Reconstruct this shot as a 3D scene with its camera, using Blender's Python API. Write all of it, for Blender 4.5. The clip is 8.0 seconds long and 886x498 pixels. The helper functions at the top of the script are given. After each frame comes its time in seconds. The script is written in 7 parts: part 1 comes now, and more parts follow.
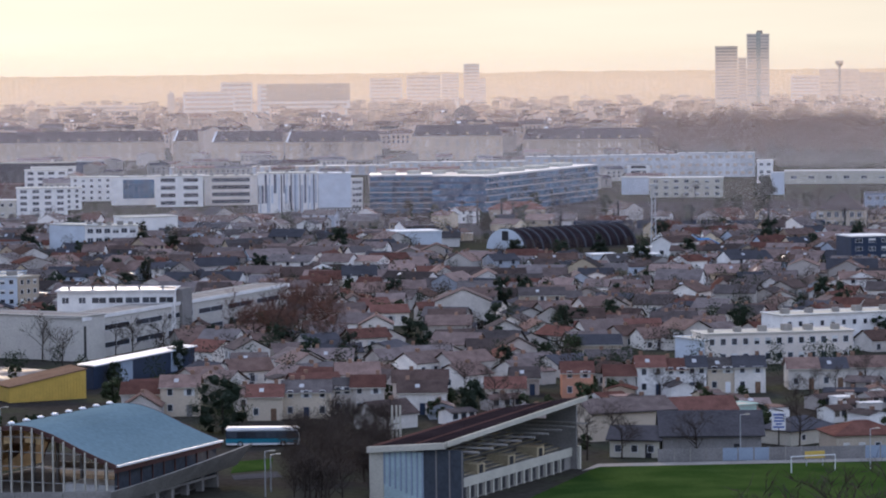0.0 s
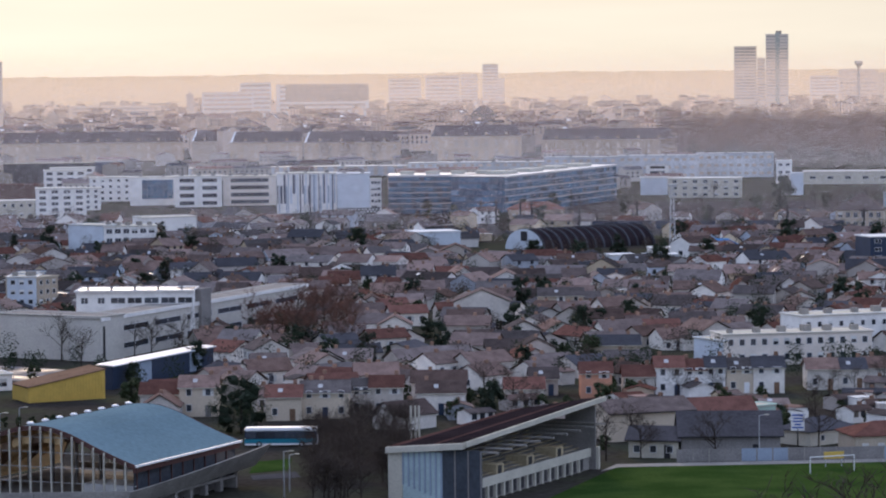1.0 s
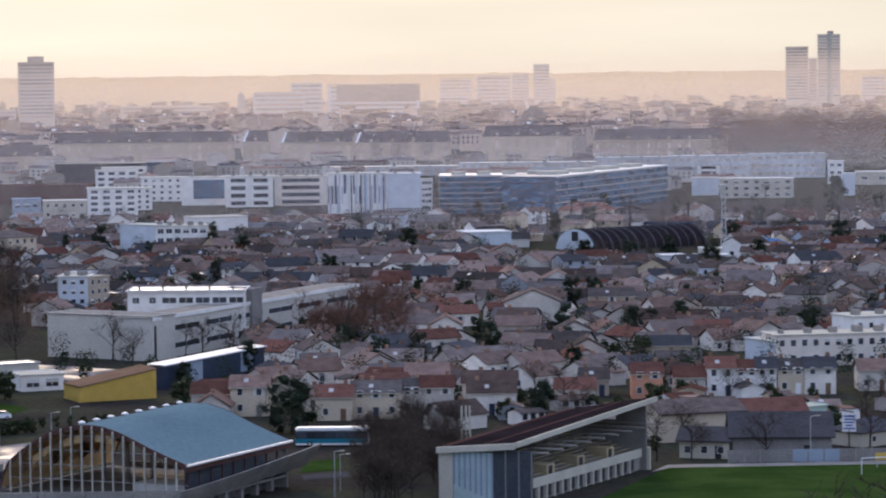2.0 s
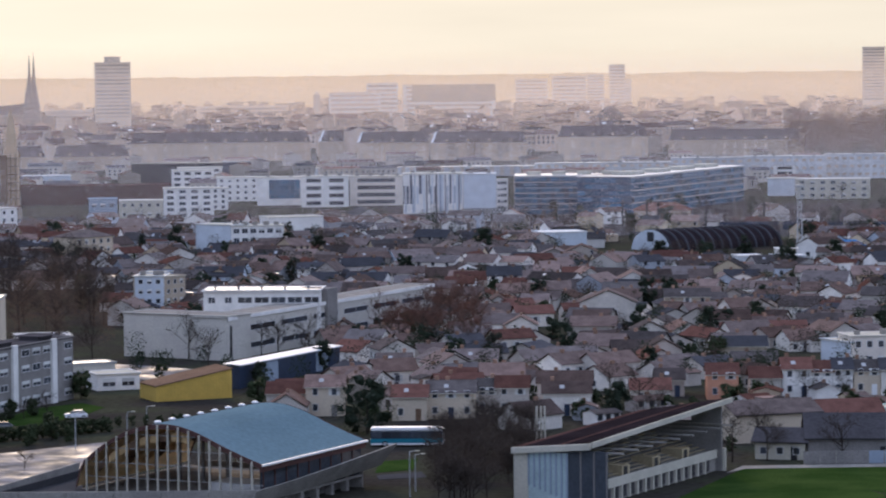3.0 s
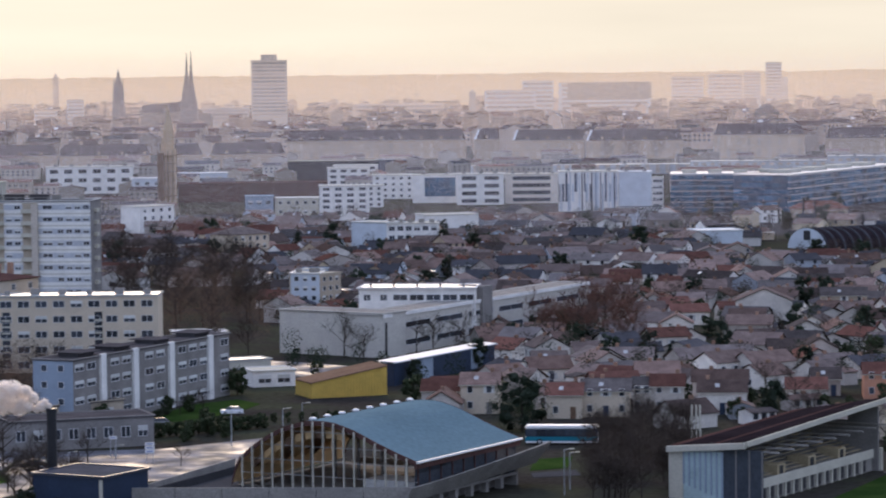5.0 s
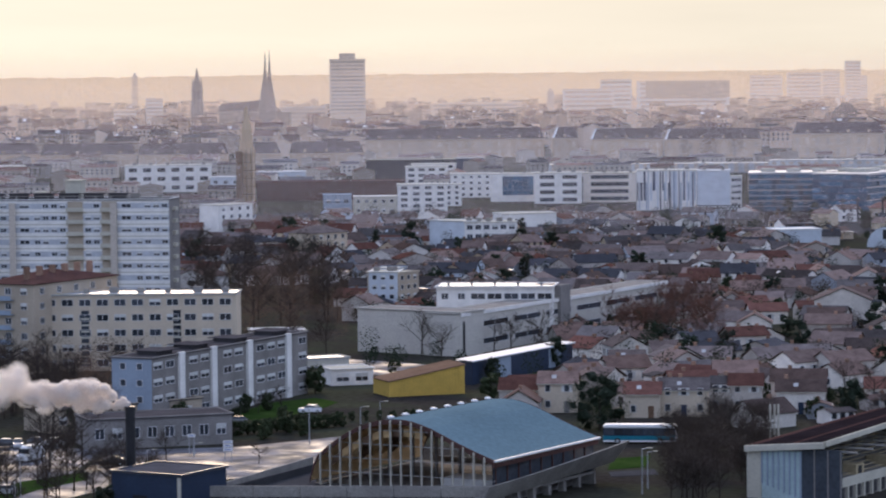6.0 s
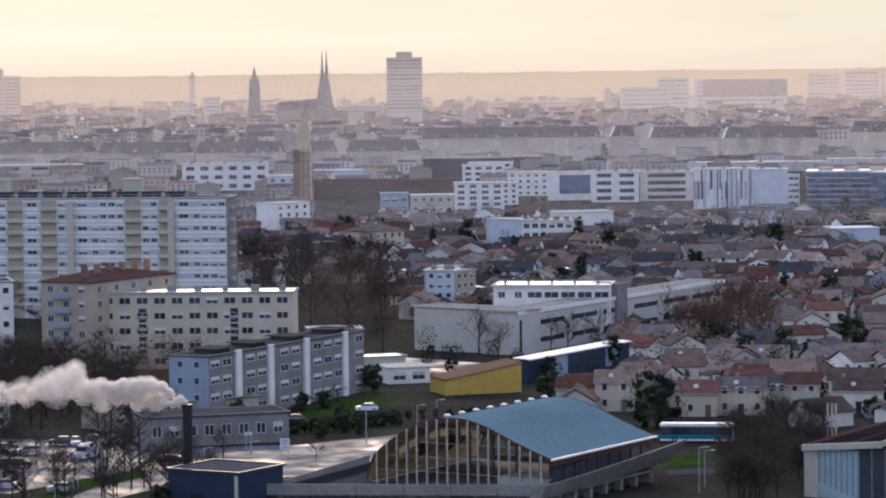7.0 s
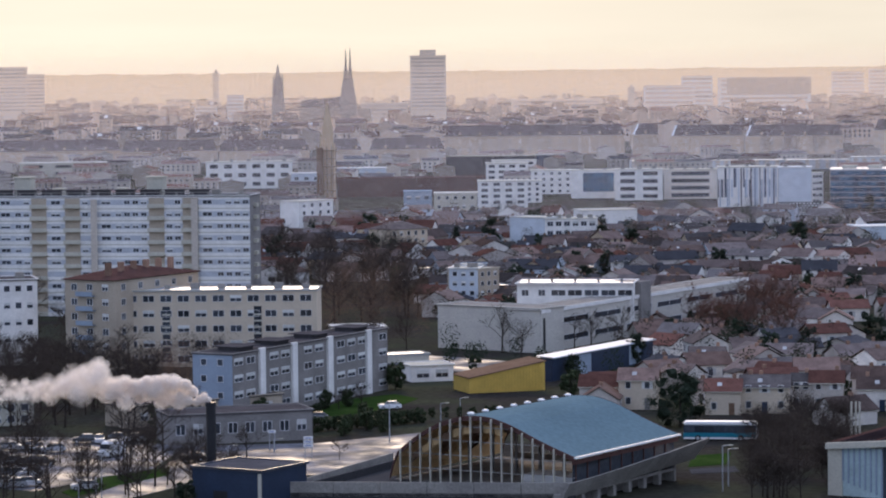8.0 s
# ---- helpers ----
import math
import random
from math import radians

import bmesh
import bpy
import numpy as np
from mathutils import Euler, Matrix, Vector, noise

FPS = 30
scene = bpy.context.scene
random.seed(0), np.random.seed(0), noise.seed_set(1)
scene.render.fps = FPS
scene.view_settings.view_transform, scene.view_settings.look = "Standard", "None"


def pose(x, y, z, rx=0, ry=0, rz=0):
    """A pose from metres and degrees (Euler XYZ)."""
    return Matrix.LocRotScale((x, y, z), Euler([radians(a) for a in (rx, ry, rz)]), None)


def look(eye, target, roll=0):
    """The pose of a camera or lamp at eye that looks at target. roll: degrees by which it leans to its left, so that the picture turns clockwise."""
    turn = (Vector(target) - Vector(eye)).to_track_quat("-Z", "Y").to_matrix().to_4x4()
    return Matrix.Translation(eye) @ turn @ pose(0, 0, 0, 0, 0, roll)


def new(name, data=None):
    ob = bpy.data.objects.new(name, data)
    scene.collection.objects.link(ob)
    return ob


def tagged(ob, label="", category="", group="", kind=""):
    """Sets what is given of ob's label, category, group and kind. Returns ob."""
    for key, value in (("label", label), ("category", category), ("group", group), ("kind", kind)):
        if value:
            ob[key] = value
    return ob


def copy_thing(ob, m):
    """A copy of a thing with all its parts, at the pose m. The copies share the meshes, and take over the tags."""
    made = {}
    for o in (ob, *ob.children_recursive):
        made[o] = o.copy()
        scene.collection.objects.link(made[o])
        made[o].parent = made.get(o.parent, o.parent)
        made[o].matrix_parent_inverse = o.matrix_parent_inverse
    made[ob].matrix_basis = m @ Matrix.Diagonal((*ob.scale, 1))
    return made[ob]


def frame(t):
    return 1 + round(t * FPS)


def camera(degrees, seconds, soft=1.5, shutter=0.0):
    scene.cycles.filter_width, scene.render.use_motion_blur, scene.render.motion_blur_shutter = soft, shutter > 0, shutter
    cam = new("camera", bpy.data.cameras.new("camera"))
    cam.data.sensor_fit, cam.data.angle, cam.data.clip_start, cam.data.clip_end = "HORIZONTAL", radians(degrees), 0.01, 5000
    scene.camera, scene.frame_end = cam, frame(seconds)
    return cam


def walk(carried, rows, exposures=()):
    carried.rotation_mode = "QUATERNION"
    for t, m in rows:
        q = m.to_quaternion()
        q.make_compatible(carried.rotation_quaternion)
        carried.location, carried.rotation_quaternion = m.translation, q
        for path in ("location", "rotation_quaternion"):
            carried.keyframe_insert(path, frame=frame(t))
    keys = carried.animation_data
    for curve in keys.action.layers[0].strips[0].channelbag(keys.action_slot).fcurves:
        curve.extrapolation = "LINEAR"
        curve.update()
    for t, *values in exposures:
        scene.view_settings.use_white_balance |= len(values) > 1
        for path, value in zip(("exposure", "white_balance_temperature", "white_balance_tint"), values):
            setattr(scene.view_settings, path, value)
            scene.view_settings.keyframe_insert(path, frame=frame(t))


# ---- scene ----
# The camera stands on a hillside 62 m over the plain and pans slowly to the left.
cam = camera(16.0, 8.0, soft=2.0, shutter=0.5)
EYE = 62.0
PAN = [  # seconds, bearing, pitch, roll
    (0.0, -4.0478, -3.3335, -0.577),
    (0.5, -3.9470, -3.3313, -0.580),
    (1.0, -3.7061, -3.3245, -0.586),
    (1.5, -3.3326, -3.3184, -0.581),
    (3.0, -1.4094, -3.2952, -0.581),
    (3.5, -0.7315, -3.2883, -0.585),
    (4.0, 0.0000, -3.2957, -0.596),
    (4.5, 0.6894, -3.3028, -0.595),
    (6.0, 2.8338, -3.3151, -0.610),
    (6.5, 3.4086, -3.3202, -0.624),
    (7.0, 3.8689, -3.3317, -0.627),
    (7.5, 4.1323, -3.3439, -0.629),
    (8.0, 4.2967, -3.3633, -0.628),
]
walk(cam, [(t, pose(0, 0, EYE, 90 + pitch, 0, yaw) @ pose(0, 0, 0, 0, 0, roll)) for t, yaw, pitch, roll in PAN],
     exposures=((0.0, 0.1), (1.5, 0.02), (8.0, -0.05)))

# ---- light ----
SUN_BEARING, SUN_HEIGHT = -6.0, 24.0        # degrees right of +Y, degrees up
world = bpy.data.worlds.new("sky")
scene.world = world
world.use_nodes = True
wn = world.node_tree
sky = wn.nodes.new("ShaderNodeTexSky")
sky.sky_type, sky.sun_disc = "NISHITA", False
sky.sun_elevation, sky.sun_rotation = radians(SUN_HEIGHT), radians(SUN_BEARING)
sky.air_density, sky.dust_density, sky.ozone_density, sky.altitude = 1.0, 1.2, 1.5, 60
cloud = wn.nodes.new("ShaderNodeMixRGB")
cloud.inputs[0].default_value = 0.6
cloud.inputs[2].default_value = (6.3, 7.25, 10.6, 1)
wn.links.new(sky.outputs[0], cloud.inputs[1])
wn.links.new(cloud.outputs[0], wn.nodes["Background"].inputs[0])
wn.nodes["Background"].inputs[1].default_value = 0.146
sun_data = bpy.data.lights.new("sun", "SUN")
sun_data.energy, sun_data.angle, sun_data.color = 2.15, radians(10), (1.0, 0.76, 0.54)
sun = new("sun", sun_data)
sb, sh = radians(SUN_BEARING), radians(SUN_HEIGHT)
sun.matrix_world = look((0, 0, 300), (-math.sin(sb) * math.cos(sh), -math.cos(sb) * math.cos(sh), 300 - math.sin(sh)))


# ---- materials ----
def mat(name, color, rough=0.8, var=0.25, scale=0.6, fine=8.0, vary=0.0, bump=0.15, metal=0.0, spec=0.2, second=None, island=False):
    """A surface with coarse stains, fine grain and, with vary, a shade of its own for each object; second: a second tone in patches."""
    m = bpy.data.materials.new(name)
    m.use_nodes = True
    nt = m.node_tree
    b = nt.nodes["Principled BSDF"]
    b.inputs["Roughness"].default_value, b.inputs["Metallic"].default_value = rough, metal
    b.inputs["Specular IOR Level"].default_value = spec if rough < 0.75 else 0.0
    geo = nt.nodes.new("ShaderNodeNewGeometry")
    n1, n2 = nt.nodes.new("ShaderNodeTexNoise"), nt.nodes.new("ShaderNodeTexNoise")
    n1.inputs["Scale"].default_value, n2.inputs["Scale"].default_value = scale, fine
    n1.inputs["Detail"].default_value, n2.inputs["Detail"].default_value = 3, 2
    nt.links.new(geo.outputs["Position"], n1.inputs["Vector"])
    nt.links.new(geo.outputs["Position"], n2.inputs["Vector"])
    add = nt.nodes.new("ShaderNodeMath")
    add.operation = "ADD"
    nt.links.new(n1.outputs[0], add.inputs[0])
    nt.links.new(n2.outputs[0], add.inputs[1])
    rng = nt.nodes.new("ShaderNodeMapRange")
    rng.inputs[1].default_value, rng.inputs[2].default_value = 0.6, 1.4
    rng.inputs[3].default_value, rng.inputs[4].default_value = 1 - var, 1 + var
    nt.links.new(add.outputs[0], rng.inputs[0])
    mix = nt.nodes.new("ShaderNodeMixRGB")
    mix.inputs[1].default_value, mix.inputs[2].default_value = (*color, 1), (*(second or color), 1)
    info = nt.nodes.new("ShaderNodeObjectInfo")
    chance = geo.outputs["Random Per Island"] if island else info.outputs["Random"]
    if second:
        if vary:
            nt.links.new(chance, mix.inputs[0])
        else:
            ramp = nt.nodes.new("ShaderNodeMapRange")
            ramp.inputs[1].default_value, ramp.inputs[2].default_value = 0.4, 0.6
            nt.links.new(n1.outputs[0], ramp.inputs[0])
            nt.links.new(ramp.outputs[0], mix.inputs[0])
    hsv = nt.nodes.new("ShaderNodeHueSaturation")
    nt.links.new(mix.outputs[0], hsv.inputs["Color"])
    if vary:
        frac = nt.nodes.new("ShaderNodeMath")
        frac.operation = "MULTIPLY"
        frac.inputs[1].default_value = 7.31
        f2 = nt.nodes.new("ShaderNodeMath")
        f2.operation = "FRACT"
        nt.links.new(chance, frac.inputs[0])
        nt.links.new(frac.outputs[0], f2.inputs[0])
        vr = nt.nodes.new("ShaderNodeMapRange")
        vr.inputs[3].default_value, vr.inputs[4].default_value = 1 - vary, 1 + vary
        nt.links.new(f2.outputs[0], vr.inputs[0])
        mul = nt.nodes.new("ShaderNodeMath")
        mul.operation = "MULTIPLY"
        nt.links.new(vr.outputs[0], mul.inputs[0])
        nt.links.new(rng.outputs[0], mul.inputs[1])
        nt.links.new(mul.outputs[0], hsv.inputs["Value"])
    else:
        nt.links.new(rng.outputs[0], hsv.inputs["Value"])
    nt.links.new(hsv.outputs[0], b.inputs["Base Color"])
    if bump:
        bp = nt.nodes.new("ShaderNodeBump")
        bp.inputs["Strength"].default_value, bp.inputs["Distance"].default_value = bump, 0.05
        nt.links.new(n2.outputs[0], bp.inputs["Height"])
        nt.links.new(bp.outputs[0], b.inputs["Normal"])
    return m


def leafy(name, color, thin=0.4):
    """Leaves or needles that let some light through."""
    m = mat(name, color, 0.7, 0.35, 0.5, 4.0, 0.25, 0)
    nt = m.node_tree
    b, out = nt.nodes["Principled BSDF"], nt.nodes["Material Output"]
    tr, mx = nt.nodes.new("ShaderNodeBsdfTranslucent"), nt.nodes.new("ShaderNodeMixShader")
    tr.inputs[0].default_value = (*color, 1)
    mx.inputs[0].default_value = thin
    nt.links.new(b.outputs[0], mx.inputs[1])
    nt.links.new(tr.outputs[0], mx.inputs[2])
    nt.links.new(mx.outputs[0], out.inputs[0])
    return m


GROUND = mat("earth_and_gardens", (0.05, 0.045, 0.04), 0.95, 0.5, 0.05, 0.8, second=(0.045, 0.047, 0.032), spec=0.15)
GRASS = mat("lawn", (0.028, 0.056, 0.014), 0.95, 0.3, 0.12, 2.5, second=(0.037, 0.063, 0.017), spec=0.05)
WET = mat("wet_asphalt", (0.09, 0.09, 0.1), 0.5, 0.4, 0.15, 3.0, bump=0.3, spec=0.12, second=(0.16, 0.16, 0.18))
wt = WET.node_tree      # puddles lie smooth between the rougher stone
pn, pr, pg = wt.nodes.new("ShaderNodeTexNoise"), wt.nodes.new("ShaderNodeMapRange"), wt.nodes.new("ShaderNodeNewGeometry")
pn.inputs["Scale"].default_value, pn.inputs["Detail"].default_value = 0.12, 4
pr.inputs[1].default_value, pr.inputs[2].default_value, pr.inputs[3].default_value, pr.inputs[4].default_value = 0.36, 0.62, 0.48, 0.95
wt.links.new(pg.outputs["Position"], pn.inputs["Vector"])
wt.links.new(pn.outputs[0], pr.inputs[0])
wt.links.new(pr.outputs[0], wt.nodes["Principled BSDF"].inputs["Roughness"])
ASPHALT = mat("asphalt", (0.06, 0.06, 0.065), 0.8, 0.3, 0.2, 3.0)
BALLAST = mat("dark_ballast", (0.042, 0.038, 0.042), 0.9, 0.5, 0.08, 1.0, second=(0.06, 0.052, 0.05))
CONCRETE = mat("weathered_concrete", (0.34, 0.32, 0.29), 0.85, 0.35, 0.25, 4.0, second=(0.23, 0.215, 0.2), spec=0.25)
PALE_CONCRETE = mat("pale_concrete", (0.53, 0.5, 0.42), 0.8, 0.2, 0.3, 4.0)
WHITE = mat("white_render", (0.8, 0.78, 0.75), 0.8, 0.2, 0.3, 4.0)
SCHOOL = mat("pale_school_render", (0.62, 0.59, 0.53), 0.8, 0.3, 0.25, 4.0, second=(0.5, 0.47, 0.43))
WALL = mat("house_render", (0.8, 0.76, 0.7), 0.85, 0.25, 0.4, 4.0, 0.25, second=(0.4, 0.35, 0.31))
TILE = mat("roof_tiles", (0.165, 0.108, 0.09), 0.85, 0.45, 0.5, 5.0, 0.5, 0.5, second=(0.135, 0.122, 0.12), spec=0.25)
TILE_RED = mat("red_roof_tiles", (0.15, 0.074, 0.06), 0.85, 0.4, 0.5, 5.0, 0.3, 0.5, spec=0.25)
SLATE = mat("slate_roof", (0.075, 0.075, 0.085), 0.75, 0.25, 0.4, 3.0, 0.2)
STONE = mat("limestone", (0.55, 0.42, 0.3), 0.85, 0.2, 0.1, 2.0, 0.15)
FAR_WALL = mat("old_town_stone", (0.42, 0.36, 0.3), 0.85, 0.2, 0.1, 2.0, 0.35, second=(0.55, 0.5, 0.45))
# Far towers and windows: the paleness of distant haze is put into these colours.
TOWER = mat("haze_paled_concrete", (0.8, 0.68, 0.55), 0.85, 0.12, 0.05, 1.0, 0.12)
TOWER_BAND = mat("haze_paled_windows", (0.6, 0.5, 0.41), 0.8, 0.2, 0.1, 1.0, 0.2)
FAR_ROOF = mat("old_town_roofs", (0.22, 0.135, 0.11), 0.8, 0.25, 0.1, 1.0, 0.4, second=(0.12, 0.12, 0.13))
WALL_I = mat("house_render_far", (0.85, 0.82, 0.78), 0.85, 0.2, 0.4, 4.0, 0.45, second=(0.3, 0.25, 0.22), island=True)
CREAM_I = mat("cream_house_render", (0.66, 0.55, 0.4), 0.85, 0.25, 0.4, 4.0, 0.3, second=(0.42, 0.33, 0.25), island=True)
BLUE_I = mat("blue_grey_house_render", (0.5, 0.56, 0.64), 0.85, 0.25, 0.4, 4.0, 0.3, second=(0.34, 0.36, 0.4), island=True)
TILE_I = mat("roof_tiles_far", (0.19, 0.132, 0.114), 0.85, 0.4, 0.5, 5.0, 0.6, 0.5, spec=0.25, second=(0.115, 0.105, 0.105), island=True)
FAR_WALL_I = mat("old_town_stone_far", (0.48, 0.36, 0.27), 0.85, 0.2, 0.1, 2.0, 0.4, second=(0.62, 0.5, 0.4), island=True)
FAR_ROOF_I = mat("old_town_roofs_far", (0.17, 0.095, 0.07), 0.8, 0.25, 0.1, 1.0, 0.5, second=(0.1, 0.08, 0.075), island=True)
YELLOW = mat("yellow_cladding", (0.62, 0.42, 0.1), 0.6, 0.15, 0.5, 4.0)
CREAM = mat("cream_render", (0.6, 0.51, 0.4), 0.85, 0.15, 0.2, 4.0)
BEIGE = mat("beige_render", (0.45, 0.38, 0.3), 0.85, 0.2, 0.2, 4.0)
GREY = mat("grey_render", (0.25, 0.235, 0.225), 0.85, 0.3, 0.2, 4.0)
BLUE_GREY = mat("blue_grey_render", (0.3, 0.36, 0.44), 0.8, 0.15, 0.2, 4.0)
RIVERSIDE = mat("riverside_render", (0.62, 0.62, 0.62), 0.85, 0.3, 0.06, 0.6, 0.1, second=(0.5, 0.5, 0.52))
WARM_WHITE = mat("warm_white_render", (0.74, 0.67, 0.6), 0.85, 0.2, 0.3, 4.0)
PALE_TEAL = mat("pale_teal_sheet", (0.42, 0.53, 0.54), 0.7, 0.2, 0.4, 3.0)
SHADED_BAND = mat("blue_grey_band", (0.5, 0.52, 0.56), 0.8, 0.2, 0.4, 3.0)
LIGHT_BLUE = mat("light_blue_sheet", (0.55, 0.6, 0.66), 0.6, 0.15, 0.3, 3.0)
BLUE = mat("blue_sheet", (0.06, 0.2, 0.42), 0.5, 0.2, 0.3, 3.0)
NAVY = mat("dark_blue_panels", (0.03, 0.045, 0.08), 0.4, 0.2, 0.3, 3.0)
BROWN_RED = mat("brown_red_sheet", (0.1, 0.056, 0.05), 0.9, 0.3, 0.3, 3.0, spec=0.1)
RUST = mat("scaffold_brown", (0.2, 0.13, 0.09), 0.8, 0.3, 0.2, 2.0)
ZINC = mat("standing_seam_zinc", (0.13, 0.2, 0.235), 0.8, 0.2, 0.06, 1.5)
WET_ROOF = mat("wet_flat_roof", (0.4, 0.42, 0.45), 0.42, 0.3, 0.3, 2.0, spec=0.4)
# Bright metal for strips and patches added where roofs should glint.
GLINT = mat("glint_metal", (0.85, 0.84, 0.82), 0.3, 0.15, 0.2, 2.0, bump=0, metal=1.0)
MANSARD = mat("mansard_slate", (0.085, 0.055, 0.055), 0.8, 0.25, 0.2, 2.0, 0.15)
DARK_ROOF = mat("bitumen_roof", (0.08, 0.075, 0.08), 0.85, 0.3, 0.2, 2.0, spec=0.12)
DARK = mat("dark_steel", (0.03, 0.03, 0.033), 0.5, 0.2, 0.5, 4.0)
STEEL = mat("galvanised_steel", (0.45, 0.46, 0.47), 0.5, 0.2, 0.5, 4.0, metal=0.4)
GLASS = mat("window_glass", (0.05, 0.058, 0.072), 0.12, 0.3, 0.3, 2.0, 0.4, 0, spec=0.6)
FRAME = mat("white_window_frame", (0.7, 0.7, 0.7), 0.6, 0.1, 1.0, 4.0, bump=0)
BLIND = mat("pale_roller_blind", (0.6, 0.6, 0.58), 0.7, 0.1, 1.0, 6.0, 0.2, 0)
CURTAIN = mat("blue_curtain_wall", (0.03, 0.085, 0.16), 0.2, 0.35, 0.12, 1.0, 0.5, 0, spec=0.5, second=(0.06, 0.14, 0.23))
SHED_ROOF = mat("dark_ribbed_sheet", (0.032, 0.024, 0.027), 0.95, 0.35, 0.3, 3.0, spec=0.05)
BRICK = mat("chimney_brick", (0.3, 0.19, 0.14), 0.85, 0.25, 1.0, 6.0, 0.3)
BARK = mat("bark", (0.05, 0.04, 0.034), 0.9, 0.3, 1.0, 6.0, 0.2)
TWIG = leafy("bare_twigs", (0.05, 0.04, 0.035), 0.25)
TWIG_RED = leafy("reddish_twigs", (0.11, 0.055, 0.042), 0.3)
NEEDLE = leafy("dark_needles", (0.022, 0.034, 0.02), 0.25)
HEDGE = leafy("evergreen_leaves", (0.04, 0.055, 0.025), 0.3)
BROWN_WOOD = leafy("brown_bare_wood", (0.12, 0.085, 0.068), 0.45)
FAR_WOOD = leafy("far_bare_wood", (0.13, 0.08, 0.055), 0.5)
# Timber lightened: the golden light under the vault is put into its colour.
WOOD = mat("golden_lit_timber", (0.72, 0.5, 0.26), 0.6, 0.25, 0.6, 5.0)
SEATS = mat("timber_benches", (0.42, 0.35, 0.23), 0.8, 0.3, 0.4, 4.0)
CAR_PAINT = mat("car_paint", (0.06, 0.065, 0.075), 0.25, 0.1, 1.0, 4.0, 0.8, 0, spec=0.6, second=(0.6, 0.6, 0.62))
TYRE = mat("tyre_rubber", (0.02, 0.02, 0.02), 0.9, 0.1, 1.0, 4.0, bump=0)
TEAL = mat("teal_paint", (0.02, 0.2, 0.27), 0.35, 0.15, 0.6, 4.0, bump=0)
SIGN_BLUE = mat("blue_sign", (0.06, 0.13, 0.4), 0.5, 0.1, 1.0, 4.0, bump=0)
PAINT = mat("white_paint", (0.8, 0.8, 0.8), 0.5, 0.08, 1.0, 4.0, bump=0)
PINK = mat("salmon_render", (0.6, 0.3, 0.2), 0.85, 0.15, 0.4, 4.0)
MINT = mat("pale_green_render", (0.5, 0.65, 0.57), 0.8, 0.1, 0.4, 4.0)


CLEAR = bpy.data.materials.new("clear_glass")
CLEAR.use_nodes = True
cb = CLEAR.node_tree.nodes["Principled BSDF"]
cb.inputs["Transmission Weight"].default_value, cb.inputs["Roughness"].default_value, cb.inputs["IOR"].default_value = 1.0, 0.02, 1.02


# ---- building blocks ----
def box(bm, x0, x1, y0, y1, z0, z1, mi=0):
    v = [bm.verts.new(p) for p in ((x0, y0, z0), (x1, y0, z0), (x1, y1, z0), (x0, y1, z0), (x0, y0, z1), (x1, y0, z1), (x1, y1, z1), (x0, y1, z1))]
    for q in ((3, 2, 1, 0), (4, 5, 6, 7), (0, 1, 5, 4), (1, 2, 6, 5), (2, 3, 7, 6), (3, 0, 4, 7)):
        bm.faces.new([v[i] for i in q]).material_index = mi


def boxes(*lots):
    bm = bmesh.new()
    for lot in lots:
        box(bm, *lot)
    return bm


def face(bm, pts, mi=0):
    f = bm.faces.new([bm.verts.new(p) for p in pts])
    f.material_index = mi
    return f


def tube(bm, a, b, r0, r1, n=6, mi=0):
    a, b = Vector(a), Vector(b)
    d = (b - a).normalized()
    s = d.cross(Vector((0, 0, 1)) if abs(d.z) < 0.9 else Vector((1, 0, 0))).normalized()
    u = d.cross(s)
    rings = [[bm.verts.new(p + (s * math.cos(k * math.tau / n) + u * math.sin(k * math.tau / n)) * r) for k in range(n)] for p, r in ((a, r0), (b, r1))]
    for k in range(n):
        bm.faces.new((rings[0][k], rings[0][(k + 1) % n], rings[1][(k + 1) % n], rings[1][k])).material_index = mi
    bm.faces.new(rings[1]).material_index = mi


def to_mesh(name, bm, *mats):
    bmesh.ops.recalc_face_normals(bm, faces=bm.faces)
    me = bpy.data.meshes.new(name)
    bm.to_mesh(me)
    bm.free()
    for m in mats:
        me.materials.append(m)
    return me


def part(name, bm, material, parent, label="", at=None):
    """Links a bmesh, or a mesh that others share, as one mesh object under a thing or a part."""
    me = bm if isinstance(bm, bpy.types.Mesh) else to_mesh(name, bm, *(material if isinstance(material, tuple) else (material,)))
    ob = new(name, me)
    ob.parent = parent
    if at is not None:
        ob.matrix_basis = at
    if label:
        ob["label"] = label
    return ob


def thing(name, m, label, category, group="", kind=""):
    return tagged_at(new(name), m, label, category, group, kind)


def tagged_at(ob, m, label, category, group="", kind=""):
    ob.matrix_basis = m
    return tagged(ob, label, category, group, kind)


TAKEN = []     # ground that is built on


def run(a, b):
    """The pose at a on the ground whose x runs to b, and the length of that run."""
    dx, dy = b[0] - a[0], b[1] - a[1]
    L = math.hypot(dx, dy)
    for k in range(int(L / 6) + 2):
        u = min(k * 6 / L, 1)
        TAKEN.append((a[0] + dx * u - dy / L * 6, a[1] + dy * u + dx / L * 6))
    return pose(a[0], a[1], 0, 0, 0, math.degrees(math.atan2(dy, dx))), math.hypot(dx, dy)


PANES = {}


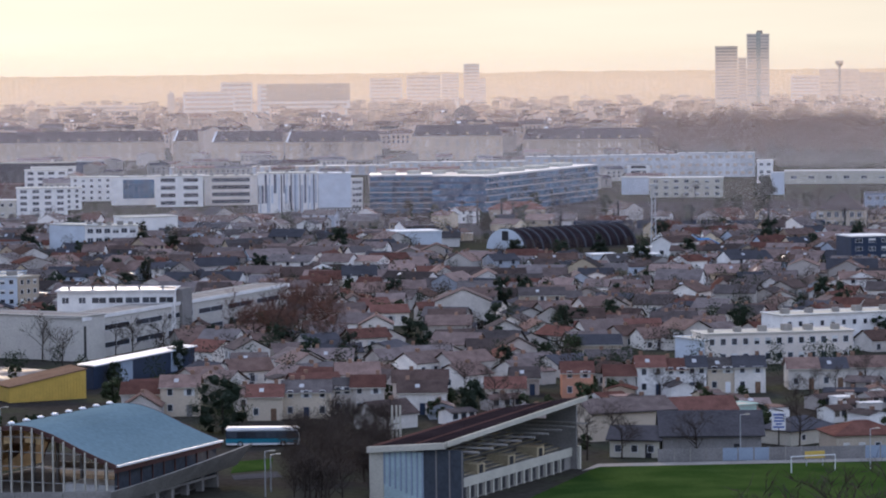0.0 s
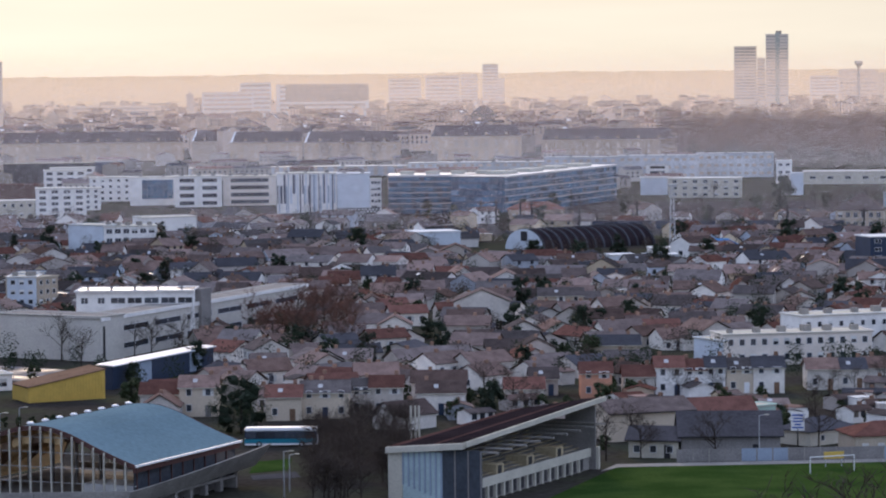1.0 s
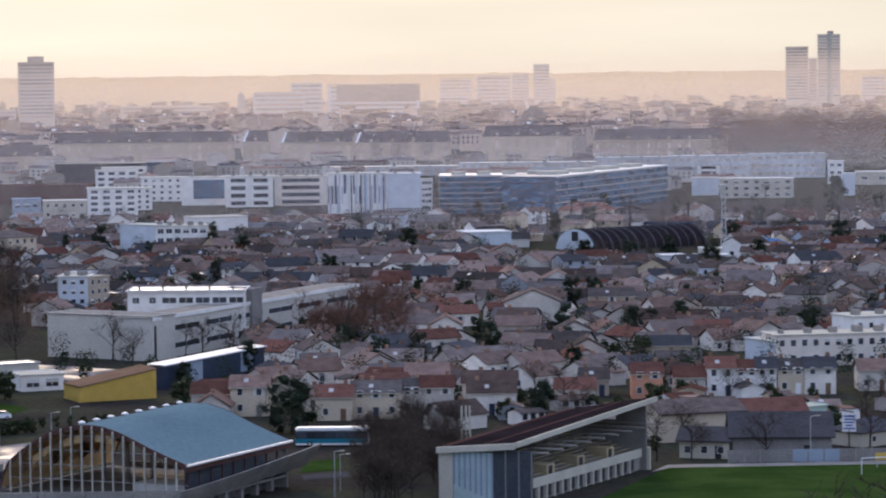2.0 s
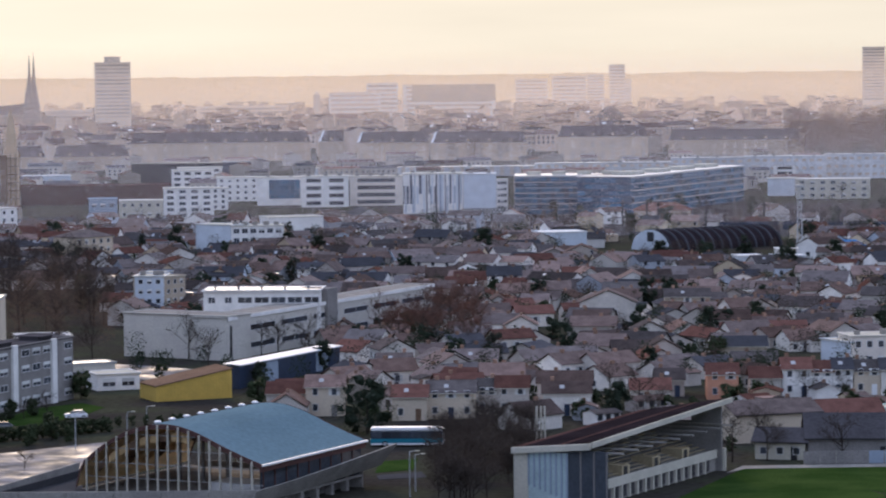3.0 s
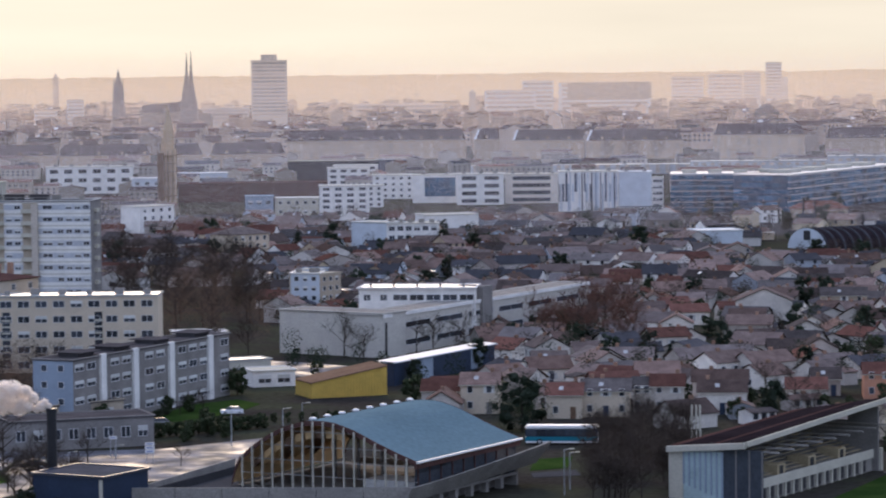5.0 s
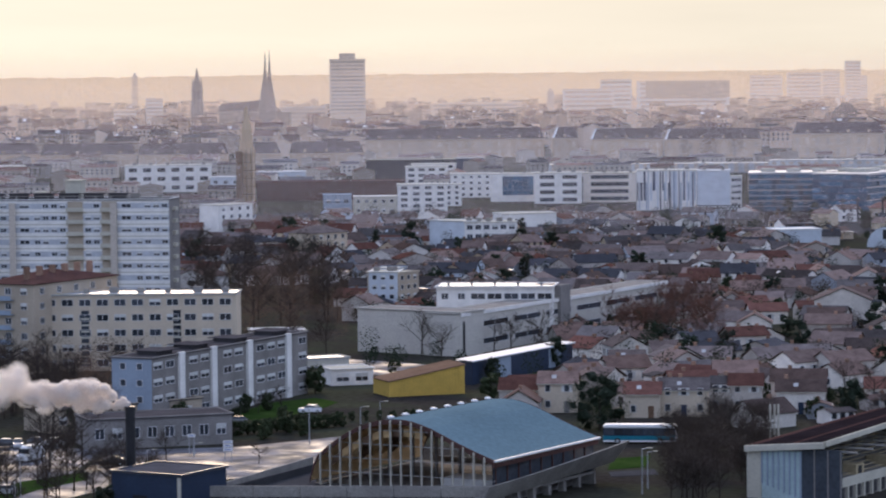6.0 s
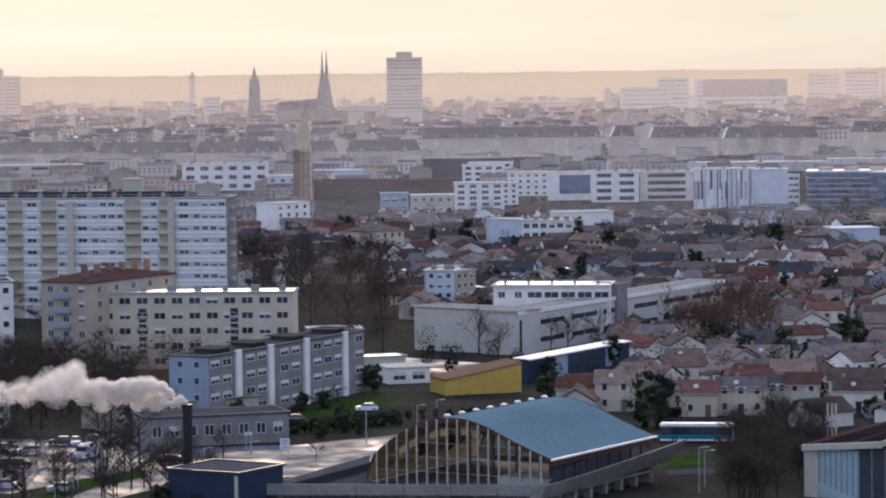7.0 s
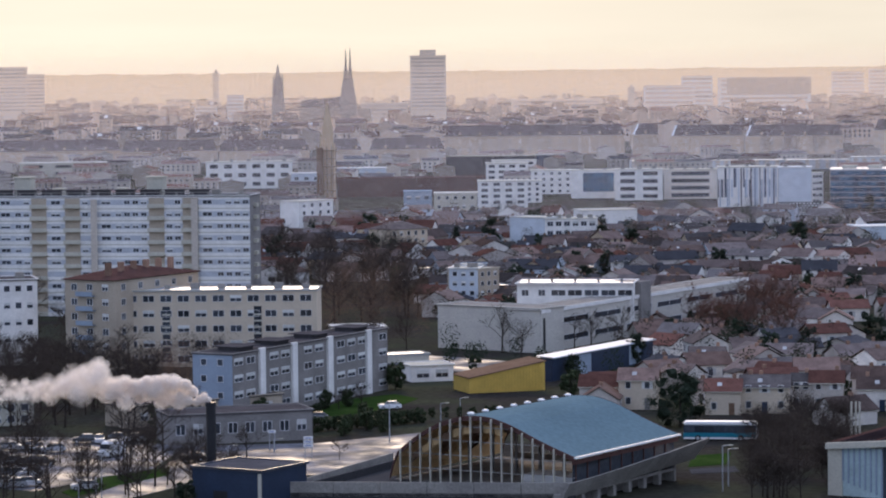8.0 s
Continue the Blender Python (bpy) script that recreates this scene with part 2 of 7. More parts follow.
def window_mesh(w, h, style="plain"):
    """A window whose middle is at the origin, in the plane y = 0, facing -y."""
    key = (round(w, 1), round(h, 1), style)
    if key not in PANES:
        bm = bmesh.new()
        w, h = key[0] / 2, key[1] / 2
        f = 0.07 if w < 1.5 else 0.09
        if style in ("bare", "curtain", "stone"):
            box(bm, -w, w, -0.05, 0.1, -h, h, 1)
        else:             # one skin: outer rim, frame, reveal and glass
            rings = [[bm.verts.new((sx * u, y, sz * v)) for sx, sz in ((-1, -1), (1, -1), (1, 1), (-1, 1))]
                     for u, v, y in ((w, h, 0.05), (w, h, -0.07), (w - f, h - f, -0.07), (w - f, h - f, -0.02))]
            for r, q in zip(rings, rings[1:]):
                for k in range(4):
                    bm.faces.new((r[k], r[(k + 1) % 4], q[(k + 1) % 4], q[k])).material_index = 0
            bm.faces.new(rings[3]).material_index = 1
            if w > 0.7:
                box(bm, -0.05, 0.05, -0.06, -0.03, -h + f, h - f, 0)
        if style == "shutters":
            for s in (-1, 1):
                box(bm, s * w * 1.5 - w * 0.45, s * w * 1.5 + w * 0.45, -0.08, 0.0, -h, h, 2)
        if style == "blind":
            box(bm, -w + f, w - f, -0.05, -0.02, 0.05, h - f, 2)
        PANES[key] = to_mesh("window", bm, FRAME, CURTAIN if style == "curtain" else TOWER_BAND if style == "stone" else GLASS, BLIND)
    return PANES[key]


def windows(parent, x0, x1, floors, cols, w, h, z0=1.0, storey=2.8, y=0.0, style="plain", skip=(), mixed=True):
    """Rows of windows on the wall in the plane y, facing -y, between x0 and x1."""
    rnd = random.Random(int(x1 * 10) + floors * 7 + cols)
    for i in range(floors):
        for j in range(cols):
            if (i, j) in skip:
                continue
            x = x0 + (x1 - x0) * (j + 0.5) / cols
            st = "blind" if style == "plain" and mixed and rnd.random() < 0.3 else style
            part("window", window_mesh(w, h, st), None, parent, at=pose(x, y, z0 + h / 2 + i * storey))


def end_windows(parent, length, depth, floors, cols, w, h, z0=1.0, storey=2.8, left=False):
    """The same on the end wall at x = length (or x = 0, with left)."""
    for i in range(floors):
        for j in range(cols):
            y = depth * (j + 0.5) / cols
            part("window", window_mesh(w, h), None, parent, at=pose(0 if left else length, y, z0 + h / 2 + i * storey, 0, 0, -90 if left else 90))


def flat_roof(parent, L, D, h, roof, edge, over=0.25, rim=0.35):
    bm = boxes((-over, L + over, -over, D + over, h, h + 0.18))
    part("roof", bm, roof, parent)
    part("parapet", boxes((-over, L + over, -over - 0.04, 0.0, h + 0.18, h + rim), (-over, L + over, D, D + over + 0.04, h + 0.18, h + rim),
                          (-over, 0.0, 0.0, D, h + 0.18, h + rim), (L, L + over, 0.0, D, h + 0.18, h + rim)), edge, parent)


def pitched(parent, L, D, h, rise, roof, over=0.35, hip=False, name="roof"):
    """A roof over a rectangle, its ridge along x: two slopes with thickness, or a hip on each end."""
    bm = bmesh.new()
    i = min(D / 2, L / 2 - 0.1) if hip else -over
    for dz in (0.0, 0.16):
        a = [(-over, -over, h + dz), (L + over, -over, h + dz), (L + over, D + over, h + dz), (-over, D + over, h + dz)]
        r = [(i, D / 2, h + rise + dz), (L - i, D / 2, h + rise + dz)]
        face(bm, (a[0], a[1], r[1], r[0]))
        face(bm, (a[2], a[3], r[0], r[1]))
        if hip:
            face(bm, (a[1], a[2], r[1]))
            face(bm, (a[3], a[0], r[0]))
    for p, q in (((-over, -over), (L + over, -over)), ((-over, D + over), (L + over, D + over))):
        face(bm, ((*p, h), (*q, h), (*q, h + 0.16), (*p, h + 0.16)))
    me = bpy.data.meshes.new(name)
    bm.to_mesh(me)
    bm.free()
    me.materials.append(roof)
    return part(name, me, roof, parent)


def gabled_walls(L, D, h, rise):
    bm = boxes((0, L, 0, D, 0, h))
    for x in (0.0, L):
        face(bm, ((x, 0, h), (x, D, h), (x, D / 2, h + rise)))
    return bm


def stairwell(ob, x, h, y=0.0):
    """A tall strip of stair windows with pale bars."""
    st = part("stair_window", boxes((x - 0.8, x + 0.8, y - 0.06, y, 1.5, h - 1.0)), GLASS, ob, "tall dark stairwell window")
    for k in range(int((h - 3) / 1.3)):
        part("bar", boxes((x - 0.9, x + 0.9, y - 0.12, y - 0.06, 1.5 + k * 1.3, 1.85 + k * 1.3)), PALE_CONCRETE, st)


def balconies(ob, x0, x1, floors, st):
    for i in range(1, floors):
        part("balcony", boxes((x0, x1, -1.2, -0.02, i * st, i * st + 0.15), (x0, x1, -1.2, -1.12, i * st + 0.15, i * st + 1.0)), BLUE_GREY, ob, "balcony with a blue-grey front")


def block(a, b, h, depth, name="apartment_building", wall=WHITE, roof=DARK_ROOF, floors=3, cols=6, win=(1.2, 1.3), style="plain", label="", category="building",
          storey=0.0, ends=0, left=0, edge=None, top=0, pitch=0.0, z0=0.0, rough_top=True):
    """A flat-roofed or hipped building on the run from a to b, with rows of windows in front and on its ends."""
    m, L = run(a, b)
    ob = thing(name, m, label, category)
    st = storey or h / max(floors, 1)
    part("wall", boxes((0, L, 0, depth, 0, h)), wall, ob)
    if pitch:
        pitched(ob, L, depth, h, pitch, roof, 0.5, True)
    else:
        flat_roof(ob, L, depth, h, roof, edge or wall)
    zz = z0 or max(0.5, (st - win[1]) * 0.55)
    if floors and cols:
        windows(ob, 0.4, L - 0.4, floors, cols, win[0], win[1], zz, st, 0.0, style)
    if ends:
        end_windows(ob, L, depth, floors, ends, win[0], win[1], zz, st)
    if left:
        end_windows(ob, L, depth, floors, left, win[0], win[1], zz, st, True)
    rnd = random.Random(int(L * 37))
    for k in range(top):
        x, s = L * (k + 0.5) / top + rnd.uniform(-0.5, 0.5), rnd.uniform(0.5, 1.0)
        part("roof_vent", boxes((x - s, x + s, depth * 0.4, depth * 0.4 + 2 * s, h + 0.18, h + 0.5 + s)), CONCRETE, ob)
    return ob


# ---- kinds of buildings ----
def slab(a, b, h, depth, **kw):
    """The long white slab: bands of windows, balconies in two bays, huts on the roof."""
    floors, cols = kw["floors"], kw["cols"]
    kw["cols"] = 0
    ob = block(a, b, h, depth, **kw)
    L, st = run(a, b)[1], h / floors
    bays = (4, 6, 11, 13)
    for j in range(cols):
        x0, x1 = L * j / cols, L * (j + 1) / cols
        if j in bays:
            # no recess is cut; the bay's shade is put into the beige colour
            part("balcony_bay", boxes((x0 + 0.2, x1 - 0.2, -0.06, 0.02, 0.6, h - 0.3)), BEIGE, ob, "flat beige bay panel, its tone standing in for recess shade")
            for i in range(floors):
                part("balcony", boxes((x0, x1, -1.1, -0.06, i * st + 0.2, i * st + 0.35), (x0, x1, -1.1, -1.0, i * st + 0.35, i * st + 1.2)), PALE_CONCRETE, ob, "thin concrete balcony with a solid front")
        else:
            n = 1 if j % 3 == 2 else 2
            for i in range(floors):
                for k in range(n):
                    if (i * 7 + j * 3 + k) % 9 == 0:
                        continue
                    part("window", window_mesh(1.5 if n == 2 else 2.4, 1.0, "blind" if (i * 5 + j + k) % 4 < 2 else "plain"), None, ob, at=pose(x0 + (x1 - x0) * (k + 0.5) / n, 0, i * st + 1.6))
    for i in range(floors):
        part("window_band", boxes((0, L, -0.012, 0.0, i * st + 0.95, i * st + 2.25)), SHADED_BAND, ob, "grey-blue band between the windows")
    for k in range(9):
        x = 7 + k * 6.3
        part("roof_store", boxes((x, x + 4.6, 2.0, 4.0, h + 0.2, h + 1.5), (x - 0.3, x + 5.2, 1.6, 4.4, h + 1.5, h + 1.7)), DARK_ROOF, ob, "dark rooftop store under a slab")
    for i in range(1, floors):
        part("string_course", boxes((0, L, -0.05, 0.0, i * st - 0.1, i * st + 0.1)), PALE_CONCRETE, ob)
    for k, x in enumerate((12, 22, 38, 46)):
        part("roof_hut", boxes((x, x + (4.0 if k % 3 == 0 else 2.2), 4, 9, h + 0.2, h + (4.6 if k % 3 == 0 else 1.8)), (x - 0.3, x + (4.3 if k % 3 == 0 else 2.5), 3.7, 9.3, h + (4.6 if k % 3 == 0 else 1.8), h + (4.9 if k % 3 == 0 else 2.0))), PALE_CONCRETE, ob)
    for s in (0.1, 0.45, 0.8):
        part("balcony_screen", boxes((s * L, s * L + 1.6, -1.15, -1.05, 0.4, h - 0.6)), FAR_WALL, ob, "pinkish balcony screen")
    part("roof_railing", boxes((5, L - 8, 1.0, 1.3, h + 0.9, h + 1.1), *[(x, x + 0.4, 1.0, 1.3, h + 0.18, h + 0.9) for x in range(6, int(L) - 8, 4)]), CONCRETE, ob)
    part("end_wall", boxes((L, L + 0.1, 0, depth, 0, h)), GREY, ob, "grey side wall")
    for i in range(floors):
        part("side_balcony", boxes((L + 0.1, L + 1.0, 4, 6.5, i * st + 0.2, i * st + 1.1)), PALE_CONCRETE, ob)
    return ob


def grey_block(a, b, h, depth, floors=4, cols=14, win=(2.2, 1.2)):
    ob = block(a, b, h, depth, wall=GREY, roof=DARK_ROOF, floors=0, cols=0, label="grey four-storey apartment block with white stair strips", left=0)
    L, st = run(a, b)[1], h / floors
    part("end_wall", boxes((-0.12, 0.0, 0, depth, 0, h)), BLUE_GREY, ob, "blue-grey gable end")
    strips = (0.17, 0.37, 0.6, 0.86)
    for s in strips:
        part("stair_strip", boxes((s * L - 0.9, s * L + 0.9, -0.5, 0.0, 0, h + 0.5)), WHITE, ob, "white vertical stair shaft")
    for i in range(floors):
        for j in range(cols):
            x = L * (j + 0.5) / cols
            if min(abs(x - s * L) for s in strips) > 2.0:
                part("window", window_mesh(3.0, 1.3, "blind" if (i + j) % 4 else "plain"), None, ob, at=pose(x, 0, i * st + 1.6))
        for y in (depth * 0.3, depth * 0.72):
            part("window", window_mesh(1.2, 1.2), None, ob, at=pose(-0.12, y, i * st + 1.6, 0, 0, -90))
    for s in (0.08, 0.3, 0.55, 0.82):
        part("roof_canopy", boxes((s * L, s * L + 7, 1, 7, h + 0.9, h + 1.05), (s * L + 0.5, s * L + 6, 2, 6, h + 0.2, h + 0.9)), DARK_ROOF, ob, "dark flat roof canopy over a hut")
    return ob


def boiler_house(a, b, h, depth):
    ob = block(a, b, h, depth, wall=NAVY, roof=SLATE, floors=0, cols=0, label="dark blue boiler house with a wet flat roof", category="boiler house", name="boiler_house", edge=NAVY)
    L = run(a, b)[1]
    part("corner_panel", boxes((L - 0.7, L - 0.1, -0.06, 0, 0, h - 0.2)), PALE_CONCRETE, ob, "pale corner panel")
    part("door", boxes((L * 0.3, L * 0.3 + 2.4, -0.05, 0, 0, 2.6)), DARK, ob)
    return ob


def chimney_stack(p, h):
    ob = thing("chimney_stack", pose(p[0], p[1], 0), "black round steel chimney stack smoking", "chimney")
    bm = bmesh.new()
    tube(bm, (0, 0, 0), (0, 0, h), 0.72, 0.72, 20)
    part("flue", bm, DARK, ob)
    bm = bmesh.new()
    tube(bm, (0, 0, h - 0.5), (0, 0, h + 0.05), 0.8, 0.8, 20)
    part("rim", bm, DARK, ob)
    return ob


def school_wing(a, b, h, depth):
    ob = block(a, b, h, depth, wall=SCHOOL, roof=CONCRETE, floors=0, cols=0, label="long pale school wing with ribbon windows", category="school", name="school_building")
    L = run(a, b)[1]
    for z in (1.6, 5.4):
        for k in range(6):
            x = 8 + k * (L - 12) / 6
            part("ribbon_window", window_mesh((L - 12) / 6 - 3.0, 1.3), None, ob, at=pose(x + (L - 12) / 12, 0, z + 0.9))
    part("stair_window", boxes((1.0, 3.4, -0.08, 0.0, 0.6, h - 1.6)), DARK, ob, "tall dark stairwell glazing")
    part("stair_tower", boxes((L * 0.44, L * 0.44 + 5, -0.8, 7, 0, h + 3.2)), GREY, ob)
    part("cornice", boxes((-0.3, L + 0.3, -0.35, -0.3, h - 0.5, h + 0.3)), WHITE, ob)
    part("gable_panel", boxes((-0.06, 0, 2, depth - 2, 3.5, 3.7)), PALE_CONCRETE, ob)
    return ob


def school_top(a, b, h, depth):
    ob = block(a, b, h, depth, wall=WHITE, roof=WET_ROOF, floors=0, cols=0, label="white upper classroom block with a wet shining roof", category="school", name="school_building", edge=WHITE)
    L = run(a, b)[1]
    for k in range(7):
        x = L * (k + 0.5) / 7
        part("window", window_mesh(1.6 if k < 2 else L / 7 - 0.5, 1.4), None, ob, at=pose(x, 0, h - 2.0))
    part("eaves", boxes((-0.4, L + 0.4, -0.7, -0.25, h, h + 0.3)), WHITE, ob)
    for k in range(5):
        part("roof_vent", boxes((L * (k + 0.4) / 5, L * (k + 0.4) / 5 + 0.5, 3, 3.5, h + 0.2, h + 1.0)), CONCRETE, ob)
    return ob


def yellow_shed(a, b, h, depth):
    m, L = run(a, b)
    ob = thing("yellow_shed", m, "yellow ribbed sheet-metal sports shed with a sloping top", "shed")
    hi = h + 2.7
    bm = bmesh.new()
    face(bm, ((0, 0, 0), (L, 0, 0), (L, 0, hi), (0, 0, h)))
    face(bm, ((0, depth, 0), (L, depth, 0), (L, depth, hi), (0, depth, h)))
    face(bm, ((0, 0, 0), (0, depth, 0), (0, depth, h), (0, 0, h)))
    face(bm, ((L, 0, 0), (L, depth, 0), (L, depth, hi), (L, 0, hi)))
    part("wall", bm, YELLOW, ob)
    for k in range(int(L / 0.6)):
        x = k * 0.6 + 0.1
        part("rib", boxes((x, x + 0.14, -0.1, 0, 0, h + 2.7 * x / L)), YELLOW, ob)
    bm = bmesh.new()
    for dz in (0.02, 0.2):
        face(bm, ((-0.2, -0.3, h + dz), (L + 0.2, -0.3, hi + dz), (L + 0.2, depth, hi + dz), (-0.2, depth, h + dz)))
    face(bm, ((-0.2, -0.3, h + 0.02), (L + 0.2, -0.3, hi + 0.02), (L + 0.2, -0.3, hi + 0.2), (-0.2, -0.3, h + 0.2)))
    part("roof", bm, RUST, ob)
    return ob


def blue_shed(a, b, h, depth):
    m, L = run(a, b)
    ob = thing("blue_shed", m, "long dark blue shed with a bright wet white roof", "shed")
    part("wall", boxes((0, L, 0, depth, 0, h)), NAVY, ob)
    bm = bmesh.new()
    for dz in (0.05, 0.3):
        face(bm, ((-0.4, -0.5, h + dz), (L + 0.4, -0.5, h + dz), (L + 0.4, depth + 0.4, h + dz + 0.25), (-0.4, depth + 0.4, h + dz + 0.25)))
    face(bm, ((-0.4, -0.5, h + 0.05), (L + 0.4, -0.5, h + 0.05), (L + 0.4, -0.5, h + 0.3), (-0.4, -0.5, h + 0.3)))
    part("roof", bm, LIGHT_BLUE, ob)
    for k in range(8):
        part("panel", boxes((L * k / 8 + 0.1, L * (k + 1) / 8 - 0.1, -0.06, 0, 0.3, h - 0.2)), BLUE_GREY if k in (2, 6) else NAVY, ob)
    return ob


def arched_hall(a, b, h, depth):
    m, W = run(a, b)
    L, n = 50.0, 20
    ob = thing("arched_hall", m, "half-round dark ribbed hall with a pale blue end wall", "hall")
    def arc(g, y):
        return [(W / 2 - (W / 2 + g) * math.cos(math.pi * k / n), y, (h + g) * math.sin(math.pi * k / n)) for k in range(n + 1)]
    bm = bmesh.new()
    p, q = arc(0, 0), arc(0, L)
    for k in range(n):
        face(bm, (p[k], p[k + 1], q[k + 1], q[k]))
    part("roof", bm, SHED_ROOF, ob)
    bm = bmesh.new()
    face(bm, arc(0.3, -0.05))
    part("end_wall", bm, LIGHT_BLUE, ob, "pale blue sheet end wall")
    part("door", boxes((W / 2 - 1.6, W / 2 + 1.6, -0.25, -0.08, h * 0.45, h * 0.45 + 3.2)), DARK, ob)
    for i in range(14):
        y = 0.2 + i * (L - 0.6) / 13
        bm = bmesh.new()
        o0, o1, i0 = arc(0.45, y), arc(0.45, y + 0.7), arc(0.02, y)
        i1 = arc(0.02, y + 0.7)
        for k in range(n):
            face(bm, (o0[k], o0[k + 1], o1[k + 1], o1[k]))
            face(bm, (i0[k], i0[k + 1], o0[k + 1], o0[k]))
            face(bm, (o1[k], o1[k + 1], i1[k + 1], i1[k]))
        part("rib", bm, SLATE, ob)
    return ob


def panel_block(a, b, h, depth):
    ob = block(a, b, h, depth, wall=WHITE, roof=PALE_CONCRETE, floors=0, cols=0, label="white office block with a large dark blue glass front", top=2)
    L = run(a, b)[1]
    n = 6
    for i in range(4):
        for k in range(n):
            part("pane", window_mesh((L * 0.7) / n - 0.08, h * 0.66 / 4, "curtain"), None, ob, at=pose(L * 0.27 + L * 0.7 * (k + 0.5) / n, -0.05, h * 0.24 + h * 0.68 * (i + 0.5) / 4))
    return ob


def striped_block(a, b, h, depth):
    ob = block(a, b, h, depth, wall=WHITE, roof=PALE_CONCRETE, floors=0, cols=0, label="office block clad in blue and white vertical strips", top=3)
    L = run(a, b)[1]
    rnd = random.Random(4)
    x = 0.2
    while x < L - 0.8:
        w = rnd.choice((0.4, 0.6, 0.9))
        z0, z1 = rnd.choice((0.3, 0.3, h * 0.25, h * 0.5)), rnd.choice((h * 0.7, h - 0.3, h - 0.3))
        part("cladding_strip", boxes((x, x + w, -0.08, 0, z0, z1)), rnd.choice((BLUE_GREY, NAVY, BLUE_GREY, GLASS, LIGHT_BLUE)), ob)
        x += w + rnd.choice((0.05, 0.25, 0.5))
    return ob


def glass_block(a, b, h, depth, floors=7, cols=26):
    m, L = run(a, b)
    ob = thing("glass_office", m, "long blue glass office building with pale floor bands", "office building")
    part("core", boxes((0, L, 0.1, depth, 0, h)), NAVY, ob)
    st = h / floors
    rnd = random.Random(cols)
    for i in range(floors):
        for k in range(cols):
            w, x = L / cols, L * (k + 0.5) / cols
            if rnd.random() < 0.9:
                part("pane", window_mesh(w - 0.1, st - 0.5, "curtain"), None, ob, at=pose(x, -rnd.uniform(0, 0.1), i * st + st / 2))
        part("floor_band", boxes((-0.3, L + 0.3, -0.6, 0.1, (i + 1) * st - 0.28, (i + 1) * st)), STEEL if i % 2 else BLUE_GREY, ob)
    for i in range(floors):
        for k in range(7):
            part("pane", window_mesh(depth / 7 - 0.15, st - 0.5, "curtain"), None, ob, at=pose(-0.02, depth * (k + 0.5) / 7, i * st + st / 2, 0, 0, -90))
    part("roof", boxes((-0.3, L + 0.3, -0.6, depth, h, h + 0.4)), WET_ROOF, ob)
    for k in range(4):
        part("roof_plant", boxes((L * (0.1 + 0.22 * k), L * (0.22 + 0.22 * k), 6, 14, h + 0.4, h + 1.8)), PALE_CONCRETE, ob)
    return ob


def quay_front(a, b, h, depth, bright=False):
    m, L = run(a, b)
    ob = thing("quay_townhouses", m, "long limestone quay front with a slate mansard roof and dormers", "townhouses", "stone quay front")
    part("wall", boxes((0, L, 0, depth, 0, h)), STONE, ob)
    part("cornice", boxes((-0.4, L + 0.4, -0.6, depth, h, h + 0.7)), STONE, ob)
    bm = bmesh.new()
    z, r, i = h + 0.7, 7.0, 3.0
    lo = [(0, 0, z), (L, 0, z), (L, depth, z), (0, depth, z)]
    hi = [(i, i, z + r), (L - i, i, z + r), (L - i, depth - i, z + r), (i, depth - i, z + r)]
    for k in range(4):
        face(bm, (lo[k], lo[(k + 1) % 4], hi[(k + 1) % 4], hi[k]))
    face(bm, hi)
    part("mansard_roof", bm, MANSARD, ob, "steep slate mansard roof")
    if bright:
        # the glint along the hip is an added strip of bright metal
        bm = bmesh.new()
        for y in (-0.25, -0.05):
            face(bm, ((0.1, y, z), (1.5, y, z), (i + 1.3, y + i, z + r), (i + 0.1, y + i, z + r)))
        part("lead_hip", bm, GLINT, ob, "bright metal strip added as the glint of a wet hip")
    n = max(3, int(L / 6.5))
    for j in range(n):
        x = L * (j + 0.5) / n
        part("dormer", boxes((x - 0.8, x + 0.8, 0.3, 2.4, z, z + 2.4)), STONE if j % 2 else MANSARD, ob)
        part("window", window_mesh(1.7, h * 0.28, "stone"), None, ob, at=pose(x, 0, h * 0.72))
        part("window", window_mesh(2.0, h * 0.36, "stone"), None, ob, at=pose(x, 0, h * 0.25))
        if j % 4 == 1:
            part("chimney", boxes((x + 2, x + 4.2, depth * 0.5, depth * 0.5 + 1.2, z + r - 1, z + r + 2.2)), STONE, ob)
    return ob


def tower(a, b, h, depth, floors=16, cols=1, label="", strip=False, cap=False, dark_top=False, wall=TOWER):
    m, L = run(a, b)
    ob = thing("tower_block", m, label, "tower block")
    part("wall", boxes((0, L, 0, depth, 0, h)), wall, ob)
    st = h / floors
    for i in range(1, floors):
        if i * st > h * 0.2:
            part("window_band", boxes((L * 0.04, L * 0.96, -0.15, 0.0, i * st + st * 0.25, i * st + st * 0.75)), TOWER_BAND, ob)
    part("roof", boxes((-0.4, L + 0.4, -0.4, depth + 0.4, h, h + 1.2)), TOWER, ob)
    if dark_top:
        part("upper_storey", boxes((L * 0.1, L, -0.5, 0.0, h * 0.56, h + 0.9)), BEIGE, ob, "brown upper storeys")
    if strip:
        part("centre_strip", boxes((L * 0.42, L * 0.62, -0.6, 0.0, 0, h + 3)), PALE_CONCRETE, ob, "pale centre strip")
        part("mast", boxes((L * 0.45, L * 0.7, 8, 14, h + 1.2, h + 5)), FAR_WALL, ob)
    if cap:
        part("roof_storey", boxes((L * 0.27, L * 0.72, 6, depth - 6, h + 1.2, h + 6.5)), TOWER_BAND, ob)
    return ob


def spire(bm, x, y, z0, z1, r, n=8):
    tube(bm, (x, y, z0), (x, y, z1), r, 0.12, n)


